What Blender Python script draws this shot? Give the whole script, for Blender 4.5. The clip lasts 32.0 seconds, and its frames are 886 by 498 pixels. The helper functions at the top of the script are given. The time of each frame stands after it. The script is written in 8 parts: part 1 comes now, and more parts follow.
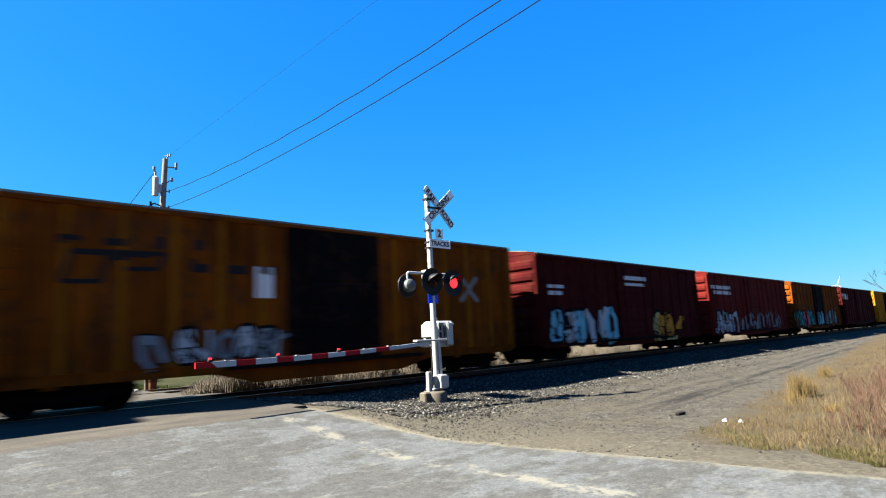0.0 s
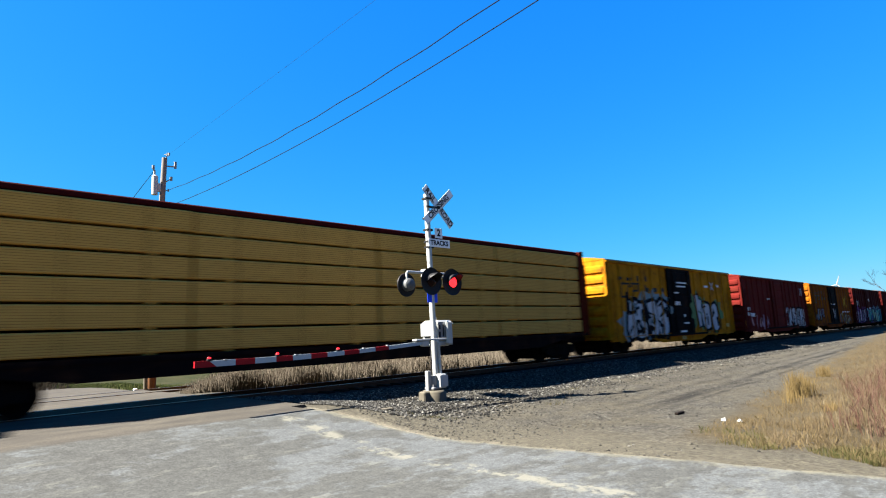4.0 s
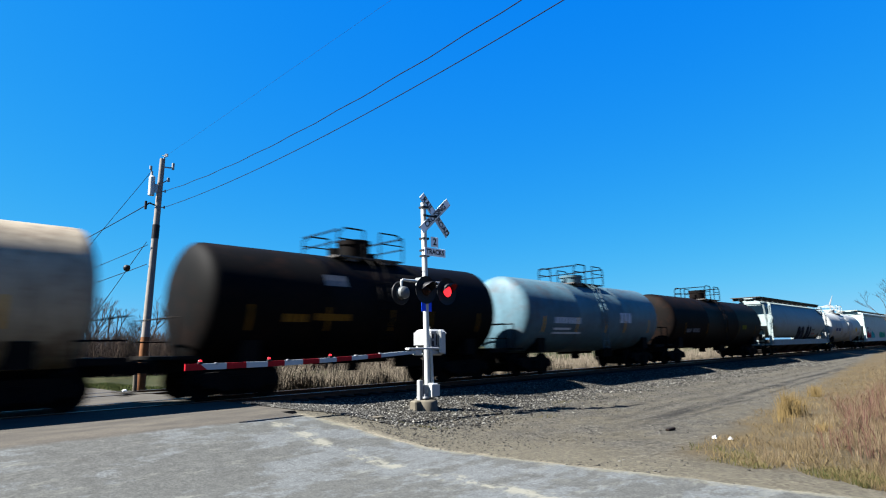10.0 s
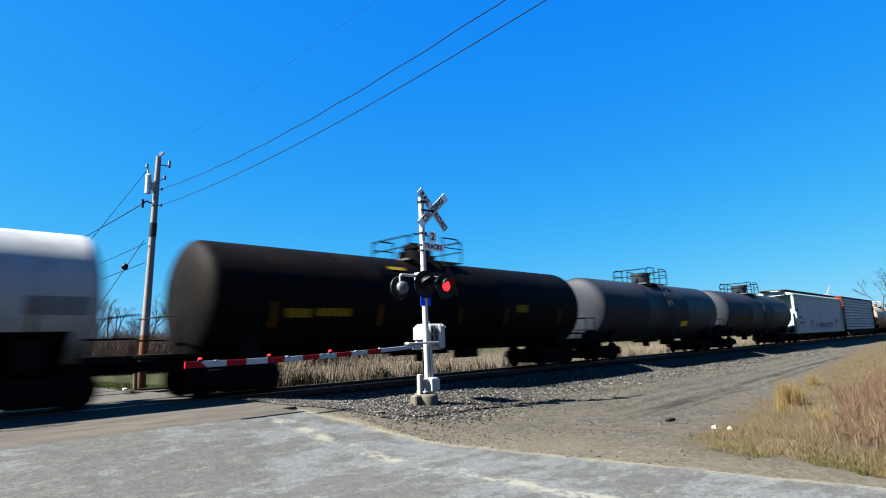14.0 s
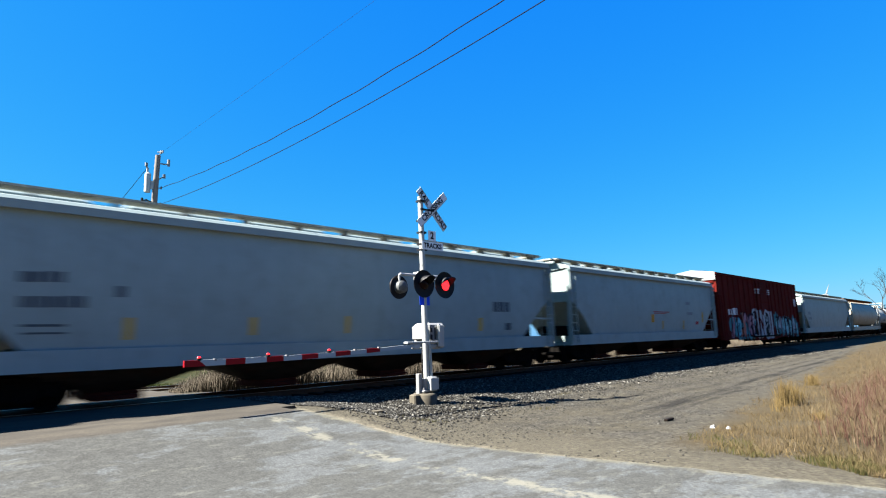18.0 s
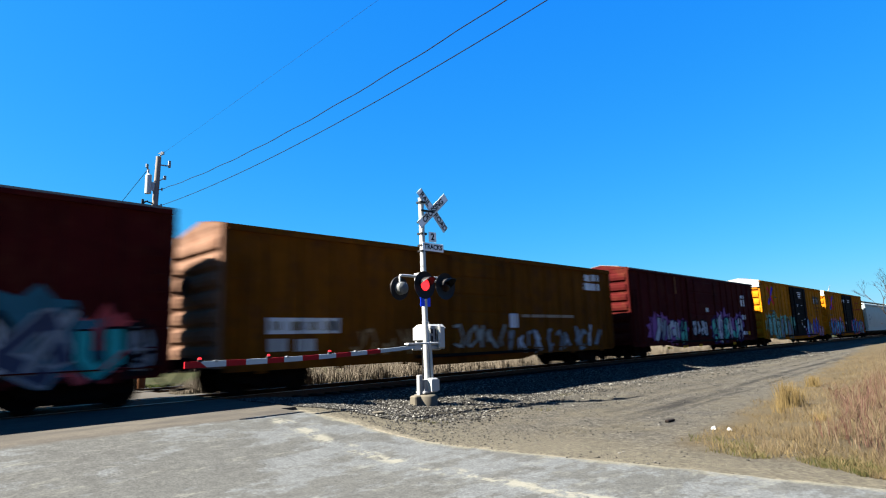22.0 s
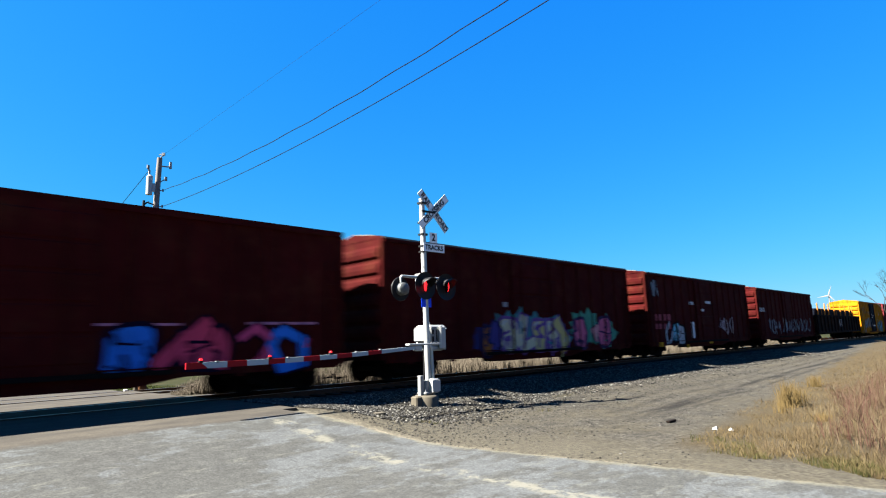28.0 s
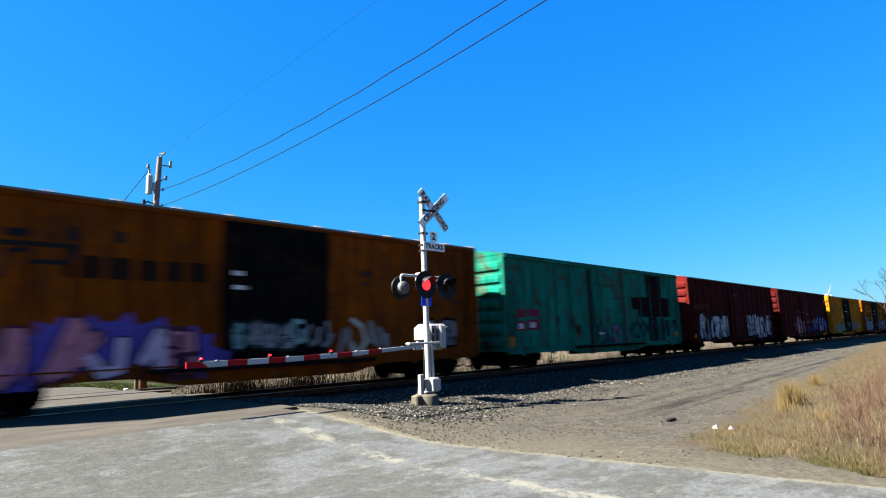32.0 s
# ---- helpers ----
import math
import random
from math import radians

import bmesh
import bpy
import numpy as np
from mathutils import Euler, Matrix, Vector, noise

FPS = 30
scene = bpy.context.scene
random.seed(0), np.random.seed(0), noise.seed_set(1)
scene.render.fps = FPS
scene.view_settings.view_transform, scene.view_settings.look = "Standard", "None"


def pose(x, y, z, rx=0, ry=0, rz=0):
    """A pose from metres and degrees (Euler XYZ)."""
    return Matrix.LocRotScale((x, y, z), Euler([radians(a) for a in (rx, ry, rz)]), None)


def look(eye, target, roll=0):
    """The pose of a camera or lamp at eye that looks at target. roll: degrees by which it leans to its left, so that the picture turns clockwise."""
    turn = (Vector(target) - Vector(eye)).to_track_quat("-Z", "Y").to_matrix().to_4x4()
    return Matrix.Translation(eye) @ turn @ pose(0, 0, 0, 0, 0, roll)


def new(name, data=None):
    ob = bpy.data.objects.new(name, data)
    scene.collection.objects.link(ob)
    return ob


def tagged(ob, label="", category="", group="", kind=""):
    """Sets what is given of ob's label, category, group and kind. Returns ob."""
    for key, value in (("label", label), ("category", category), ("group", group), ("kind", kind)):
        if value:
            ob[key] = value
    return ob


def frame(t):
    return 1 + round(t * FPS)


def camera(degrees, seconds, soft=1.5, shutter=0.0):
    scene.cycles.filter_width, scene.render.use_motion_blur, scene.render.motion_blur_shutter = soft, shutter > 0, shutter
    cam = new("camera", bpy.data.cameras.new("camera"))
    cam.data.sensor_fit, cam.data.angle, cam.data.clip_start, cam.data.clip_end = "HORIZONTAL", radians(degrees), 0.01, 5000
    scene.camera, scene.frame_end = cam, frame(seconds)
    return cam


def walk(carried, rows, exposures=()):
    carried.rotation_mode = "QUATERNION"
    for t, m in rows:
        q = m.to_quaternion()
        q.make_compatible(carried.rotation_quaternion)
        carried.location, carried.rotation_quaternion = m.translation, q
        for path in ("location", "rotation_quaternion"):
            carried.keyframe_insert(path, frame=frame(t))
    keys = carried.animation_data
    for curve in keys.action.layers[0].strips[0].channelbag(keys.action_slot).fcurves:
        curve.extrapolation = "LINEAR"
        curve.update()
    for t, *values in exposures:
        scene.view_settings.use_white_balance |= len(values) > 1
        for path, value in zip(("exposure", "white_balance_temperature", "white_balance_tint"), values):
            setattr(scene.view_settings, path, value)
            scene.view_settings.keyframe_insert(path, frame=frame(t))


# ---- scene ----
# the camera is held by hand at the edge of the road, nearly still
EYE = 1.27
cam = camera(75.1, 32.0, soft=1.1, shutter=0.3)
walk(cam, [
    (0, pose(0, 0, EYE, 98.69, 2.65, -44.32)),
    (0.5, pose(0, 0, EYE, 98.68, 2.64, -44.32)),
    (1, pose(0, 0, EYE, 98.68, 2.64, -44.32)),
    (1.5, pose(0, 0, EYE, 98.70, 2.64, -44.33)),
    (2, pose(0, 0, EYE, 98.71, 2.63, -44.36)),
    (2.5, pose(0, 0, EYE, 98.67, 2.64, -44.39)),
    (3, pose(0, 0, EYE, 98.62, 2.65, -44.40)),
    (3.5, pose(0, 0, EYE, 98.60, 2.63, -44.39)),
    (5.5, pose(0, 0, EYE, 98.76, 2.57, -44.46)),
    (6, pose(0, 0, EYE, 98.80, 2.61, -44.48)),
    (6.5, pose(0, 0, EYE, 98.84, 2.64, -44.50)),
    (7, pose(0, 0, EYE, 98.82, 2.68, -44.53)),
    (7.5, pose(0, 0, EYE, 98.72, 2.77, -44.61)),
    (8, pose(0, 0, EYE, 99.67, 2.46, -44.29)),
    (8.5, pose(0, 0, EYE, 99.79, 1.57, -44.61)),
    (9, pose(0, 0, EYE, 99.73, 1.09, -45.08)),
    (9.5, pose(0, 0, EYE, 99.68, 0.85, -45.08)),
    (10, pose(0, 0, EYE, 99.51, 1.02, -45.08)),
    (10.5, pose(0, 0, EYE, 99.35, 1.30, -45.09)),
    (11, pose(0, 0, EYE, 99.28, 1.37, -45.10)),
    (11.5, pose(0, 0, EYE, 99.18, 1.48, -45.10)),
    (12, pose(0, 0, EYE, 99.09, 1.58, -45.08)),
    (12.5, pose(0, 0, EYE, 99.04, 1.66, -45.07)),
    (13, pose(0, 0, EYE, 99.04, 1.74, -45.11)),
    (13.5, pose(0, 0, EYE, 99.00, 1.79, -45.13)),
    (14, pose(0, 0, EYE, 98.95, 1.81, -45.13)),
    (14.5, pose(0, 0, EYE, 98.69, 1.79, -45.47)),
    (16.5, pose(0, 0, EYE, 98.83, 1.71, -45.22)),
    (17, pose(0, 0, EYE, 98.85, 1.69, -45.23)),
    (17.5, pose(0, 0, EYE, 98.87, 1.69, -45.24)),
    (18, pose(0, 0, EYE, 98.88, 1.70, -45.22)),
    (18.5, pose(0, 0, EYE, 98.88, 1.70, -45.19)),
    (19, pose(0, 0, EYE, 98.90, 1.72, -45.19)),
    (19.5, pose(0, 0, EYE, 98.92, 1.74, -45.21)),
    (20, pose(0, 0, EYE, 98.93, 1.72, -45.22)),
    (20.5, pose(0, 0, EYE, 98.96, 1.71, -45.23)),
    (21, pose(0, 0, EYE, 98.99, 1.74, -45.20)),
    (21.5, pose(0, 0, EYE, 98.99, 1.75, -45.17)),
    (22, pose(0, 0, EYE, 99.00, 1.72, -45.16)),
    (22.5, pose(0, 0, EYE, 99.00, 1.69, -45.16)),
    (23, pose(0, 0, EYE, 99.01, 1.68, -45.14)),
    (23.5, pose(0, 0, EYE, 99.01, 1.68, -45.11)),
    (24, pose(0, 0, EYE, 99.03, 1.70, -45.12)),
    (24.5, pose(0, 0, EYE, 99.08, 1.75, -45.11)),
    (25, pose(0, 0, EYE, 99.12, 1.76, -45.08)),
    (25.5, pose(0, 0, EYE, 99.11, 1.74, -45.06)),
    (27.5, pose(0, 0, EYE, 99.07, 1.78, -45.06)),
    (31, pose(0, 0, EYE, 99.05, 1.79, -45.06)),
    (31.5, pose(0, 0, EYE, 99.00, 1.82, -45.05)),
    (32, pose(0, 0, EYE, 98.96, 1.84, -45.04)),
], [(0, 3.19, 6500, 10), (5.5, 3.13, 6400, 10), (7.5, 2.99, 6200, 10), (9, 2.90, 6050, 10), (13, 2.92, 6120, 10), (16.5, 3.16, 6450, 10), (17.3, 3.16, 6450, 10), (18.2, 3.05, 6300, 10), (19.1, 3.02, 6300, 10), (20, 3.15, 6500, 10), (32, 3.14, 6450, 10)])

# ---- world, sun, exposure ----
SUN_DIR = Vector((-0.88, 0.50, 1.0)).normalized()      # towards the sun
world = bpy.data.worlds.new("sky")
scene.world = world
world.use_nodes = True
_nt = world.node_tree
_sky = _nt.nodes.new("ShaderNodeTexSky")
_sky.sky_type, _sky.sun_disc = "NISHITA", False
_sky.sun_elevation = math.asin(SUN_DIR.z)
_sky.sun_rotation = math.atan2(SUN_DIR.x, SUN_DIR.y)
_sky.air_density, _sky.dust_density, _sky.ozone_density = 1.0, 0.3, 3.0
# deeper, evener blue, as on a very clear winter day
_sep, _join = _nt.nodes.new("ShaderNodeSeparateColor"), _nt.nodes.new("ShaderNodeCombineColor")
_nt.links.new(_sky.outputs[0], _sep.inputs[0])
for _i, (_power, _gain) in enumerate(((1.6, 0.0033), (0.64, 0.0424), (0.05, 0.192))):
    _p, _g = _nt.nodes.new("ShaderNodeMath"), _nt.nodes.new("ShaderNodeMath")
    _p.operation, _g.operation = "POWER", "MULTIPLY"
    _p.inputs[1].default_value, _g.inputs[1].default_value = _power, _gain / 0.12
    _nt.links.new(_sep.outputs[_i], _p.inputs[0])
    _nt.links.new(_p.outputs[0], _g.inputs[0])
    _nt.links.new(_g.outputs[0], _join.inputs[_i])
_bg = _nt.nodes["Background"]
_bg.inputs["Strength"].default_value = 0.066
_nt.links.new(_join.outputs[0], _bg.inputs["Color"])
sun = new("sun", bpy.data.lights.new("sun", "SUN"))
sun.data.energy, sun.data.angle, sun.data.color = 4.7, radians(0.5), (1.0, 0.93, 0.83)
sun.matrix_world = look(SUN_DIR * 60, (0, 0, 0))

# ---- materials ----
def nodes_of(name):
    m = bpy.data.materials.new(name)
    m.use_nodes = True
    nt = m.node_tree
    return m, nt, nt.nodes["Principled BSDF"]


def add_node(nt, kind, **values):
    n = nt.nodes.new(kind)
    for k, v in values.items():
        n.inputs[k].default_value = v
    return n


def noise_node(nt, coord, scale, detail=4.0, rough=0.55, stretch=(1, 1, 1)):
    mp = nt.nodes.new("ShaderNodeMapping")
    mp.inputs["Scale"].default_value = stretch
    nt.links.new(coord, mp.inputs["Vector"])
    n = add_node(nt, "ShaderNodeTexNoise", Scale=scale, Detail=detail, Roughness=rough)
    nt.links.new(mp.outputs[0], n.inputs["Vector"])
    return n.outputs["Fac"]


def ramp(nt, fac, stops):
    r = nt.nodes.new("ShaderNodeValToRGB")
    e = r.color_ramp.elements
    while len(e) < len(stops):
        e.new(0.5)
    for el, (p, c) in zip(e, stops):
        el.position = p
        el.color = (*c, 1) if len(c) == 3 else c
    nt.links.new(fac, r.inputs["Fac"])
    return r.outputs["Color"]


def mixed(nt, fac, a, b, mode="MIX"):
    n = nt.nodes.new("ShaderNodeMix")
    n.data_type, n.blend_type = "RGBA", mode
    for sock, v in ((n.inputs[0], fac), (n.inputs[6], a), (n.inputs[7], b)):
        if hasattr(v, "node"):
            nt.links.new(v, sock)
        else:
            sock.default_value = v if not isinstance(v, tuple) else (*v, 1)[:4]
    return n.outputs[2]


def bumped(nt, bsdf, height, strength=0.3, distance=0.02):
    b = add_node(nt, "ShaderNodeBump", Strength=strength, Distance=distance)
    nt.links.new(height, b.inputs["Height"])
    nt.links.new(b.outputs[0], bsdf.inputs["Normal"])


def coords(nt, which="Object"):
    return nt.nodes.new("ShaderNodeTexCoord").outputs[which]


def tint(c, k):
    return tuple(min(1.0, x * k) for x in c)


def car_paint(name, colour, rust=0.35, rough=0.85, fade=0.25, dirt=None, gloss=0.03):
    """Weathered rolling-stock enamel: faded patches, rust blooms, rain streaks, grime."""
    m, nt, bs = nodes_of(name)
    dirt = dirt or tuple(0.25 * c + 0.001 for c in colour)
    shift = add_node(nt, "ShaderNodeVectorMath")
    shift.operation = "MULTIPLY_ADD"
    rnd = nt.nodes.new("ShaderNodeObjectInfo").outputs["Random"]
    nt.links.new(rnd, shift.inputs[0])
    shift.inputs[1].default_value = (61.0, 17.0, 29.0)
    nt.links.new(coords(nt), shift.inputs[2])
    co = shift.outputs[0]
    col = mixed(nt, ramp(nt, noise_node(nt, co, 0.55, 4, 0.6), [(0.3, (0, 0, 0)), (0.7, (1, 1, 1))]), tint(colour, 1 - fade), tint(colour, 1 + fade))

    def over(base, mask, amount, shade):
        k = nt.nodes.new("ShaderNodeMath")
        k.operation = "MULTIPLY"
        k.inputs[1].default_value = amount
        nt.links.new(mask, k.inputs[0])
        return mixed(nt, k.outputs[0], base, shade)

    bloom = noise_node(nt, co, 1.4, 8, 0.74)
    col = over(col, ramp(nt, bloom, [(0.50, (0, 0, 0)), (0.64, (1, 1, 1))]), min(1, rust * 1.25), (0.055, 0.02, 0.008))
    streak = noise_node(nt, co, 1.0, 7, 0.66, (6.5, 6.5, 0.30))
    col = over(col, ramp(nt, streak, [(0.46, (0, 0, 0)), (0.68, (1, 1, 1))]), min(1, rust * 1.2), dirt)
    spots = noise_node(nt, co, 9, 6, 0.7)
    col = over(col, ramp(nt, spots, [(0.60, (0, 0, 0)), (0.68, (1, 1, 1))]), rust * 0.9, (0.06, 0.024, 0.010))
    grime = noise_node(nt, co, 3.5, 8, 0.75)
    col = mixed(nt, 1.0, col, mixed(nt, grime, (1 - min(0.4, rust),) * 3, (1 + min(0.3, rust),) * 3), "MULTIPLY")
    nt.links.new(col, bs.inputs["Base Color"])
    bs.inputs["Roughness"].default_value = rough
    bs.inputs["Specular IOR Level"].default_value = gloss
    bumped(nt, bs, noise_node(nt, co, 2.2, 3), 0.15, 0.02)
    return m


def plain(name, colour, rough=0.6, metal=0.0, vary=0.2, scale=6.0, bump=0.1, gloss=0.1):
    m, nt, bs = nodes_of(name)
    co = coords(nt)
    n = noise_node(nt, co, scale, 5)
    nt.links.new(mixed(nt, n, tint(colour, 1 - vary), tint(colour, 1 + vary)), bs.inputs["Base Color"])
    bs.inputs["Roughness"].default_value = rough
    bs.inputs["Metallic"].default_value = metal
    bs.inputs["Specular IOR Level"].default_value = gloss
    if bump:
        bumped(nt, bs, n, bump, 0.01)
    return m


def glowing(name, colour, strength):
    m, nt, bs = nodes_of(name)
    bs.inputs["Base Color"].default_value = (*tint(colour, 0.15), 1)
    bs.inputs["Emission Color"].default_value = (*colour, 1)
    bs.inputs["Emission Strength"].default_value = strength
    bs.inputs["Roughness"].default_value = 0.2
    return m


PAINT = {
    "dark_red": car_paint("paint_dark_red", (0.033, 0.0033, 0.0033), 0.28),
    "red": car_paint("paint_red", (0.072, 0.0075, 0.0060), 0.28),
    "rose": car_paint("paint_faded_rose", (0.108, 0.0160, 0.0200), 0.16),
    "crimson": car_paint("paint_crimson", (0.092, 0.0110, 0.0180), 0.25),
    "orange": car_paint("paint_weathered_orange", (0.130, 0.031, 0.0018), 0.9, fade=0.35),
    # brighter, less rusted orange: light caught by posts and ends, put into the colour
    "orange_lit": car_paint("paint_lit_orange_less_rust", (0.170, 0.054, 0.003), 0.35),
    "yellow": car_paint("paint_yellow", (0.3264, 0.1278, 0.004352), 0.5),
    "deep_yellow": car_paint("paint_deep_yellow", (0.2992, 0.1034, 0.003264), 0.42),
    "brown": car_paint("paint_brown_ochre", (0.09418, 0.03079, 0.002174), 0.6),
    "faded_tan": car_paint("paint_faded_tan_end", (0.115, 0.066, 0.044), 0.4),
    "teal": car_paint("paint_teal", (0.0045, 0.135, 0.092), 0.75),
    "grey": car_paint("paint_pale_grey", (0.205, 0.255, 0.25), 0.10, 0.55, fade=0.06, gloss=0.16),
    "dull_grey": car_paint("paint_dull_grey", (0.135, 0.168, 0.168), 0.14, 0.6, fade=0.08, gloss=0.1),
    "cream": car_paint("paint_cream_grey", (0.2565, 0.247, 0.2042), 0.25, 0.55, fade=0.1, gloss=0.14),
    "white": car_paint("paint_white", (0.21, 0.225, 0.222), 0.2, 0.55, fade=0.08, gloss=0.12),
    "beige": car_paint("paint_beige", (0.22, 0.188, 0.132), 0.4, 0.55, fade=0.14, gloss=0.12),
    "tank_black": car_paint("paint_tank_black", (0.0018, 0.0018, 0.0018), 0.05, 0.65, gloss=0.03),
    "tank_brown": car_paint("paint_tank_brown_black", (0.0030, 0.0024, 0.0022), 0.06, 0.65, gloss=0.03),
    "tank_slate": car_paint("paint_tank_slate", (0.0080, 0.0115, 0.0160), 0.08, 0.6, gloss=0.12),
    "tank_blue": car_paint("paint_tank_pale_blue", (0.042, 0.080, 0.100), 0.3, 0.55, gloss=0.12),
    "black": car_paint("paint_black", (0.002516, 0.002516, 0.002768), 0.2),
    "navy": car_paint("paint_blue_black", (0.004026, 0.005535, 0.01006), 0.2),
    "dark_board": car_paint("weathered_dark_walkway", (0.04529, 0.04277, 0.04026), 0.3),
    "rust_board": car_paint("rusty_walkway", (0.1006, 0.03774, 0.0151), 0.5),
    "gondola": car_paint("paint_gondola_black", (0.006038, 0.003522, 0.003522), 0.4),
    # body grey darkened to stand for the shade under the car, with rust
    "chute": car_paint("shade_dark_hopper_chute", (0.030, 0.028, 0.026), 0.5, 0.8),
    "outlet": car_paint("rusty_red_outlet_gate", (0.05, 0.012, 0.010), 0.4, 0.8),
    "lumber_red": car_paint("paint_lumber_car_red", (0.085, 0.010, 0.005), 0.45),
    "lumber_orange": car_paint("paint_lumber_car_orange", (0.088, 0.016, 0.006), 0.5),
}
STEEL_DARK = plain("dark_running_gear_steel", (0.005, 0.0045, 0.004), 0.9, 0.0, 0.4, 8, 0.1, 0.04)
RAIL_STEEL = plain("rail_steel", (0.24, 0.22, 0.20), 0.32, 0.9, 0.2, 4)
RAIL_RUST = plain("rusty_rail_side", (0.0550, 0.0303, 0.0193), 0.85, 0.1, 0.3, 9)
GALV = plain("galvanised_roof_steel", (0.1125, 0.1050, 0.0938), 0.5, 0.2, 0.15, 3)
GALV_DARK = plain("weathered_walkway_grating", (0.0562, 0.0525, 0.0495), 0.7, 0.2, 0.3, 5)
WHITE_MARK = plain("white_stencil_paint", (0.50, 0.50, 0.50), 0.6, 0, 0.12, 12, 0)
BLACK_MARK = plain("black_stencil_paint", (0.006, 0.006, 0.007), 0.6, 0, 0.2, 12, 0)

# ---- mesh helpers ----
class Geo:
    """Collects vertices and faces; mesh() turns them into mesh data."""

    def __init__(self):
        self.v, self.f = [], []

    def face(self, pts):
        b = len(self.v)
        self.v += [tuple(p) for p in pts]
        self.f.append(tuple(range(b, b + len(pts))))
        return self

    def box(self, x0, x1, y0, y1, z0, z1):
        b = len(self.v)
        self.v += [(x, y, z) for z in (z0, z1) for y in (y0, y1) for x in (x0, x1)]
        self.f += [tuple(b + i for i in q) for q in ((0, 2, 3, 1), (4, 5, 7, 6), (0, 1, 5, 4), (2, 6, 7, 3), (0, 4, 6, 2), (1, 3, 7, 5))]
        return self

    def bevel_box(self, x0, x1, y0, y1, z0, z1, c):
        """A box whose vertical and horizontal edges are cut by c."""
        rings = []
        for z, i in ((z0, c), (z0 + c, 0), (z1 - c, 0), (z1, c)):
            a0, a1, b0, b1 = x0 + i, x1 - i, y0 + i, y1 - i
            rings.append([(a0 + c, b0, z), (a1 - c, b0, z), (a1, b0 + c, z), (a1, b1 - c, z), (a1 - c, b1, z), (a0 + c, b1, z), (a0, b1 - c, z), (a0, b0 + c, z)])
        return self.loft(rings)

    def loft(self, rings, caps=True, closed=True):
        b, n = len(self.v), len(rings[0])
        for r in rings:
            self.v += [tuple(p) for p in r]
        for i in range(len(rings) - 1):
            for j in range(n if closed else n - 1):
                k = (j + 1) % n
                self.f.append((b + i * n + j, b + i * n + k, b + (i + 1) * n + k, b + (i + 1) * n + j))
        if caps:
            self.f.append(tuple(b + j for j in reversed(range(n))))
            self.f.append(tuple(b + (len(rings) - 1) * n + j for j in range(n)))
        return self

    def cyl(self, p0, p1, r0, r1=None, n=10, caps=True):
        p0, p1 = Vector(p0), Vector(p1)
        r1 = r0 if r1 is None else r1
        d = (p1 - p0).normalized()
        a = d.orthogonal().normalized()
        c = d.cross(a)
        rings = [[p + (a * math.cos(t) + c * math.sin(t)) * r for t in (2 * math.pi * i / n for i in range(n))] for p, r in ((p0, r0), (p1, r1))]
        return self.loft(rings, caps)

    def tube(self, pts, r, n=6):
        for a, b in zip(pts, pts[1:]):
            self.cyl(a, b, r, n=n)
        return self

    def extrude(self, outline, axis, a, b):
        """A flat outline of (u, w) pairs, drawn out along x ('x': u=y, w=z) or y ('y': u=x, w=z) or z."""
        put = {"x": lambda u, w, s: (s, u, w), "y": lambda u, w, s: (u, s, w), "z": lambda u, w, s: (u, w, s)}[axis]
        return self.loft([[put(u, w, s) for u, w in outline] for s in (a, b)])

    def mesh(self, name, smooth=0):
        me = bpy.data.meshes.new(name)
        me.from_pydata(self.v, [], self.f)
        bm = bmesh.new()
        bm.from_mesh(me)
        bmesh.ops.recalc_face_normals(bm, faces=bm.faces)
        bm.to_mesh(me)
        bm.free()
        if smooth:
            me.polygons.foreach_set("use_smooth", [True] * len(me.polygons))
            me.set_sharp_from_angle(angle=radians(smooth))
        return me


MESHES = {}


def cached(key, make, smooth=0):
    if key not in MESHES:
        MESHES[key] = make().mesh(str(key[0] if isinstance(key, tuple) else key), smooth)
    return MESHES[key]


def part(name, geo, material, parent=None, label="", loc=(0, 0, 0), smooth=0):
    """One mesh object (from a Geo, or mesh data that several share) under a thing or part."""
    me = geo.mesh(name, smooth) if isinstance(geo, Geo) else geo
    ob = new(name, me)
    if not me.materials:
        me.materials.append(material)
    elif me.materials[0] != material:
        ob.material_slots[0].link = "OBJECT"
        ob.material_slots[0].material = material
    ob.location = loc
    if parent is not None:
        ob.parent = parent
    if label:
        ob["label"] = label
    return ob


def thing(name, label, category, group="", at=(0, 0, 0)):
    e = new(name)
    e.empty_display_size = 0.3
    e.location = at
    return tagged(e, label, category, group)

# ---- ground, road, track ----
def smoothstep(a, b, t):
    t = max(0.0, min(1.0, (t - a) / (b - a)))
    return t * t * (3 - 2 * t)


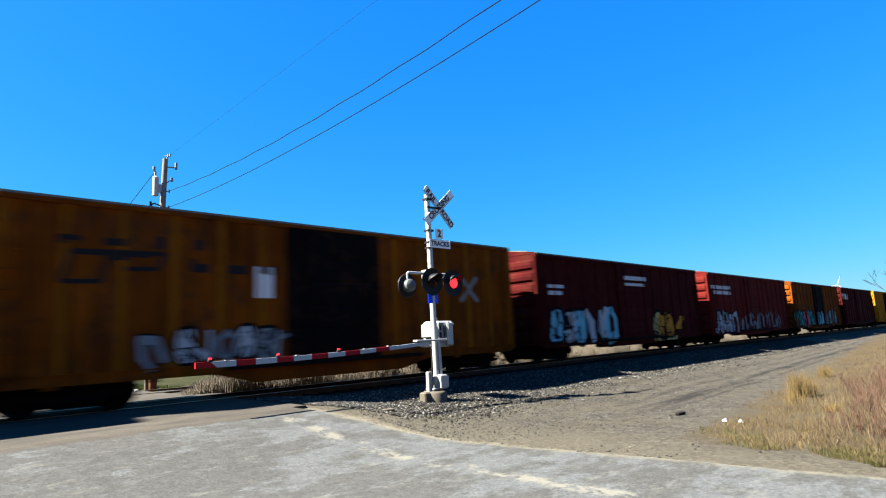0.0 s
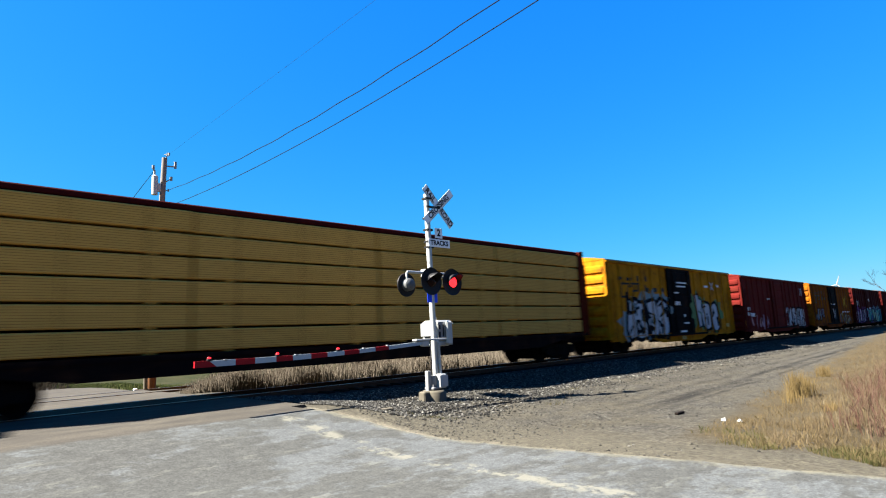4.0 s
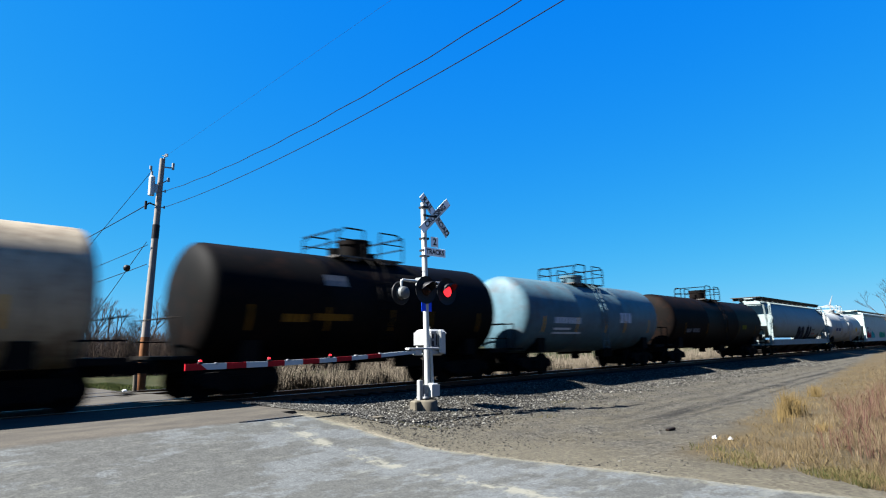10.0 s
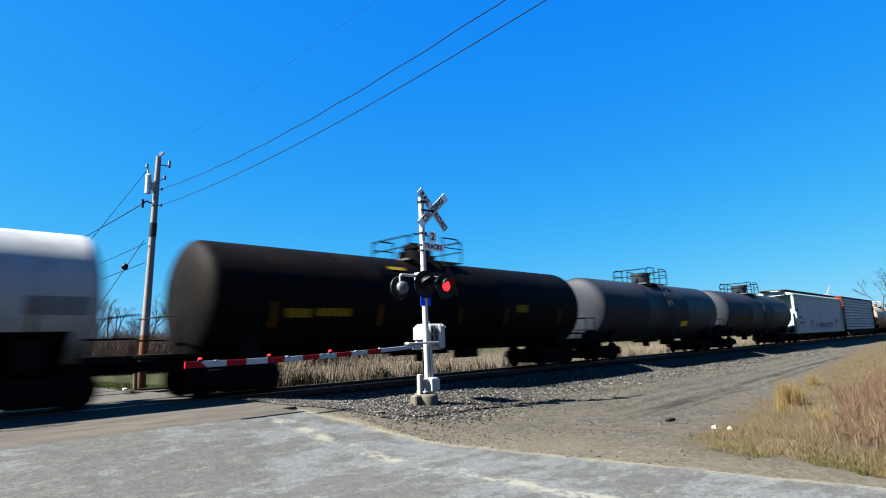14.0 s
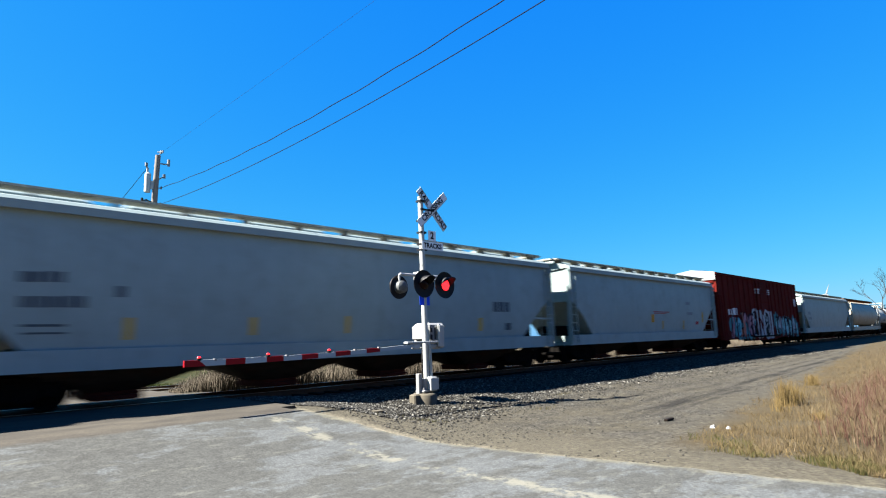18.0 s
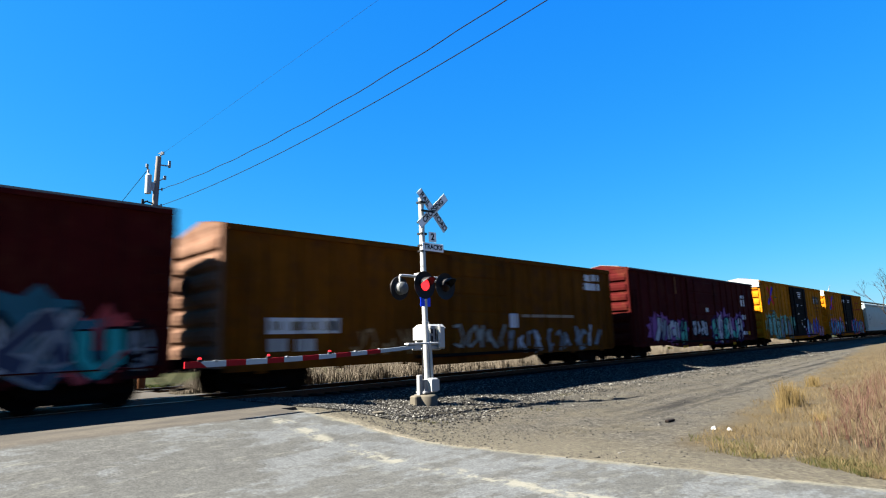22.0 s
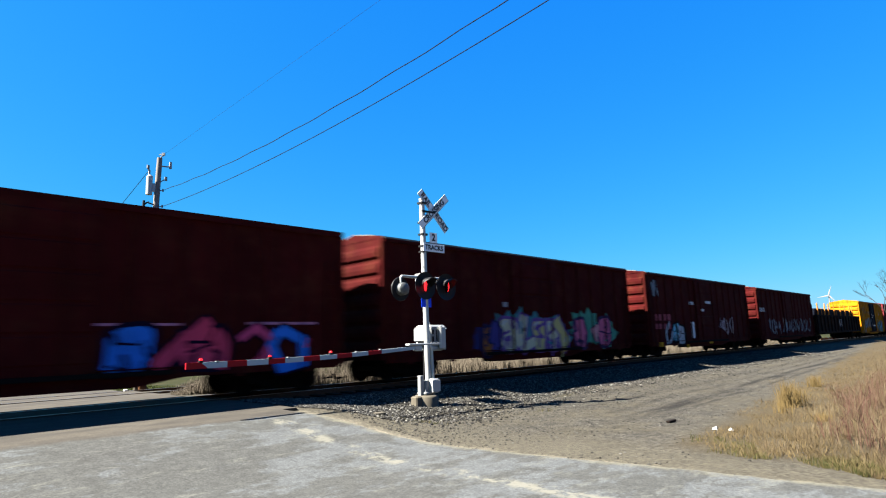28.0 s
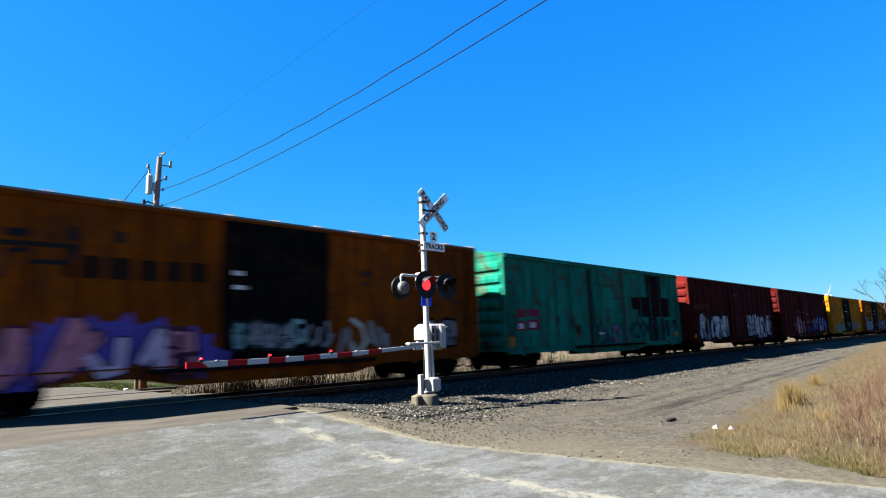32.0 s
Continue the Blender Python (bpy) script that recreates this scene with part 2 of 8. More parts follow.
def ground_z(x, y):
    """Height of the bare ground: a low lot, the track bed above it, flat land beyond."""
    lot = -0.52 + 0.05 * noise.noise((x * 0.25, y * 0.25, 0)) + 0.02 * noise.noise((x * 1.1, y * 1.1, 3))
    bed = -0.20
    w = smoothstep(10.0, 17.0, x)      # the bank steepens away from the road
    up = smoothstep(9.2 + 2.4 * w, 12.4 + 1.0 * w, y) * (1 - smoothstep(22.5, 25.0, y))
    far = -0.5 + 0.25 * noise.noise((x * 0.02, y * 0.02, 7))
    base = lot if y < 16 else far
    z = base + (bed - base) * up
    # banks rise gently to the road
    r = (1 - smoothstep(7.0, 9.4, x)) * smoothstep(-3.0, -0.5, x)
    z = z + (road_z(y) - 0.06 - z) * r
    # weedy rise at the foot of the lot
    z += 0.16 * smoothstep(9.0, 13.0, x) * (1 - smoothstep(1.2, 4.6, y - 0.05 * (x - 10))) 
    return z


def road_z(y):
    if y < 11.0:
        return -0.40 + 0.40 * smoothstep(6.5, 11.0, y)
    if y < 23.0:
        return 0.0
    return -0.30 * smoothstep(23.0, 34.0, y)


def grid_lines(near, far_lo, far_hi):
    return sorted(set(list(near) + list(far_lo) + list(far_hi)))


xs = [-2500, -1200, -600, -300, -150, -80, -40, -20, -10, -5] + [-3 + 0.4 * i for i in range(0, 70)] + [25.5 + 1.0 * i for i in range(45)] + [72, 80, 95, 120, 160, 220, 320, 500, 800, 1300, 2500]
ys = [-2500, -800, -300, -120, -60, -30, -15, -8, -5] + [-3 + 0.4 * i for i in range(0, 80)] + [29.5, 31, 33, 36, 40, 46, 55, 70, 90, 120, 170, 250, 400, 700, 1200, 2500]
verts = [(x, y, ground_z(x, y)) for y in ys for x in xs]
nx = len(xs)
faces = [(j * nx + i, j * nx + i + 1, (j + 1) * nx + i + 1, (j + 1) * nx + i) for j in range(len(ys) - 1) for i in range(nx - 1)]


def ground_material():
    m, nt, bs = nodes_of("lot_gravel_and_dirt")
    co = coords(nt)
    sep = nt.nodes.new("ShaderNodeSeparateXYZ")
    nt.links.new(co, sep.inputs[0])
    fine = noise_node(nt, co, 17, 10, 0.86)
    mid = noise_node(nt, co, 0.9, 6, 0.65)
    gravel = ramp(nt, fine, [(0.36, (0.0104, 0.0098, 0.0084)), (0.5, (0.0337, 0.0321, 0.0271)), (0.62, (0.0826, 0.0790, 0.0674))])
    sand = ramp(nt, fine, [(0.33, (0.0245, 0.0223, 0.0167)), (0.66, (0.0575, 0.0529, 0.0398))])
    col = mixed(nt, ramp(nt, mid, [(0.40, (0, 0, 0)), (0.66, (1, 1, 1))]), gravel, sand)
    coarse = noise_node(nt, co, 4.5, 8, 0.75)
    col = mixed(nt, 1.0, col, ramp(nt, coarse, [(0.36, (0.62, 0.62, 0.62)), (0.64, (1.3, 1.28, 1.24))]), "MULTIPLY")
    # darker damp wheel ruts of the access lane, beside the rails
    def sums(x, k, c):
        n = nt.nodes.new("ShaderNodeMath")
        n.operation = "MULTIPLY_ADD"
        nt.links.new(x, n.inputs[0])
        n.inputs[1].default_value = k
        if hasattr(c, "node"):
            nt.links.new(c, n.inputs[2])
        else:
            n.inputs[2].default_value = c
        return n.outputs[0]
    way = sums(sep.outputs[0], -0.055, sums(noise_node(nt, co, 0.35, 4, 0.6), 0.5, sep.outputs[1]))
    patchy = ramp(nt, noise_node(nt, co, 2.0, 6, 0.65, (0.22, 1.0, 1.0)), [(0.40, (0, 0, 0)), (0.54, (1, 1, 1))])
    begin = span(nt, sep.outputs[0], 10.8, 14.5)
    damp = ramp(nt, fine, [(0.3, (0.0060, 0.0057, 0.0050)), (0.7, (0.0185, 0.0175, 0.0152))])
    for middle, half, much in ((5.95, 0.36, 1.0), (5.45, 0.14, 0.8), (6.75, 0.20, 0.6), (7.6, 0.35, 0.45), (9.0, 0.5, 0.4)):
        off = nt.nodes.new("ShaderNodeMath")
        off.operation = "ABSOLUTE"
        nt.links.new(sums(way, 1.0, -middle), off.inputs[0])
        rut = mixed(nt, 1.0, mixed(nt, 1.0, span(nt, off.outputs[0], half, half * 0.35), patchy, "MULTIPLY"), begin, "MULTIPLY")
        col = mixed(nt, mixed(nt, much, (0, 0, 0), rut), col, damp)
    # pale blown sand beside the road
    wob = nt.nodes.new("ShaderNodeMath")
    wob.operation = "MULTIPLY_ADD"
    nt.links.new(mid, wob.inputs[0])
    wob.inputs[1].default_value = 0.9
    nt.links.new(sep.outputs[0], wob.inputs[2])
    sm = mixed(nt, 1.0, span(nt, wob.outputs[0], 10.2, 8.7), span(nt, sep.outputs[1], 11.5, 9.5), "MULTIPLY")
    col = mixed(nt, sm, col, ramp(nt, fine, [(0.33, (0.0343, 0.0312, 0.0230)), (0.66, (0.0685, 0.0630, 0.0472))]))
    # a ragged drift of pale sand at the very edge of the pavement
    slant = nt.nodes.new("ShaderNodeMath")
    slant.operation = "MULTIPLY_ADD"
    nt.links.new(sep.outputs[1], slant.inputs[0])
    slant.inputs[1].default_value = 0.15
    nt.links.new(sep.outputs[0], slant.inputs[2])
    ragged = noise_node(nt, co, 2.6, 6, 0.7)
    w3 = nt.nodes.new("ShaderNodeMath")
    w3.operation = "MULTIPLY_ADD"
    nt.links.new(ragged, w3.inputs[0])
    w3.inputs[1].default_value = 0.8
    nt.links.new(slant.outputs[0], w3.inputs[2])
    drift = mixed(nt, 1.0, span(nt, w3.outputs[0], 8.72, 8.38), span(nt, sep.outputs[1], 11.8, 10.8), "MULTIPLY")
    col = mixed(nt, drift, col, ramp(nt, fine, [(0.35, (0.0765, 0.0690, 0.0511)), (0.65, (0.1378, 0.1263, 0.0965))]))
    # single stones of many greys
    cell = nt.nodes.new("ShaderNodeTexVoronoi")
    cell.inputs["Scale"].default_value = 21.0
    nt.links.new(co, cell.inputs["Vector"])
    grey = nt.nodes.new("ShaderNodeRGBToBW")
    nt.links.new(cell.outputs["Color"], grey.inputs[0])
    speck = ramp(nt, grey.outputs[0], [(0.15, (0.45, 0.45, 0.46)), (0.45, (0.98, 0.98, 0.98)), (0.62, (1.2, 1.19, 1.17)), (0.80, (1.6, 1.58, 1.53))])
    col = mixed(nt, ramp(nt, mid, [(0.35, (0.7, 0.7, 0.7)), (0.66, (0.2, 0.2, 0.2))]), col, mixed(nt, 1.0, col, speck, "MULTIPLY"))
    # leaf litter and dead thatch under the weeds
    e1 = nt.nodes.new("ShaderNodeMath")
    e1.operation = "MULTIPLY_ADD"
    nt.links.new(sep.outputs[0], e1.inputs[0])
    e1.inputs[1].default_value = -0.112
    nt.links.new(sep.outputs[1], e1.inputs[2])
    e2 = nt.nodes.new("ShaderNodeMath")
    e2.operation = "MULTIPLY_ADD"
    nt.links.new(mid, e2.inputs[0])
    e2.inputs[1].default_value = 1.6
    nt.links.new(e1.outputs[0], e2.inputs[2])
    thatch = mixed(nt, 1.0, span(nt, e2.outputs[0], 4.15, 3.55), span(nt, sep.outputs[0], 8.9, 9.8), "MULTIPLY")
    col = mixed(nt, thatch, col, ramp(nt, fine, [(0.32, (0.0135, 0.0101, 0.0057)), (0.5, (0.0398, 0.0315, 0.0179)), (0.7, (0.0765, 0.0618, 0.0369))]))
    # beyond the tracks: dull winter grass
    grass = ramp(nt, mid, [(0.35, (0.0073, 0.0112, 0.0019)), (0.6, (0.0188, 0.0182, 0.0057)), (0.75, (0.0334, 0.0243, 0.0116))])
    col = mixed(nt, span(nt, sep.outputs[1], 21.5, 23.0), col, grass)
    nt.links.new(col, bs.inputs["Base Color"])
    bs.inputs["Roughness"].default_value = 0.95
    bs.inputs["Specular IOR Level"].default_value = 0.08
    bumped(nt, bs, fine, 0.7, 0.04)
    return m


def span(nt, value, lo, hi):
    n = nt.nodes.new("ShaderNodeMapRange")
    n.inputs[1].default_value, n.inputs[2].default_value = lo, hi
    nt.links.new(value, n.inputs[0])
    return n.outputs[0]


me = bpy.data.meshes.new("ground")
me.from_pydata(verts, [], faces)
me.polygons.foreach_set("use_smooth", [True] * len(me.polygons))
me.materials.append(ground_material())
ground = tagged(new("ground", me), "gravel and dirt lot with worn wheel tracks", "ground", kind="structure")


def asphalt_material():
    m, nt, bs = nodes_of("old_grey_asphalt")
    co = coords(nt)
    sep = nt.nodes.new("ShaderNodeSeparateXYZ")
    nt.links.new(co, sep.inputs[0])
    fine = noise_node(nt, co, 26, 10, 0.84)
    col = ramp(nt, fine, [(0.30, (0.0285, 0.0310, 0.0320)), (0.70, (0.0770, 0.0825, 0.0830))])
    mid = noise_node(nt, co, 1.0, 8, 0.74, (0.9, 1.5, 1.0))
    dull = ramp(nt, fine, [(0.30, (0.0215, 0.0226, 0.0216)), (0.70, (0.0545, 0.0562, 0.0530))])
    # the driven lane is duller than the shoulder
    lane = nt.nodes.new("ShaderNodeMath")
    lane.operation = "MULTIPLY_ADD"
    nt.links.new(span(nt, sep.outputs[0], 5.6, 3.0), lane.inputs[0])
    lane.inputs[1].default_value = 0.10
    nt.links.new(mid, lane.inputs[2])
    col = mixed(nt, ramp(nt, lane.outputs[0], [(0.48, (0, 0, 0)), (0.54, (1, 1, 1))]), col, dull)
    blot = noise_node(nt, co, 5.0, 7, 0.72)
    col = mixed(nt, 1.0, col, ramp(nt, blot, [(0.35, (0.82, 0.82, 0.82)), (0.65, (1.15, 1.15, 1.15))]), "MULTIPLY")
    grit = nt.nodes.new("ShaderNodeTexVoronoi")
    grit.inputs["Scale"].default_value = 48.0
    nt.links.new(co, grit.inputs["Vector"])
    tone = nt.nodes.new("ShaderNodeRGBToBW")
    nt.links.new(grit.outputs["Color"], tone.inputs[0])
    col = mixed(nt, 1.0, col, ramp(nt, tone.outputs[0], [(0.2, (0.86, 0.86, 0.86)), (0.8, (1.14, 1.14, 1.13))]), "MULTIPLY")
    # worn remains of a painted line, and scattered pale sand
    wear = noise_node(nt, co, 2.6, 8, 0.76, (1.0, 0.9, 1.0))
    wob = nt.nodes.new("ShaderNodeMath")
    wob.operation = "MULTIPLY_ADD"
    nt.links.new(mid, wob.inputs[0])
    wob.inputs[1].default_value = 0.4
    nt.links.new(sep.outputs[0], wob.inputs[2])
    near = mixed(nt, 1.0, span(nt, wob.outputs[0], LINE_X - 0.05, LINE_X + 0.12), span(nt, wob.outputs[0], LINE_X + 0.40, LINE_X + 0.28), "MULTIPLY")
    lm = mixed(nt, 1.0, near, ramp(nt, wear, [(0.49, (0, 0, 0)), (0.56, (0.85, 0.85, 0.85))]), "MULTIPLY")
    st = noise_node(nt, co, 1.5, 9, 0.8, (0.8, 1.7, 1.0))
    sm = ramp(nt, st, [(0.56, (0, 0, 0)), (0.68, (0.75, 0.75, 0.75))])
    col = mixed(nt, sm, col, (0.0848, 0.0867, 0.0756))
    col = mixed(nt, lm, col, (0.1037, 0.1024, 0.0839))
    # sand swept on to the edge
    slant = nt.nodes.new("ShaderNodeMath")
    slant.operation = "MULTIPLY_ADD"
    nt.links.new(sep.outputs[1], slant.inputs[0])
    slant.inputs[1].default_value = 0.15
    nt.links.new(sep.outputs[0], slant.inputs[2])
    w3 = nt.nodes.new("ShaderNodeMath")
    w3.operation = "MULTIPLY_ADD"
    nt.links.new(wear, w3.inputs[0])
    w3.inputs[1].default_value = 0.9
    nt.links.new(slant.outputs[0], w3.inputs[2])
    col = mixed(nt, span(nt, w3.outputs[0], 8.16, 8.40), col, ramp(nt, fine, [(0.35, (0.0597, 0.0565, 0.0414)), (0.65, (0.1099, 0.1055, 0.0798))]))
    # fine cracks
    crack = nt.nodes.new("ShaderNodeTexVoronoi")
    crack.feature = "DISTANCE_TO_EDGE"
    crack.inputs["Scale"].default_value = 0.45
    wv = add_node(nt, "ShaderNodeVectorMath")
    wv.operation = "ADD"
    nz = add_node(nt, "ShaderNodeTexNoise", Scale=1.5, Detail=6.0)
    nt.links.new(co, nz.inputs["Vector"])
    nt.links.new(co, wv.inputs[0])
    nt.links.new(nz.outputs["Color"], wv.inputs[1])
    nt.links.new(wv.outputs[0], crack.inputs["Vector"])
    cm = ramp(nt, crack.outputs["Distance"], [(0.0, (0.22, 0.22, 0.22)), (0.008, (0, 0, 0))])
    col = mixed(nt, cm, col, (0.0166, 0.0155, 0.0130))
    # brown dust near the rails
    w2 = nt.nodes.new("ShaderNodeMath")
    w2.operation = "MULTIPLY_ADD"
    nt.links.new(mid, w2.inputs[0])
    w2.inputs[1].default_value = 0.6
    nt.links.new(sep.outputs[1], w2.inputs[2])
    col = mixed(nt, span(nt, w2.outputs[0], 10.42, 10.62), col, mixed(nt, 1.0, ramp(nt, fine, [(0.3, (0.0235, 0.0215, 0.0180)), (0.7, (0.0480, 0.0440, 0.0372))]), ramp(nt, noise_node(nt, co, 1.3, 7, 0.7, (0.6, 1.4, 1.0)), [(0.36, (0.78, 0.78, 0.80)), (0.5, (1.0, 1.0, 1.0)), (0.64, (1.32, 1.30, 1.24))]), "MULTIPLY"))
    nt.links.new(col, bs.inputs["Base Color"])
    bs.inputs["Roughness"].default_value = 0.92
    bs.inputs["Specular IOR Level"].default_value = 0.08
    bumped(nt, bs, fine, 0.28, 0.010)
    return m


LINE_X = 5.56


def strip(name, xa, xb, y_list, z_of, depth, mat, label, category, wob=0.0):
    """A slab laid along y between xa and xb (functions of y)."""
    g = Geo()
    g.loft([[(xa(y), y, z_of(y)), (xb(y), y, z_of(y)), (xb(y) + 0.12, y, z_of(y) - depth), (xa(y) - 0.12, y, z_of(y) - depth)] for y in y_list])
    return tagged(part(name, g, mat), label, category, kind="structure")


ASPHALT = asphalt_material()
ry = [-60, -30, -15, -8, -4] + [-2 + 0.3 * i for i in range(44)]
road = strip("road", lambda y: -0.9, lambda y: 7.87 - 0.15 * max(y, -6) + 0.10 * noise.noise((0, y * 0.7, 1)) + 0.05 * noise.noise((3, y * 2.5, 1)), ry, road_z, 0.10, ASPHALT, "old patched grey asphalt road with sandy edges", "road")
apron = strip("crossing_apron", lambda y: -0.9, lambda y: 6.55, [10.9, 11.5, 12.2, 13.0, 13.5, 14.30], lambda y: road_z(y) + 0.004 * (y > 10.95), 0.12, ASPHALT, "dusty pavement up to the rails", "road")
mid_slab = strip("crossing_slab", lambda y: -0.9, lambda y: 6.55, [14.76, 15.2, 15.6, 16.0], lambda y: -0.005, 0.12, ASPHALT, "crossing slab between the rails", "road")
far_road = strip("road_beyond", lambda y: -0.9, lambda y: 6.4 - 0.0 * y, [16.25, 17, 18, 18.85], lambda y: 0.0, 0.12, ASPHALT, "pavement between the two tracks", "road")
far_road2 = strip("road_far", lambda y: -1.5, lambda y: 6.2, [20.9, 22, 23, 24, 26, 28, 31, 34, 45, 80, 200], lambda y: road_z(y) - 0.02, 0.12, ASPHALT, "road that runs on beyond the tracks", "road")
slab2 = strip("crossing_slab_beyond", lambda y: -0.9, lambda y: 6.4, [19.25, 19.8, 20.55], lambda y: -0.005, 0.12, ASPHALT, "second crossing slab", "road")

Y2 = 19.9             # centre line of the second track
for yc in (YC0 := 15.38, Y2):
    for s in (-1, 1):
        y = yc + s * 0.752
        g = Geo()
        prof = [(-0.036, 0), (0.036, 0), (0.034, -0.035), (0.009, -0.045), (0.009, -0.15), (0.07, -0.165), (0.07, -0.175), (-0.07, -0.175), (-0.07, -0.165), (-0.009, -0.15), (-0.009, -0.045), (-0.034, -0.035)]
        g.extrude([(y + a, b) for a, b in prof], "x", -1100, 1100)
        r = tagged(part("rail", g, RAIL_RUST), "rusty steel rail with a shiny head", "rail", "rails of the two tracks")
        part("rail_head", Geo().box(-1100, 1100, y - 0.03, y + 0.03, -0.001, 0.003), RAIL_STEEL, r, "polished running surface")

# ---- rolling stock ----
YC = 15.38            # centre line of the near track; rail tops at z = 0
SPEED = 27.84         # metres a second, towards +x
CARS = []             # (thing, x at the start)


def wheel_geo():
    g = Geo()
    prof = [(-0.07, 0.455), (-0.045, 0.455), (-0.03, 0.425), (0.065, 0.415), (0.065, 0.36), (0.03, 0.34), (0.02, 0.14), (0.07, 0.12), (0.07, 0.0001)]
    n = 20
    g.loft([[(r * math.cos(2 * math.pi * i / n), -y, r * math.sin(2 * math.pi * i / n)) for i in range(n)] for y, r in prof])
    return g


def side_frame_geo():
    g = Geo()
    top = [(-1.15, 0.50), (-1.05, 0.66), (-0.55, 0.74), (0.55, 0.74), (1.05, 0.66), (1.15, 0.50), (1.02, 0.40), (0.85, 0.40), (0.45, 0.24), (-0.45, 0.24), (-0.85, 0.40), (-1.02, 0.40)]
    g.extrude(top, "y", -0.09, 0.09)
    for x in (-0.875, 0.875):
        g.cyl((x, -0.17, 0.455), (x, 0.1, 0.455), 0.13, n=10)
    for x in (-0.16, 0.0, 0.16):
        g.cyl((x, -0.12, 0.30), (x, -0.12, 0.62), 0.07, n=8)
    return g


def truck(parent, x):
    t = part("truck", cached("bolster", lambda: Geo().box(-0.2, 0.2, -0.98, 0.98, 0.42, 0.72).box(-0.62, 0.62, -0.66, 0.66, 0.16, 0.5).box(-0.5, 0.5, -0.98, -0.9, 0.14, 0.3).cyl((0, 0, 0.6), (0, 0, 0.95), 0.3, n=12)), STEEL_DARK, parent, "dark steel wheel truck", (x, 0, 0))
    for s in (-1, 1):
        part("side_frame", cached("side_frame", side_frame_geo, 40), STEEL_DARK, t, "", (0, s * 0.99, 0))
    for ax in (-0.875, 0.875):
        part("axle", cached("axle", lambda: Geo().cyl((0, -0.95, 0), (0, 0.95, 0), 0.075, n=8), 40), STEEL_DARK, t, "", (ax, 0, 0.455))
        for s in (-1, 1):
            w = part("wheel", cached("wheel", wheel_geo, 35), STEEL_DARK, t, "", (ax, s * 0.75, 0.455))
            if s > 0:
                w.rotation_euler = (0, 0, math.pi)
    return t


def running_gear(car, L, inset=1.65, gap=0.98):
    for s in (-1, 1):
        truck(car, s * (L / 2 - inset))
        g = Geo().box(0, gap - 0.12, -0.12, 0.12, 0.74, 0.98).bevel_box(gap - 0.16, gap + 0.10, -0.17, 0.17, 0.70, 1.02, 0.03)
        c = part("coupler", cached(("coupler", gap), lambda: g), STEEL_DARK, car, "", (s * (L / 2 - 0.02), 0, 0))
        part("air_hose", cached(("air_hose", gap), lambda: Geo().tube([(0.05, -0.45, 0.75), (gap * 0.35, -0.45, 0.38), (gap * 0.7, -0.35, 0.24), (gap * 1.05, -0.2, 0.26)], 0.03)), STEEL_DARK, c)
        if s < 0:
            c.rotation_euler = (0, 0, math.pi)


def ladder_geo(h, w=0.42, rungs=7):
    g = Geo()
    for x in (0, w):
        g.box(x - 0.02, x + 0.02, -0.045, 0.0, 0, h)
    for i in range(rungs):
        z = h * (i + 0.5) / rungs
        g.box(0, w, -0.055, -0.03, z - 0.013, z + 0.013)
    return g


# paint that lies on a side: polygons cut to the strips of the surface
def clip(poly, axis, limit, keep_less):
    out = []
    for i, p in enumerate(poly):
        q = poly[(i + 1) % len(poly)]
        a, b = (p[axis] - limit), (q[axis] - limit)
        if keep_less:
            a, b = -a, -b
        if a >= 0:
            out.append(p)
        if (a > 0 > b) or (a < 0 < b):
            k = a / (a - b)
            out.append((p[0] + (q[0] - p[0]) * k, p[1] + (q[1] - p[1]) * k))
    return out


class Flank:
    """The side of a car that faces the road: how far out it stands at each x and z."""

    def __init__(self, base, steps=(), radius=0.0, zc=0.0, axis=0.0, rise=1.0):
        self.base, self.steps, self.radius, self.zc, self.axis, self.rise = base, steps, radius, zc, axis, rise   # steps: (x0, x1, depth)

    def lay(self, geo, poly, lift):
        cuts = sorted({c for s in self.steps for c in s[:2]})
        x0, x1 = min(p[0] for p in poly), max(p[0] for p in poly)
        edges = [x0 - 1] + [c for c in cuts if x0 < c < x1] + [x1 + 1]
        for a, b in zip(edges, edges[1:]):
            strip = clip(clip(poly, 0, a, False), 0, b, True)
            if len(strip) < 3:
                continue
            mid = (max(a, x0) + min(b, x1)) / 2
            y = self.base
            for s in self.steps:
                if s[0] <= mid <= s[1]:
                    y = min(y, s[2])
            if not self.radius:
                geo.face([(p[0], y - lift, p[1]) for p in strip])
                continue
            z0, z1 = min(p[1] for p in strip), max(p[1] for p in strip)
            n = max(1, int((z1 - z0) / 0.16))
            for k in range(n):
                za, zb = z0 + (z1 - z0) * k / n, z0 + (z1 - z0) * (k + 1) / n
                cell = clip(clip(strip, 1, za, False), 1, zb, True)
                if len(cell) > 2:
                    geo.face([(p[0], self.axis - math.sqrt(max(0.01, self.radius ** 2 - ((p[1] - self.zc) / self.rise) ** 2)) - lift, p[1]) for p in cell])


SPRAY = {}


def spray(colour):
    if colour not in SPRAY:
        SPRAY[colour] = plain("spray_paint", tint(colour, 0.62), 0.85, 0, 0.3, 3.0, 0, 0.03)
    return SPRAY[colour]


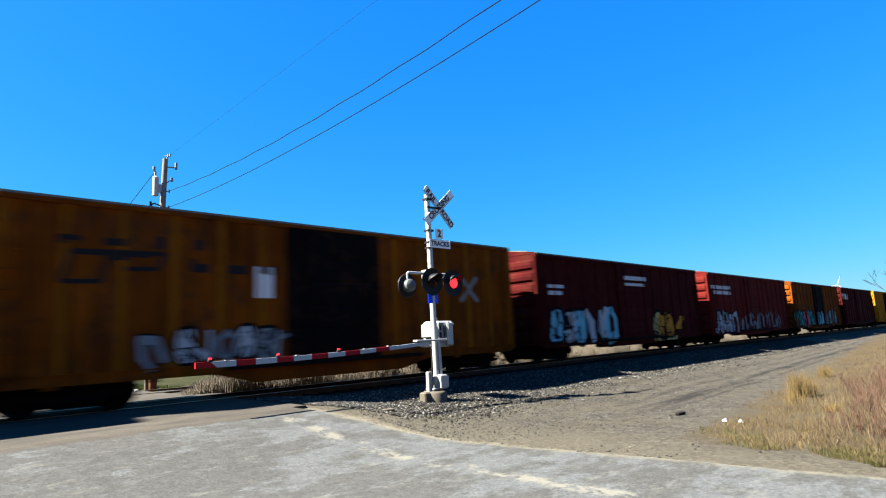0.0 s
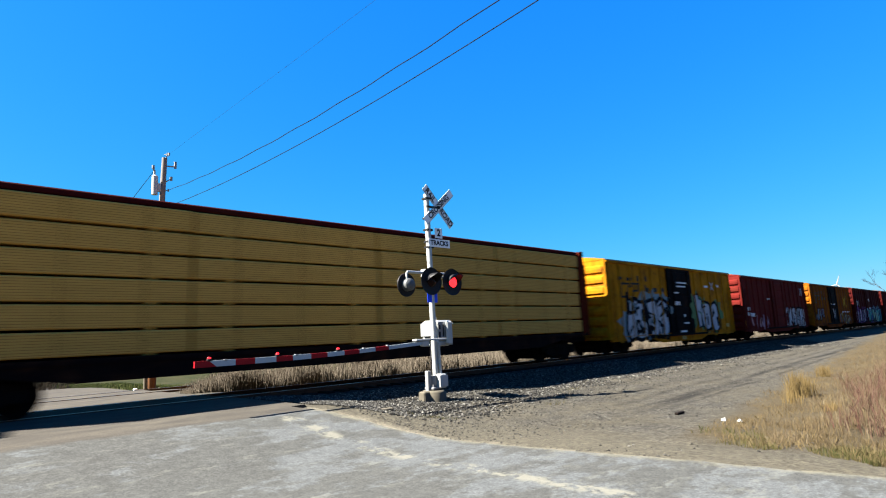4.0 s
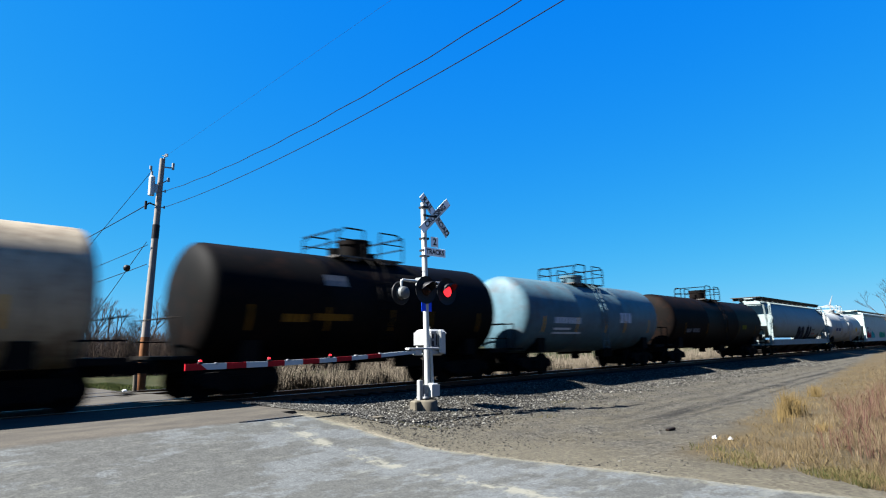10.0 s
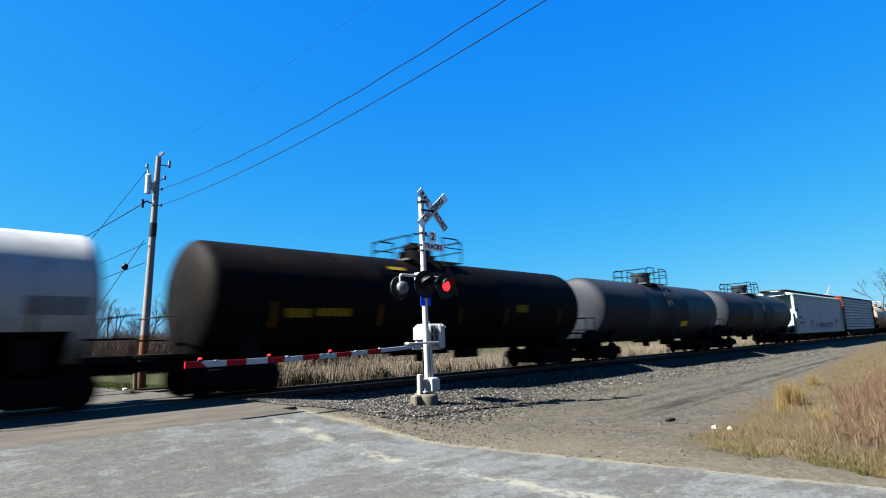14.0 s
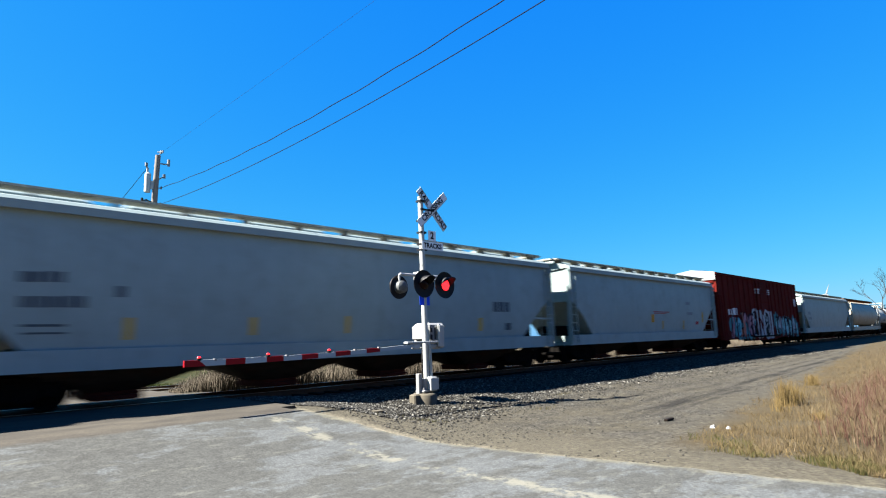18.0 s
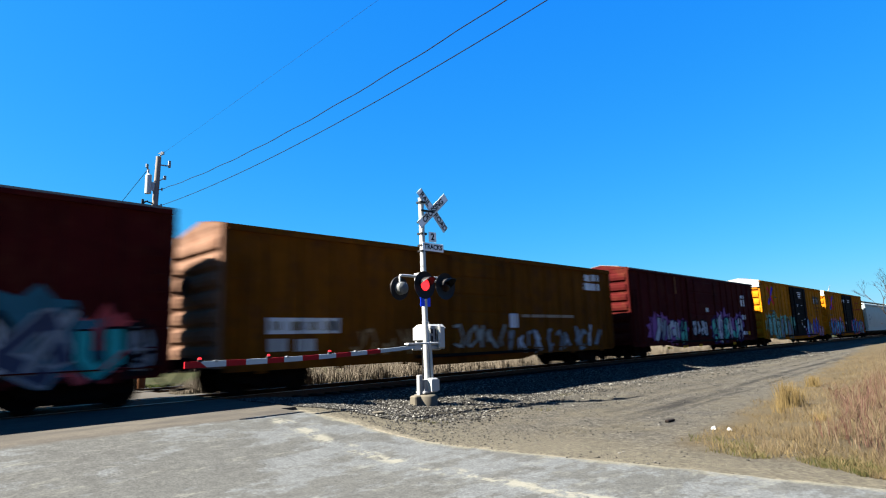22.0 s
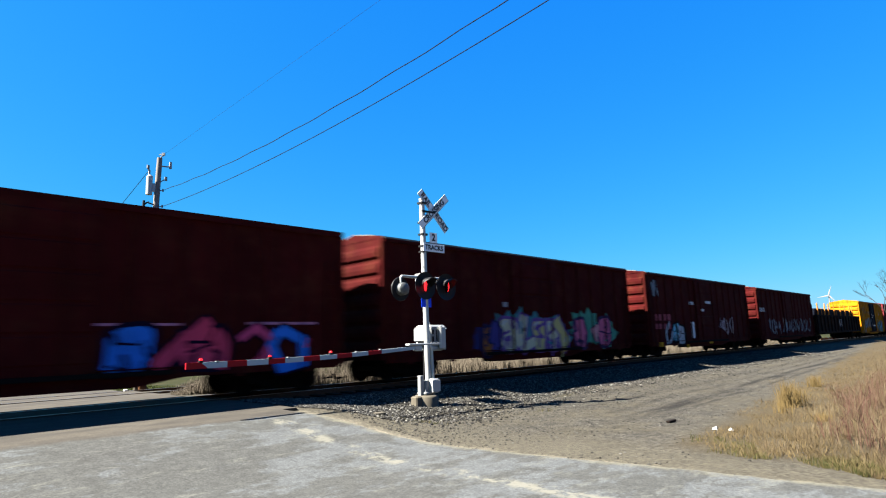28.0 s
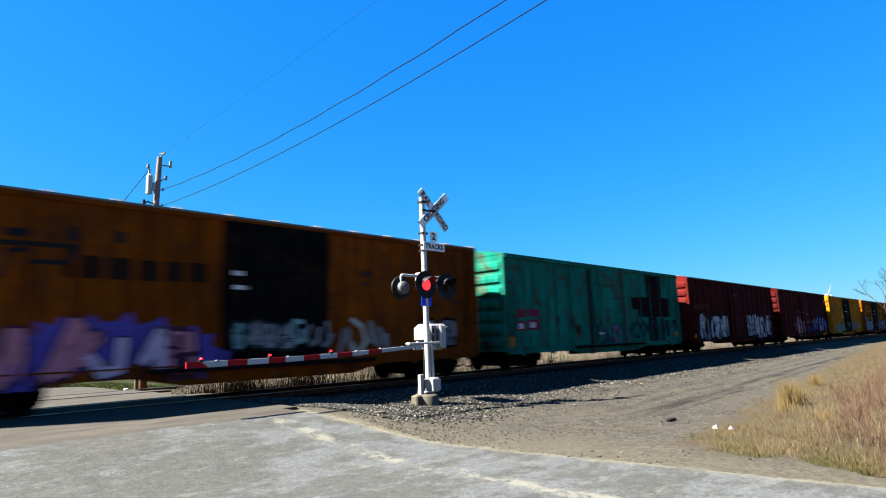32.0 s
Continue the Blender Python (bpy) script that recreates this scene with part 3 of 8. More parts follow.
def marks(car, flank, items, material, name="stencil_block", label=""):
    """Plain painted bars: (x0, x1, z0, z1) each, every one a part; long ones fall into blocks the size of their letters."""
    for x0, x1, z0, z1 in items:
        tall, wide = z1 - z0, x1 - x0
        n = max(1, round(wide / (tall * 0.85))) if name == "stencil_block" and tall > 0.12 and wide > 1.5 * tall else 1
        gap = 0.22 * wide / n if n > 1 else 0.0
        for i in range(n):
            g = Geo()
            a, b = x0 + wide * i / n, x0 + wide * (i + 1) / n - gap
            flank.lay(g, [(a, z0), (b, z0), (b, z1), (a, z1)], 0.005)
            if g.f:
                part(name, g, material, car, label)


def stroke(a, b, w):
    a, b = Vector((*a, 0)), Vector((*b, 0))
    d = (b - a)
    if d.length < 1e-4:
        d = Vector((1, 0, 0))
    d = d.normalized()
    n = Vector((-d.y, d.x, 0))
    e = d * w * 0.35
    return [tuple((a - e - n * w * 0.4)[:2]), tuple((a - e + n * w * 0.4)[:2]), tuple((a + n * w / 2)[:2]), tuple((b + n * w / 2)[:2]), tuple((b + e + n * w * 0.4)[:2]), tuple((b + e - n * w * 0.4)[:2]), tuple((b - n * w / 2)[:2]), tuple((a - n * w / 2)[:2])]


def graffiti(car, flank, x0, x1, z0, z1, fills, outline=(0.01, 0.01, 0.012), cloud=None, seed=1, weight=0.26, shine=None, density=0.54):
    """Sprayed shapes in a band: a cloud behind, dark-edged thick strokes, a few bright lines."""
    rnd = random.Random(seed)
    h = z1 - z0
    if cloud:
        n = max(4, int((x1 - x0) / (h * 0.45)))
        for i in range(n):
            cx, cz, r = x0 + (x1 - x0) * (i + 0.5) / n + rnd.uniform(-0.1, 0.1), z0 + h * rnd.uniform(0.3, 0.75), h * rnd.uniform(0.34, 0.55)
            r = min(r, max(0.1, cz - z0 + 0.12))
            g = Geo()
            rays = [(2 * math.pi * k / 17, rnd.uniform(0.62, 0.86) if k % 2 else rnd.uniform(0.9, 1.22)) for k in range(17)]
            flank.lay(g, [(cx + r * 1.2 * q * math.cos(a), max(z0 - 0.06, cz + r * q * math.sin(a))) for a, q in rays], 0.004 + 0.0004 * (i % 4))
            part("graffiti_background", g, spray(cloud), car, "sprayed cloud of paint behind the graffiti")
    n = max(1, round((x1 - x0) / (h * density)))
    w = (x1 - x0) / n
    for i in range(n):
        ww = w * rnd.uniform(1.0, 1.35)
        ox, lean = x0 + i * w + (w - ww) / 2, rnd.uniform(-0.22, 0.22) * w
        top = rnd.uniform(0.86, 1.06)
        spot = lambda c, r: (ox + ww * (0.12 + 0.38 * c) + lean * r + rnd.uniform(-0.11, 0.11) * w, z0 + h * top * (0.12 + 0.38 * r) + rnd.uniform(-0.08, 0.08) * h)
        m = rnd.choice((4, 5, 6))
        turn, c = rnd.choice((-1, 1)), rnd.uniform(0, 6.28)
        if rnd.random() < 0.5:
            path = [spot(1 + math.cos(c + turn * k * 1.15), 1 + math.sin(c + turn * k * 1.15)) for k in range(m)]
        else:
            path = [spot(rnd.uniform(0, 2), (k * 1.3 + rnd.uniform(-0.4, 0.4)) % 2.2) for k in range(m)]
        t = h * weight * 0.72 * rnd.uniform(0.75, 1.15)
        k = rnd.randrange(len(fills)) if rnd.random() < 0.35 else i % len(fills)
        edge, fill, glint, cuts = Geo(), Geo(), Geo(), Geo()
        swollen = weight >= 0.2 and rnd.random() < 0.55
        if swollen:
            # a swollen rounded form with a dark edge, cut by slots and holes
            cx, cz, lobes = ox + ww * 0.5 + lean, z0 + h * top * 0.5, rnd.uniform(0, 6.28)
            ring = [(math.copysign(abs(math.cos(a)) ** 0.55, math.cos(a)) * rnd.uniform(0.84, 1.08), math.copysign(abs(math.sin(a)) ** 0.55, math.sin(a)) * rnd.uniform(0.86, 1.06)) for a in (lobes + 2 * math.pi * q / 13 for q in range(13))]
            grow = 0.10 * h
            flank.lay(edge, [(cx + u * (ww * 0.47 + grow * 0.6) + v * lean * 0.5, cz + v * (h * 0.44 + grow * 0.6)) for u, v in ring], 0.0056 + 0.0003 * (i % 3))
            flank.lay(fill, [(cx + u * (ww * 0.47 - grow * 0.3) + v * lean * 0.5, cz + v * (h * 0.44 - grow * 0.3)) for u, v in ring], 0.0072 + 0.0003 * (i % 3))
            for k2 in range(rnd.choice((3, 4, 5))):
                sx, up = cx + ww * rnd.uniform(-0.34, 0.34), rnd.choice((-1, 1))
                sz = cz + up * h * rnd.uniform(0.0, 0.2)
                ex, ez = sx + rnd.uniform(-0.16, 0.16) * ww, sz + up * h * rnd.uniform(0.12, 0.36)
                flank.lay(cuts, stroke((sx, sz), (ex, ez), t * rnd.uniform(0.22, 0.6)), 0.0086 + 0.0003 * k2)
                if rnd.random() < 0.5:
                    flank.lay(cuts, stroke((sx, sz), (sx + rnd.uniform(-0.3, 0.3) * ww, sz - up * h * rnd.uniform(0.0, 0.12)), t * rnd.uniform(0.2, 0.4)), 0.0087 + 0.0003 * k2)
            for k2 in range(2):
                sx, sz = cx - ww * rnd.uniform(0.1, 0.45), cz + h * rnd.uniform(-0.3, 0.3)
                flank.lay(cuts, stroke((sx, sz), (sx + ww * rnd.uniform(0.2, 0.5), sz + h * rnd.uniform(-0.15, 0.15)), t * rnd.uniform(0.18, 0.34)), 0.0103 + 0.0003 * k2)
            if shine:
                flank.lay(glint, stroke((cx - ww * 0.3, cz + h * 0.25), (cx - ww * 0.05, cz + h * 0.33), t * 0.22), 0.0104)
        for j, (a, b) in enumerate(zip(path, path[1:])):
            if swollen:
                break
            thick = t * rnd.uniform(0.75, 1.2)
            flank.lay(edge, stroke(a, b, thick * 1.5), 0.0062 + 0.0003 * ((i + j) % 7))
            flank.lay(fill, stroke(a, b, thick), 0.009 + 0.0003 * ((i + j) % 7))
            if shine and rnd.random() < 0.5:
                flank.lay(glint, stroke((a[0], a[1] + t * 0.2), ((a[0] + b[0]) / 2, (a[1] + b[1]) / 2 + t * 0.2), t * 0.2), 0.012)
        g0 = part("graffiti_shape", edge, spray(outline), car, "sprayed graffiti shape")
        part("graffiti_fill", fill, spray(fills[k]), g0)
        if cuts.f:
            part("graffiti_line", cuts, spray(outline), g0, "thin sprayed lines within the shape")["kind"] = "stuff"
        dab = Geo()
        a = path[rnd.randrange(len(path))]
        flank.lay(dab, stroke((a[0] + t * rnd.uniform(-1, 1), a[1] + t * rnd.uniform(-0.9, 0.9)), (a[0] + t * rnd.uniform(-1, 1), a[1] + t * rnd.uniform(-0.9, 0.9)), t * rnd.uniform(0.18, 0.34)), 0.0124 + 0.0002 * (i % 3))
        part("graffiti_stroke", dab, spray(rnd.choice((*fills, outline, cloud or outline))), g0)
        if glint.f:
            part("graffiti_highlight", glint, spray(shine), g0)


def start(name, label, category, x):
    car = thing(name, label, category, "freight cars of the passing train", (x, YC, 0))
    CARS.append((car, x))
    return car


def boxcar(x, label, paint, L=15.75, eave=4.5, sill=0.74, door=None, door_w=3.05, door_x=0.0, posts=14, roof="galv", belly=0.0, end_paint=None, post_paint=None):
    """door: paint of the sliding door, or None for the body's own colour."""
    car = start("boxcar", label, "boxcar", x)
    body = PAINT[paint]
    h = L / 2
    part("body", cached(("body", L, eave, sill), lambda: Geo().box(-h, h, -1.50, 1.50, sill, eave - 0.02)), body, car)
    # corrugated ends: pressed horizontal ribs
    def end():
        g = Geo()
        prof = [(0.0, sill), (0.03, sill)]
        n = 7
        for i in range(n):
            za = sill + 0.15 + (eave - sill - 0.35) * i / n
            hh = (eave - sill - 0.35) / n
            prof += [(0.03, za), (0.11, za + hh * 0.16), (0.13, za + hh * 0.42), (0.11, za + hh * 0.70), (0.03, za + hh * 0.86)]
        prof += [(0.03, eave - 0.05), (0.0, eave - 0.05)]
        g.loft([[(px, yy, pz) for px, pz in prof] for yy in (-1.38, 1.38)])
        g.box(0, 0.06, -1.52, -1.38, sill, eave)
        g.box(0, 0.06, 1.38, 1.52, sill, eave)
        g.loft([[(px, -1.52, eave - 0.03), (px, 1.52, eave - 0.03), (px, 1.5, eave + 0.02), (px, 0.0, eave + 0.24), (px, -1.5, eave + 0.02)] for px in (-0.02, 0.03)])
        return g
    for s in (-1, 1):
        e = part("end_panel", cached(("end_panel", eave, sill), end), PAINT[end_paint or paint], car, "", (s * h, 0, 0))
        if s < 0:
            e.rotation_euler = (0, 0, math.pi)
    if eave > 5:
        for s in (-1, 1):
            part("end_cap", cached(("end_cap", eave), lambda: Geo().loft([[(px, -1.53, eave - 0.50), (px, 1.53, eave - 0.50), (px, 1.53, eave + 0.02), (px, 0.0, eave + 0.25), (px, -1.53, eave + 0.02)] for px in (-0.02, 0.02)])), PAINT["white"], car, "white-painted top of the end", (s * (h + 0.15), 0, 0))
    # roof with cross ribs, which stop short of the eave but on the deep-ribbed roofs
    reach = 1.5 if roof == "ribbed" else 1.05
    def top():
        g = Geo()
        g.loft([[(px, -1.56, eave - 0.06), (px, -1.56, eave), (px, 0, eave + 0.22), (px, 1.56, eave), (px, 1.56, eave - 0.06), (px, 0, eave + 0.12)] for px in (-h, h)])
        n = int(L / 1.25)
        for i in range(n + 1):
            px = -h + 0.04 + (L - 0.08) * i / n
            g.loft([[(px + d, -reach - 0.05, eave + 0.22 * (1 - (reach + 0.05) / 1.56) - 0.01), (px + d, -reach, eave + 0.265 - 0.14 * reach), (px + d, 0, eave + 0.265), (px + d, reach, eave + 0.265 - 0.14 * reach), (px + d, reach + 0.05, eave + 0.22 * (1 - (reach + 0.05) / 1.56) - 0.01), (px + d, 0, eave + 0.2)] for d in (-0.045, 0.045)])
        return g
    part("roof", cached(("roof", L, eave, reach), top), PAINT[paint] if roof == "paint" else GALV, car, "ribbed sheet-metal roof")
    part("eave_rail", cached(("eave_rail", L, eave), lambda: Geo().box(-h - 0.02, h + 0.02, -1.575, -1.50, eave - 0.16, eave - 0.055)), body, car)
    # side sill, deeper under the door
    def sill_geo():
        g = Geo()
        b = max(0.15, belly)
        g.extrude([(-h + 0.1, sill + 0.14), (-h + 0.1, sill - 0.10), (-door_w * 1.15 + door_x, sill - 0.10), (-door_w * 0.8 + door_x, sill - 0.12 - b), (door_w * 0.8 + door_x, sill - 0.12 - b), (door_w * 1.15 + door_x, sill - 0.10), (h - 0.1, sill - 0.10), (h - 0.1, sill + 0.14)], "y", -1.503, -1.40)
        g.box(-h + 0.1, h - 0.1, -1.53, -1.44, sill + 0.11, sill + 0.14)
        for i in range(8):
            px = -h + 1.1 + (L - 2.2) * i / 7
            g.box(px - 0.12, px + 0.12, -1.50, -1.42, sill - 0.17, sill - 0.10)
        return g
    part("side_sill", cached(("side_sill", L, sill, belly, door_w, door_x), sill_geo), body, car)
    part("centre_sill", cached(("centre_sill", L), lambda: Geo().box(-h, h, -0.25, 0.25, 0.72, 1.05).box(-2.2, -1.0, -1.0, -0.5, 0.45, 0.95).box(-h + 0.2, h - 0.2, -1.35, 1.35, 0.95, 1.05).box(1.4, 2.0, 0.3, 0.9, 0.5, 0.95)), STEEL_DARK, car, "underframe with brake reservoir")
    # vertical posts
    steps = []
    d0, d1 = door_x - door_w / 2, door_x + door_w / 2
    pm = cached(("side_post", eave, sill), lambda: Geo().loft([[(-0.085, -1.50, z), (-0.045, -1.555, z), (0.045, -1.555, z), (0.085, -1.50, z)] for z in (sill + 0.13, eave - 0.15)]))
    for i in range(posts + 1):
        px = -h + 0.13 + (L - 0.26) * i / posts
        if d0 - 0.1 < px < d1 + 0.1:
            continue
        part("side_post", pm, PAINT[post_paint or paint], car, "", (px, 0, 0))
        steps.append((px - 0.085, px + 0.085, -1.556))
    # door with pressed panels and lock rods
    def door_geo():
        prof = [(-1.50, sill + 0.08), (-1.585, sill + 0.08)]
        n = 5
        for i in range(n):
            za, dz = sill + 0.25 + (eave - sill - 0.55) * i / n, (eave - sill - 0.55) / n
            prof += [(-1.585, za + 0.03), (-1.605, za + 0.06), (-1.605, za + dz - 0.06), (-1.585, za + dz - 0.03)]
        prof += [(-1.585, eave - 0.14), (-1.50, eave - 0.14)]
        return Geo().loft([[(px, y, z) for y, z in prof] for px in (-door_w / 2, door_w / 2)])
    d = part("sliding_door", cached(("sliding_door", door_w, eave, sill), door_geo), PAINT[door or paint], car, "", (door_x, 0, 0))
    rod = cached(("lock_rod", eave, sill), lambda: Geo().cyl((0, -1.63, sill + 0.1), (0, -1.63, eave - 0.2), 0.025, n=6).box(-0.06, 0.06, -1.66, -1.6, sill + 0.8, sill + 0.95))
    for px in (-door_w * 0.32, door_w * 0.32):
        part("lock_rod", rod, PAINT[door or paint], d, "", (px, 0, 0))
    part("door_track", cached(("door_track", door_w), lambda: Geo().box(-door_w * 1.05, door_w * 1.05, -1.64, -1.56, -0.05, 0.05)), STEEL_DARK, car, "", (door_x, 0, sill + 0.03))
    steps.append((d0, d1, -1.607))
    lm = cached(("ladder", 2.9), lambda: ladder_geo(2.9))
    for px in (-h + 0.12, h - 0.54):
        part("ladder", lm, body, car, "", (px, -1.56, sill - 0.05))
    part("brake_wheel", cached("brake_wheel", lambda: Geo().cyl((0, 0, 0), (-0.05, 0, 0), 0.28, n=14).cyl((0.1, 0, 0), (-0.05, 0, 0), 0.04)), STEEL_DARK, car, "", (-h - 0.16, 0.55, 2.9))
    running_gear(car, L)
    return car, Flank(-1.50, steps)


def pool_car_marks(car, fl, L, colour=None, big=True, gauge=0.0):
    """The faded emblem blocks of the pool cars: a rail-shaped outline, letter blocks, a small cross."""
    m = colour or BLACK_MARK
    g = Geo()
    lines = [[(-6.69, 2.77), (-5.96, 2.79), (-5.83, 3.29), (-5.48, 3.32)], [(-6.69, 2.77), (-6.51, 3.42), (-4.65, 3.46), (-4.81, 3.11), (-5.47, 3.08)]]
    for k, pts in enumerate(lines):
        for j, (p, q) in enumerate(zip(pts, pts[1:])):
            fl.lay(g, stroke((p[0], p[1] + gauge), (q[0], q[1] + gauge), 0.10), 0.0054 + 0.0004 * ((j + 2 * k) % 4))
    part("emblem", g, m, car, "rail-shaped emblem outline")
    items = [(-6.78, -6.62, 3.56, 3.75), (-6.62, -6.33, 3.64, 3.75), (-5.93, -5.51, 3.58, 3.74), (-4.86, -4.65, 3.58, 3.87), (-3.98, -3.76, 3.61, 3.87)]
    if big:
        items += [(-4.06, -3.63, 3.07, 3.28), (-4.06, -3.92, 3.28, 3.40), (-3.16, -2.69, 3.07, 3.29), (-2.30, -1.85, 3.09, 3.30)]
    marks(car, fl, [(x0, x1, z0 + gauge, z1 + gauge) for x0, x1, z0, z1 in items], m, "emblem_block", "plain block of the faded emblem")


def cross_mark(car, fl, x, z, r, colour):
    g = Geo()
    for s in (-1, 1):
        fl.lay(g, stroke((x - r, z - s * r), (x + r, z + s * r), r * 0.4), 0.008)
    part("cross_emblem", g, spray(colour), car)


def split_cross(car, fl, x, z, r):
    """A saltire of four arms, red above and below, blue at the sides, with a pale middle."""
    for k, (dx, dz, colour) in enumerate(((-1, 1, (0.75, 0.03, 0.05)), (1, -1, (0.75, 0.03, 0.05)), (1, 1, (0.04, 0.05, 0.6)), (-1, -1, (0.04, 0.05, 0.6)))):
        g = Geo()
        fl.lay(g, stroke((x + dx * r * 0.2, z + dz * r * 0.2), (x + dx * r, z + dz * r), r * 0.52), 0.008 + 0.0004 * k)
        part("emblem_arm", g, spray(colour), car, "coloured arm of a crossed emblem")


def tank_car(x, label, paint, shell=16.6, r=1.62, zc=2.49, dome_h=0.6, rail_paint=None, dome_x=0.0, plat=2.6, tape=(0.55, 0.30, 0.03), name="tank_car", belly=None):
    car = start(name, label, "tank car", x)
    P = PAINT[paint]
    h = shell / 2
    def hull():
        g, n = Geo(), 40
        prof = []
        k = 12
        for i in range(k + 1):
            a = math.pi / 2 * i / k
            prof.append((-h + 0.46 - 0.46 * math.cos(a) ** 0.85, r * math.sin(a) ** 0.8 if i else 0.002))
        prof += [(-h * 0.34, r), (-h * 0.338, r + 0.004), (-h * 0.335, r + 0.004), (-h * 0.333, r), (h * 0.333, r), (h * 0.335, r + 0.004), (h * 0.338, r + 0.004), (h * 0.34, r)]
        prof += [(-a, b) for a, b in reversed(prof[:k + 1])]
        g.loft([[(px, rr * math.cos(2 * math.pi * i / n), zc + rr * math.sin(2 * math.pi * i / n)) for i in range(n)] for px, rr in prof])
        return g
    part("tank_shell", cached(("tank_shell", shell, r, zc), hull, 50), P, car)
    RP = PAINT[rail_paint or paint]
    if belly:
        def pan():
            n = 14
            return Geo().loft([[(px, (r + 0.01) * math.cos(a), zc + (r + 0.01) * math.sin(a)) for a in (math.radians(-150 + 120 * i / n) for i in range(n + 1))] for px in (-h + 0.7, h - 0.7)])
        part("belly_jacket", cached(("belly_jacket", shell, r, zc), pan, 40), PAINT[belly], car, "black lower jacket")
    zt = zc + r
    part("manway", cached(("manway", dome_h, zt), lambda: Geo().cyl((0, 0, zt - 0.2), (0, 0, zt + dome_h * 0.75), 0.52, n=20).cyl((0, 0, zt + dome_h * 0.75), (0, 0, zt + dome_h), 0.56, n=20).cyl((0.9, 0.2, zt - 0.2), (0.9, 0.2, zt + dome_h * 0.5), 0.16, n=10).cyl((-0.9, -0.15, zt - 0.2), (-0.9, -0.15, zt + dome_h * 0.45), 0.14, n=10), 40), P, car, "", (dome_x, 0, 0))
    pl = part("top_platform", cached(("top_platform", plat, zt), lambda: Geo().box(-plat / 2, plat / 2, -0.95, -0.35, zt - 0.10, zt - 0.05).box(-plat / 2, plat / 2, 0.35, 0.95, zt - 0.10, zt - 0.05).box(-0.9, -0.5, -0.9, 0.9, zt - 0.2, zt - 0.1).box(0.5, 0.9, -0.9, 0.9, zt - 0.2, zt - 0.1)), GALV_DARK, car, "grated top platform", (dome_x, 0, 0))
    a = plat / 2
    RM = RP if paint in ("white", "beige") else PAINT["tank_black"]
    def rail_run(k):
        return Geo().tube([(-a, 0, zt - 0.1), (-a, 0, zt + 0.62), (-a + 0.25, 0, zt + 0.80), (-a * 0.25, 0, zt + 0.80), (-a * 0.25, 0, zt - 0.08)], 0.028).tube([(-a, 0, zt + 0.45), (-a * 0.25, 0, zt + 0.45)], 0.022)
    for y in (-0.98, 0.98):
        for turn in (0, math.pi):
            hr = part("handrail", cached(("handrail", plat, zt), lambda: rail_run(0), 40), RM, pl, "tubular platform handrail", (0, y, 0))
            hr.rotation_euler = (0, 0, turn)
    for px in (-a, a):
        part("end_rail", cached(("end_rail", zt), lambda: Geo().tube([(0, -0.98, zt + 0.72), (0, 0.98, zt + 0.72)], 0.028).tube([(0, -0.98, zt + 0.35), (0, 0.98, zt + 0.35)], 0.022), 40), RM, pl, "", (px, 0, 0))
    # side ladder that follows the shell
    def lad():
        g = Geo()
        for px in (-0.22, 0.22):
            g.tube([(px, -1.70, 1.0), (px, -1.70, zc + 0.35), (px, -1.32, zt - 0.35), (px, -0.9, zt - 0.05)], 0.022)
        for i in range(9):
            z = 1.1 + i * 0.26
            g.cyl((-0.22, -1.70, z), (0.22, -1.70, z), 0.014, n=5)
        return g
    part("ladder", cached(("tank_ladder", r, zc), lad), P, car, "", (dome_x, 0, 0))
    # stub sills, saddles, end platforms and side handhold
    for s in (-1, 1):
        g = Geo().box(-1.9, 0.55, -0.35, 0.35, 0.72, 1.12)
        g.box(-1.7, -1.2, -1.35, 1.35, 0.95, 1.5).box(-0.1, 0.5, -1.45, 1.45, 1.05, 1.13)
        g.box(-0.6, 0.5, -1.5, -1.35, 0.98, 1.13)
        e = part("end_platform", cached("tank_end_platform", lambda: g), STEEL_DARK, car, "", (s * (h + 0.05), 0, 0))
        part("end_handrail", cached("tank_end_handrail", lambda: Geo().tube([(0.45, -1.4, 1.1), (0.45, -1.4, 2.05), (0.45, 1.4, 2.05), (0.45, 1.4, 1.1)], 0.022)), STEEL_DARK, e)
        part("grab_iron", cached("tank_grab_iron", lambda: Geo().tube([(-0.6, -1.5, 0.55), (-0.6, -1.5, 1.5), (0.45, -1.5, 1.5), (0.45, -1.5, 0.55)], 0.022)), STEEL_DARK, e)
        if s < 0:
            e.rotation_euler = (0, 0, math.pi)
    part("bottom_outlet", cached("bottom_outlet", lambda: Geo().cyl((0, 0, 0.55), (0, 0, 1.2), 0.2, n=12).box(-1.4, 1.4, -0.1, 0.1, 0.78, 0.88).box(1.6, 2.5, -0.6, -0.1, 0.6, 1.0)), STEEL_DARK, car)
    fl = Flank(-r, (), r + 0.012, zc)
    marks(car, fl, [(px - 0.045, px + 0.045, zc - 0.75, zc - 0.1) for px in (-h * 0.78, -h * 0.36, h * 0.06, h * 0.36, h * 0.78)], spray(tape), "reflector_strip", "upright reflective strips")
    running_gear(car, shell + 0.9, 1.75, 0.55)
    return car, fl


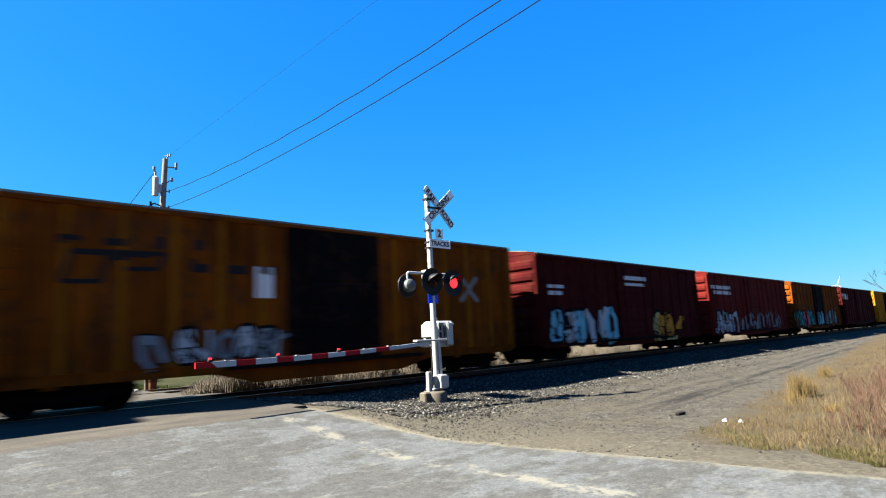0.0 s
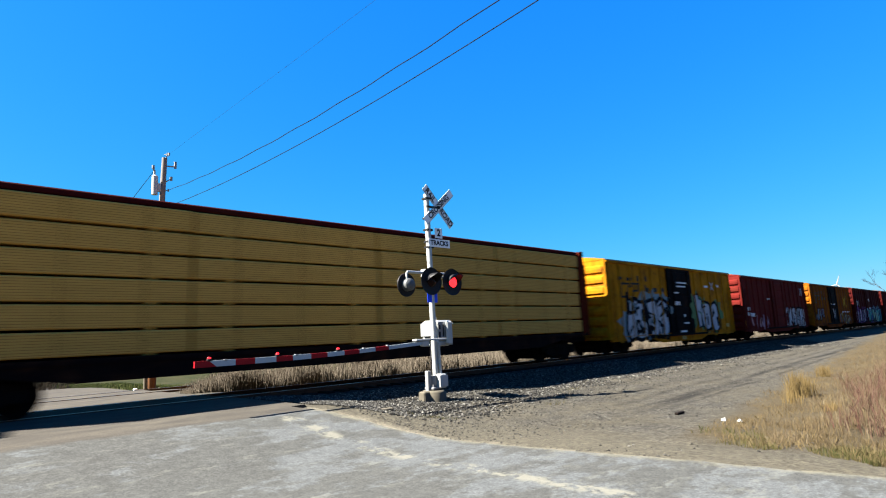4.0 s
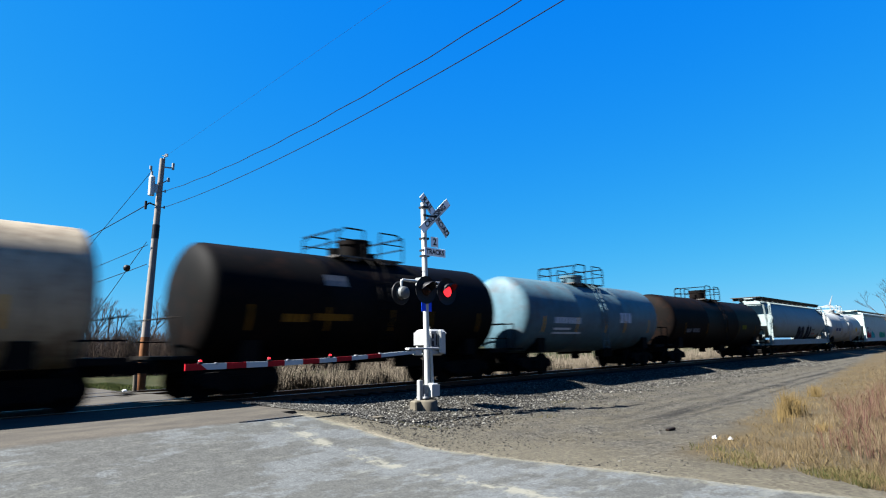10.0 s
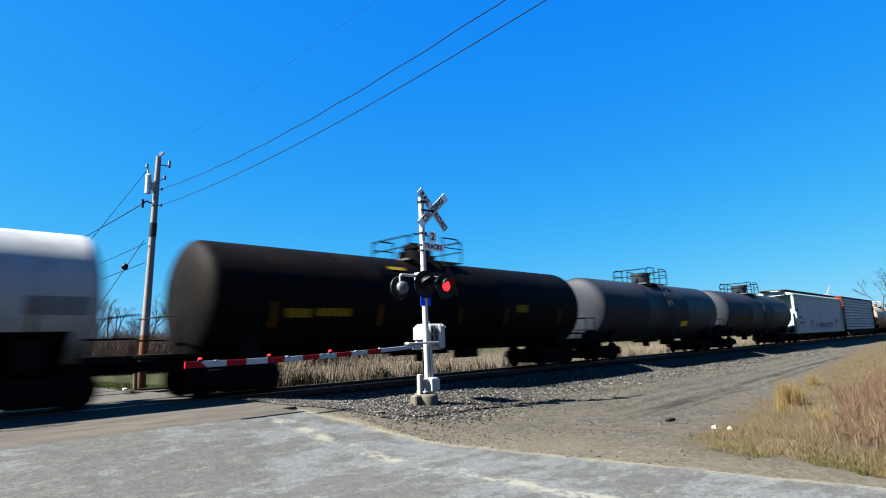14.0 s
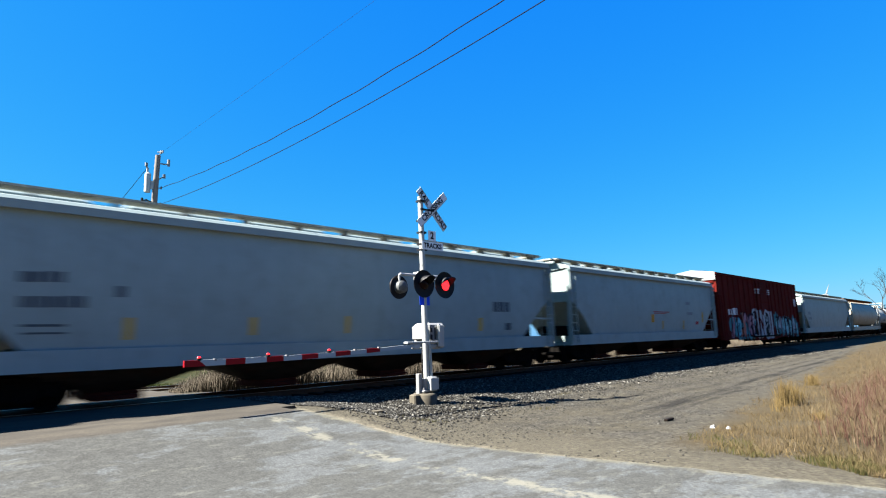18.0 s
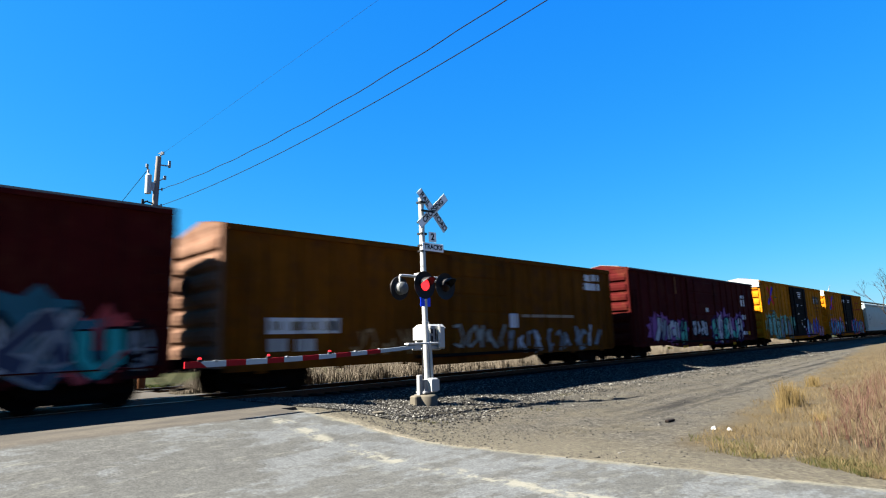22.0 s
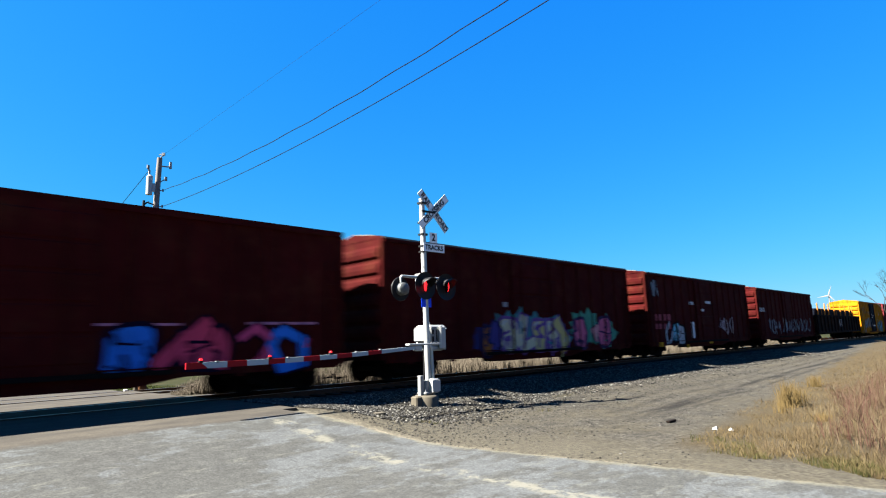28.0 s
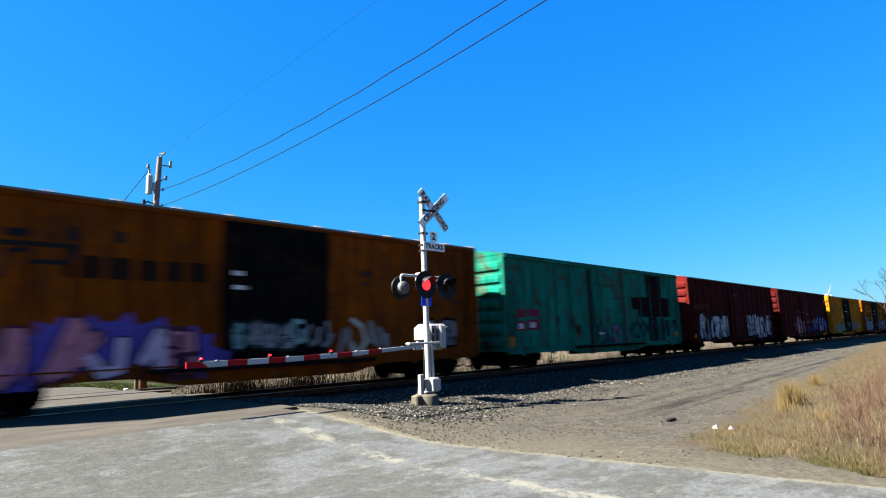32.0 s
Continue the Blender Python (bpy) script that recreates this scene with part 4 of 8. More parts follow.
def covered_hopper(x, label, paint, L=20.1, zt=4.15, bays=4, curved=False, triangle=1.75, sill=0.84, trim=None, walk_paint=None, window=False):
    car = start("covered_hopper", label, "hopper car", x)
    P = PAINT[paint]
    h = L / 2
    zl, zm = sill + 0.42, 2.75
    inset = 0.2
    bulge = lambda z: 1.545 if window else math.sqrt(11.0 ** 2 - (z - 2.75) ** 2) - 9.45
    if not curved:
        def hull():
            # the sides swell gently between the sill and the top chord
            g = Geo()
            levels = [zl + (zm - zl) * i / 5 for i in range(6)] + [zm + (zt - zm) * i / 4 for i in range(1, 5)]
            rings = []
            for z in levels:
                y = bulge(z)
                e = h - 1.15 if window else h - inset - triangle * max(0.0, (zm - z) / (zm - zl)) ** 0.8
                rings.append([(-e, -y, z), (e, -y, z), (e, y, z), (-e, y, z)])
            return g.loft(rings)
        part("body", cached(("hopper_body", L, zt, triangle, window), hull, 25), P, car)
        if window:
            # the side sheets run on to the ends, each with a small open window
            def cheek():
                g = Geo()
                for y in (-1.545, 1.515):
                    g.box(-1.16, -0.66, y, y + 0.03, zl, zt).box(-0.12, -0.02, y, y + 0.03, zl, zt).box(-0.66, -0.12, y, y + 0.03, zl, 2.20).box(-0.66, -0.12, y, y + 0.03, 2.88, zt)
                    for cx, sx in ((-0.66, 1), (-0.12, -1)):
                        for cz, sz in ((2.20, 1), (2.88, -1)):
                            g.extrude([(cx, cz), (cx + sx * 0.14, cz), (cx, cz + sz * 0.14)], "y", y, y + 0.03)
                return g
            for s in (-1, 1):
                c = part("end_cheek", cached(("end_cheek", zt), cheek), P, car, "side sheet with a small window", (s * h, 0, 0))
                if s < 0:
                    c.rotation_euler = (0, 0, math.pi)
        for i in range(9):
            px = -h + inset + 0.02 + (L - 2 * inset - 0.04) * i / 8
            if abs(px) < h - inset - triangle:
                part("side_seam", cached(("side_seam", zt, zl, window), lambda: Geo().loft([[(-0.02, -bulge(z) - 0.004, z), (0.02, -bulge(z) - 0.004, z), (0.02, -bulge(z) + 0.02, z), (-0.02, -bulge(z) + 0.02, z)] for z in (zl + (zt - zl) * i / 6 for i in range(7))])), P, car, "", (px, 0, 0))
        part("side_plate", cached(("side_plate", L, zt), lambda: Geo().box(-h + 0.1, h - 0.1, -1.60, -1.52, zt - 0.06, zt + 0.12)), PAINT[trim or paint], car, "pale top chord")
        def roof():
            prof = [(-1.56, zt + 0.10), (-1.45, zt + 0.22), (-0.9, zt + 0.36), (0, zt + 0.42), (0.9, zt + 0.36), (1.45, zt + 0.22), (1.56, zt + 0.10), (0, zt)]
            return Geo().loft([[(px, y, z) for y, z in prof] for px in (-h + 0.12, h - 0.12)])
        part("roof", cached(("hopper_roof", L, zt), roof, 30), PAINT[paint], car)
        fl = Flank(-1.55) if window else Flank(-1.55, (), 11.0, 2.75, 9.45)
    else:
        zc, r = 2.65, 1.62
        def hull():
            g, n = Geo(), 28
            pts = [(-r * math.cos(a), zc + r * 1.12 * math.sin(a)) for a in (math.radians(-42 + 264 * i / n) for i in range(n + 1))]
            rings = []
            for px, low in ((-h + 0.9, 1), (-h + 2.4, 0), (h - 2.4, 0), (h - 0.9, 1)):
                rings.append([(px, y, max(z, zl + 1.1) if low else max(z, zl)) for y, z in pts])
            return g.loft(rings)
        part("body", cached(("curved_body", L), hull, 40), P, car)
        fl = Flank(-1.5, (), r + 0.012, zc, 0.0, 1.12)
        for s in (-1, 1):
            g = Geo().box(-0.06, 0.06, -1.5, -1.38, sill, 4.2).box(-0.06, 0.06, 1.38, 1.5, sill, 4.2).box(-0.06, 0.06, -1.5, 1.5, 4.1, 4.2)
            g.extrude([(-0.05 - 0.9, 4.0), (0.0, 1.5), (0.12, 1.5), (0.12 - 0.9, 4.0)] if s < 0 else [(0.95, 4.0), (0.0, 1.5), (-0.12, 1.5), (0.78, 4.0)], "y", -1.3, -1.2)
            part("end_frame", g, P, car, "", (s * (h - 0.9), 0, 0))
        zt = zc + r * 1.12 - 0.38
    # sill, end posts, slope-end frames
    part("side_sill", cached(("hopper_sill", L, sill), lambda: Geo().box(-h + 0.05, h - 0.05, -1.58, -1.40, sill, sill + 0.44)), P, car)
    for s in (-1, 1):
        g = Geo()
        g.box(-0.14, 0.0, -1.57, -1.45, sill, zt if not curved else 2.6).box(-0.14, 0.0, 1.45, 1.57, sill, zt if not curved else 2.6)
        g.box(-0.2, 0.0, -1.5, 1.5, sill, sill + 0.12).box(-1.6, -1.5, -0.7, 0.7, sill, 2.4)
        g.box(-1.2, 0, -1.55, -1.47, 1.95, 2.02)
        e = part("end_frame", cached(("hopper_end", sill, zt, curved), lambda: g), P, car, "", (s * h, 0, 0))
        if s < 0:
            e.rotation_euler = (0, 0, math.pi)
        lm = cached(("ladder", 3.1), lambda: ladder_geo(3.1, 0.42, 9))
        part("ladder", lm, P, car, "", (s * (h - 0.25) - 0.2, -1.585, sill + 0.1))
        el = part("end_ladder", lm, P, car, "", (s * (h + 0.22), -1.2 if s > 0 else 1.35, sill))
        el.rotation_euler = (0, 0, math.pi / 2 * s)
        part("brake_gear", cached("hopper_brake_gear", lambda: Geo().box(-0.5, 0.5, -0.6, -0.1, 1.25, 1.7).cyl((-0.4, 0.3, 1.5), (0.5, 0.3, 1.5), 0.22, n=12)), STEEL_DARK, car, "", (s * (h - 0.8), 0, 0))
    # bays
    bay = L * (0.204 if bays == 4 else 0.262)
    def chute():
        b = bay / 2 - 0.01
        box = lambda u, v, z: [(-u, -v, z), (u, -v, z), (u, v, z), (-u, v, z)]
        return Geo().loft([box(b, 1.44, zl + 0.02), box(b, 1.40, sill + 0.06), box(b * 0.86, 1.25, sill - 0.06), box(b * 0.5 + 0.1, 0.95, 0.54), box(0.52, 0.62, 0.32)])
    for i in range(bays):
        c = part("discharge_chute", cached(("chute", round(bay, 2), sill, round(zl, 2)), chute), PAINT["chute"], car, "sloping discharge chute, coloured dark for the shade below the car", (bay * (i + 0.5 - bays / 2), 0, 0))
        part("outlet_gate", cached("outlet_gate", lambda: Geo().bevel_box(-0.56, 0.56, -0.72, 0.72, 0.13, 0.33, 0.03).box(-0.40, 0.40, -0.95, -0.72, 0.18, 0.25)), PAINT["outlet"], c, "rusty red outlet gate")
    # walkways and hatches on the roof
    def boards():
        g = Geo()
        for y in (-0.85, 0.85):
            g.box(-h - 0.05, h + 0.05, y - 0.24, y + 0.24, zt + 0.50, zt + 0.55)
            for i in range(13):
                px = -h + 0.4 + (L - 0.8) * i / 12
                g.box(px - 0.03, px + 0.03, y - 0.22, y + 0.22, zt + 0.3, zt + 0.5)
        for px in (-h + 0.05, h - 0.05):
            g.box(px - 0.3, px + 0.3, -0.9, 0.9, zt + 0.49, zt + 0.54)
        return g
    part("running_board", cached(("running_board", L, round(zt, 2)), boards), PAINT[walk_paint or "cream"], car, "roof running boards")
    for i in range(6):
        part("roof_hatch", cached("roof_hatch", lambda: Geo().bevel_box(-1.25, 1.25, -0.35, 0.35, 0, 0.2, 0.06)), P, car, "", (-h + 2.0 + (L - 4.0) * i / 5, 0, zt + 0.38))
    running_gear(car, L, 1.7, 0.55)
    return car, fl


def seams_geo(cl, h):
    """Dark joints between the boards of a bundle."""
    g = Geo()
    for i in range(1, 9):
        z = 0.05 + (h - 0.06) * i / 9
        g.box(-cl / 2 + 0.04, cl / 2 - 0.04, -0.602, -0.58, z - 0.003, z + 0.003)
    for x in (-0.3, 0.02, 0.31):
        g.box(cl * x - 0.012, cl * x + 0.012, -0.604, -0.58, 0.05, h - 0.02)
    return g


def gondola(x):
    car = start("gondola_car", "black gondola car loaded with dark plates and orange stakes", "gondola car", x)
    P, L = PAINT["gondola"], 20.4
    h, zt = L / 2, 2.62
    part("body", Geo().box(-h, h, -1.50, -1.42, 1.0, zt).box(-h, h, 1.42, 1.50, 1.0, zt).box(-h, -h + 0.08, -1.42, 1.42, 1.0, zt).box(h - 0.08, h, -1.42, 1.42, 1.0, zt).box(-h, h, -1.42, 1.42, 1.0, 1.1), P, car, "open steel tub")
    part("top_chord", Geo().box(-h - 0.03, h + 0.03, -1.58, -1.40, zt - 0.1, zt + 0.03).box(-h - 0.03, h + 0.03, 1.40, 1.58, zt - 0.1, zt + 0.03), P, car)
    pm = cached("gondola_post", lambda: Geo().loft([[(-0.11, -1.50, z), (-0.07, -1.60, z), (0.07, -1.60, z), (0.11, -1.50, z)] for z in (0.95, zt - 0.1)]))
    for i in range(15):
        part("side_post", pm, P, car, "", (-h + 0.25 + (L - 0.5) * i / 14, 0, 0))
    part("side_sill", Geo().box(-h, h, -1.57, -1.40, 0.86, 1.05), P, car)
    part("centre_sill", Geo().box(-h, h, -0.25, 0.25, 0.7, 1.0), STEEL_DARK, car)
    load = PAINT["navy"]
    for k in range(3):
        part("steel_plate", Geo().bevel_box(-h + 0.7 + 0.1 * k, h - 1.2 - 0.15 * k, -1.25, 1.25, 2.55 + 0.25 * k, 2.79 + 0.25 * k, 0.02), load, car, "long dark blue steel plates")
    st = spray((0.62, 0.20, 0.03))
    for i, px in enumerate((-8.3, -5.6, -3.9, -1.2, 1.6, 4.1, 6.4, 8.0)):
        o = part("stake", cached("stake", lambda: Geo().bevel_box(-0.1, 0.1, -0.04, 0.04, 0, 1.3, 0.01)), st, car, "orange timber stake", (px, -1.32, 2.52))
        o.rotation_euler = (0, radians((-6, 9, 3, -8, 5, -4, 10, -3)[i]), 0)
    for px in (-6.5, 0.0, 6.5):
        part("strap", Geo().box(px - 0.05, px + 0.05, -1.27, 1.27, 3.295, 3.31).box(px - 0.05, px + 0.05, -1.275, -1.255, 2.6, 3.31), st, car, "orange strap over the load")
    fl = Flank(-1.50, [(-h + 0.25 + (L - 0.5) * i / 14 - 0.11, -h + 0.25 + (L - 0.5) * i / 14 + 0.11, -1.60) for i in range(15)])
    g = Geo()
    fl.lay(g, [(0.42 * math.cos(a), 1.87 + 0.40 * math.sin(a)) for a in (2 * math.pi * i / 18 for i in range(18))], 0.006)
    part("disc_emblem", g, spray((0.5, 0.5, 0.5)), car, "white painted disc")
    running_gear(car, L, 1.8, 0.5)


def centre_beam(x, label, L, tiers, tier_h, base_mat, col_len, marks_on=None, end_paint="lumber_red", wrapped=False, gap_lines=False, deck=1.15, missing=()):
    car = start("centre_beam_flatcar", label, "flatcar", x)
    P = PAINT[end_paint]
    h = L / 2
    top = deck + tiers * tier_h
    part("deck", Geo().box(-h, h, -1.45, 1.45, deck - 0.12, deck).extrude([(-h, deck - 0.1), (-h + 2.2, deck - 0.28), (-h + 3.6, deck - 0.5), (h - 3.6, deck - 0.5), (h - 2.2, deck - 0.28), (h, deck - 0.1)], "y", -1.42, -1.25).box(-h, h, -0.3, 0.3, 0.7, deck - 0.1), PAINT["gondola"], car, "flat deck with deep dark side sill")
    for s in (-1, 1):
        g = Geo().box(-0.10, 0.10, -1.42, 1.42, deck, top + 0.12).box(0.1, 0.18, -1.45, -1.25, deck, top + 0.2).box(0.1, 0.18, 1.25, 1.45, deck, top + 0.2).box(0.1, 0.2, -1.45, 1.45, top, top + 0.2).box(0.1, 0.17, -1.3, 1.3, deck + 1.4, deck + 1.6).box(0.1, 0.19, -0.10, 0.10, deck, top + 0.1).box(0.1, 0.16, -1.25, -0.95, top - 1.5, top).box(0.1, 0.16, 0.95, 1.25, top - 1.5, top).box(0.1, 0.17, -1.3, 1.3, top - 1.6, top - 1.45)
        b = part("bulkhead", g, P, car, "", (s * (h - 0.2), 0, 0))
        if s < 0:
            b.rotation_euler = (0, 0, math.pi)
        part("ladder", cached(("ladder", 3.1), lambda: ladder_geo(3.1, 0.42, 9)), P, car, "", (s * (h - 0.25) - 0.2, -1.47, deck - 0.1))
    part("beam_cap", Geo().bevel_box(-h + 0.3, h - 0.3, -1.34, 1.34, top + 0.02, top + 0.17, 0.03), PAINT["dark_red"], car, "dark red cap of the centre beam")
    part("centre_beam", Geo().box(-h + 0.3, h - 0.3, -0.06, 0.06, deck, top), P, car, "tall centre beam")
    n = int((L - 0.7) / col_len)
    cl = (L - 0.7) / n
    rnd = random.Random(int(abs(x)))
    for side in (-1, 1):
        for k in range(tiers):
            for i in range(n):
                if side < 0 and (i, k) in missing:
                    continue
                xx = -h + 0.35 + cl * (i + 0.5) + rnd.uniform(-0.02, 0.02)
                dy = rnd.uniform(-0.03, 0.03)
                bd = part("lumber_pack", cached(("lumber_pack", round(cl, 3), tier_h), lambda: Geo().bevel_box(-cl / 2 + 0.03, cl / 2 - 0.03, -0.60, 0.60, 0.05, tier_h - 0.01, 0.025).box(-cl * 0.35, -cl * 0.33, -0.58, 0.58, 0, 0.06).box(cl * 0.33, cl * 0.35, -0.58, 0.58, 0, 0.06)), base_mat, car, "", (xx, side * 0.78 + dy, deck + k * tier_h))
                if side < 0 and wrapped:
                    for q in range(5):
                        part("wrap_print", cached(("wrap_print", tier_h), lambda: Geo().box(0, 0.42, -0.603, -0.58, tier_h * 0.42, tier_h * 0.62)), spray((0.16, 0.12, 0.2)), bd, "", (-cl / 2 + 0.3 + q * (cl - 0.5) / 5, 0, 0))
                    part("wrap_edge", cached(("wrap_edge", round(cl, 3)), lambda: Geo().box(-cl / 2 + 0.04, cl / 2 - 0.04, -0.604, -0.5, tier_h - 0.075, tier_h - 0.02)), spray((0.05, 0.26, 0.19)), bd)
                if side < 0 and gap_lines:
                    part("board_seams", cached(("board_seams", round(cl, 3)), lambda: seams_geo(cl, tier_h)), spray((0.13, 0.06, 0.012)), bd)
    running_gear(car, L, 1.9, 0.55)
    return car, Flank(-1.40), n, cl, top

# ---- crossing signal with gate ----
SIGN_WHITE = plain("white_sign_sheeting", (0.62, 0.64, 0.64), 0.45, 0, 0.1, 8, 0)
ALU = plain("painted_aluminium", (0.30, 0.31, 0.30), 0.45, 0.2, 0.12, 7)
ALU_DULL = plain("dull_grey_casting", (0.16, 0.165, 0.165), 0.55, 0.2, 0.15, 9)
DARK_CAST = plain("dark_lamp_casting", (0.075, 0.08, 0.08), 0.5, 0.2, 0.5, 14)
CONCRETE = plain("weathered_concrete", (0.0688, 0.0616, 0.0468), 0.9, 0, 0.25, 9, 0.4)
MATT_BLACK = plain("matt_black_enamel", (0.010, 0.010, 0.011), 0.5, 0, 0.2, 8)
RED_TAPE = plain("red_reflective_tape", (0.17, 0.005, 0.009), 0.4, 0, 0.12, 10, 0)
WHITE_TAPE = plain("white_reflective_tape", (0.24, 0.28, 0.30), 0.4, 0, 0.1, 10, 0)
BLUE_SIGN = plain("blue_sign_sheeting", (0.01, 0.05, 0.55), 0.4, 0, 0.1, 10, 0)
RED_GLOW = glowing("lit_red_lamp", (1.0, 0.016, 0.022), 0.40)
RED_DARK = plain("unlit_red_lens", (0.008, 0.002, 0.002), 0.2, 0, 0.1, 10, 0)


def lettering(text, size, material, parent, loc, rot, name="lettering"):
    cu = bpy.data.curves.new(name, "FONT")
    cu.body, cu.size, cu.align_x, cu.align_y, cu.extrude, cu.offset = text, size, "CENTER", "CENTER", 0.002, 0.034 * size
    tmp = new("tmp", cu)
    bpy.context.view_layer.update()
    me = bpy.data.meshes.new_from_object(tmp.evaluated_get(bpy.context.evaluated_depsgraph_get()))
    bpy.data.objects.remove(tmp)
    me.materials.clear()
    me.materials.append(material)
    ob = new(name, me)
    ob.parent, ob.location, ob.rotation_euler = parent, loc, rot
    return ob


SX, SY, SZ = 10.45, 11.1, -0.34
sig = thing("crossing_signal", "railroad crossing signal mast with crossbuck, flashing lamps and lowered gate", "crossing signal", "", (SX, SY, SZ))
MH = 5.45
part("mast", Geo().cyl((0.07, -0.03, 0.25), (-0.01, -0.03, MH - 0.05), 0.078, 0.074, n=18).cyl((-0.01, -0.03, MH - 0.05), (-0.01, -0.03, MH - 0.02), 0.08, n=18), ALU, sig, "pale aluminium mast", smooth=40)
LEAN = lambda z: 0.07 - 0.08 * (z - 0.25) / (MH - 0.25)
base = part("foundation", Geo().loft([[(r * math.cos(a), r * math.sin(a), z) for a in (2 * math.pi * i / 20 for i in range(20))] for z, r in ((-0.3, 0.33), (0.20, 0.32), (0.25, 0.28), (0.27, 0.02))]), CONCRETE, sig, "round concrete foundation", smooth=50)
part("foundation_block", Geo().bevel_box(-0.46, -0.24, -0.14, 0.10, -0.3, 0.25, 0.03), CONCRETE, base)
part("mast_base", Geo().bevel_box(-0.17, 0.17, -0.17, 0.17, 0.27, 0.34, 0.02).cyl((0, 0, 0.3), (0, 0, 0.62), 0.11, n=12), ALU_DULL, sig)
for dx, dy in ((-0.12, -0.12), (0.12, -0.12), (-0.12, 0.12), (0.12, 0.12)):
    part("anchor_bolt", cached("anchor_bolt", lambda: Geo().cyl((0, 0, 0), (0, 0, 0.10), 0.02, n=6)), ALU_DULL, base, "", (dx, dy, 0.30))
part("junction_box", Geo().bevel_box(0.02, 0.26, -0.24, -0.02, 0.30, 0.66, 0.025).box(0.0, 0.28, -0.255, -0.235, 0.34, 0.62), ALU, sig, "small cable junction box")
part("conduit", Geo().tube([(0.15, -0.12, 0.64), (0.13, -0.10, 1.45), (0.05, -0.05, 1.6)], 0.04, 8), ALU, sig)
part("side_post_box", Geo().bevel_box(-0.24, -0.12, -0.06, 0.06, 0.20, 0.75, 0.01), ALU_DULL, sig)
# crossbuck
for name, ang, txt, y, gap in (("crossbuck_blade", 42, "CROSSING", -0.115, 0), ("crossbuck_blade", -45, "RAIL  ROAD", -0.095, 1)):
    b = part(name, Geo().bevel_box(-0.70, 0.70, -0.006, 0.006, -0.115, 0.115, 0.004), SIGN_WHITE, sig, "white crossbuck blade with black letters", (0.36, y, 5.12))
    b.rotation_euler = (0, -radians(ang), 0)
    part("border", Geo().box(-0.69, 0.69, -0.0085, -0.0065, 0.095, 0.103).box(-0.69, 0.69, -0.0085, -0.0065, -0.103, -0.095), BLACK_MARK, b)
    if gap:
        lettering("RAIL", 0.21, BLACK_MARK, b, (-0.40, -0.008, 0), (math.pi / 2, 0, 0))
        lettering("ROAD", 0.21, BLACK_MARK, b, (0.40, -0.008, 0), (math.pi / 2, 0, 0))
    else:
        lettering(txt, 0.21, BLACK_MARK, b, (0, -0.008, 0), (math.pi / 2, 0, 0))
part("blade_bracket", Geo().box(-0.08, 0.4, -0.13, -0.09, 5.05, 5.10), MATT_BLACK, sig)
for z in (4.74, 5.28):
    part("bracket_clamp", Geo().box(-0.10, 0.10, -0.12, 0.06, z, z + 0.05), MATT_BLACK, sig)
p2 = part("number_plate_two", Geo().bevel_box(0.19, 0.47, -0.10, -0.09, 4.24, 4.52, 0.003), SIGN_WHITE, sig, "small plate with the figure 2")
lettering("2", 0.26, BLACK_MARK, p2, (0.33, -0.102, 4.38), (math.pi / 2, 0, 0))
pt = part("tracks_plate", Geo().bevel_box(-0.06, 0.73, -0.11, -0.10, 3.99, 4.21, 0.003), SIGN_WHITE, sig, "plate that reads TRACKS")
lettering("TRACKS", 0.18, BLACK_MARK, pt, (0.335, -0.112, 4.10), (math.pi / 2, 0, 0))
for z in (4.45, 4.13, 3.98):
    part("clamp", cached("clamp", lambda: Geo().box(-0.08, 0.12, -0.1, 0.08, -0.025, 0.025)), MATT_BLACK, sig, "", (LEAN(z), 0, z))
part("blue_notice", Geo().bevel_box(-0.17, 0.19, -0.09, -0.08, 2.50, 2.74, 0.003), BLUE_SIGN, sig, "small blue notice plate")
# lamps
part("lamp_arm", Geo().tube([(-0.83, -0.05, 3.24), (-0.80, -0.05, 3.28), (0.80, -0.05, 3.28)], 0.035, 8).box(-0.2, 0.05, -0.12, 0.1, 3.18, 3.38).tube([(-0.83, -0.05, 3.24), (-0.83, -0.05, 3.05)], 0.03, 8), ALU, sig, "horizontal lamp arm")


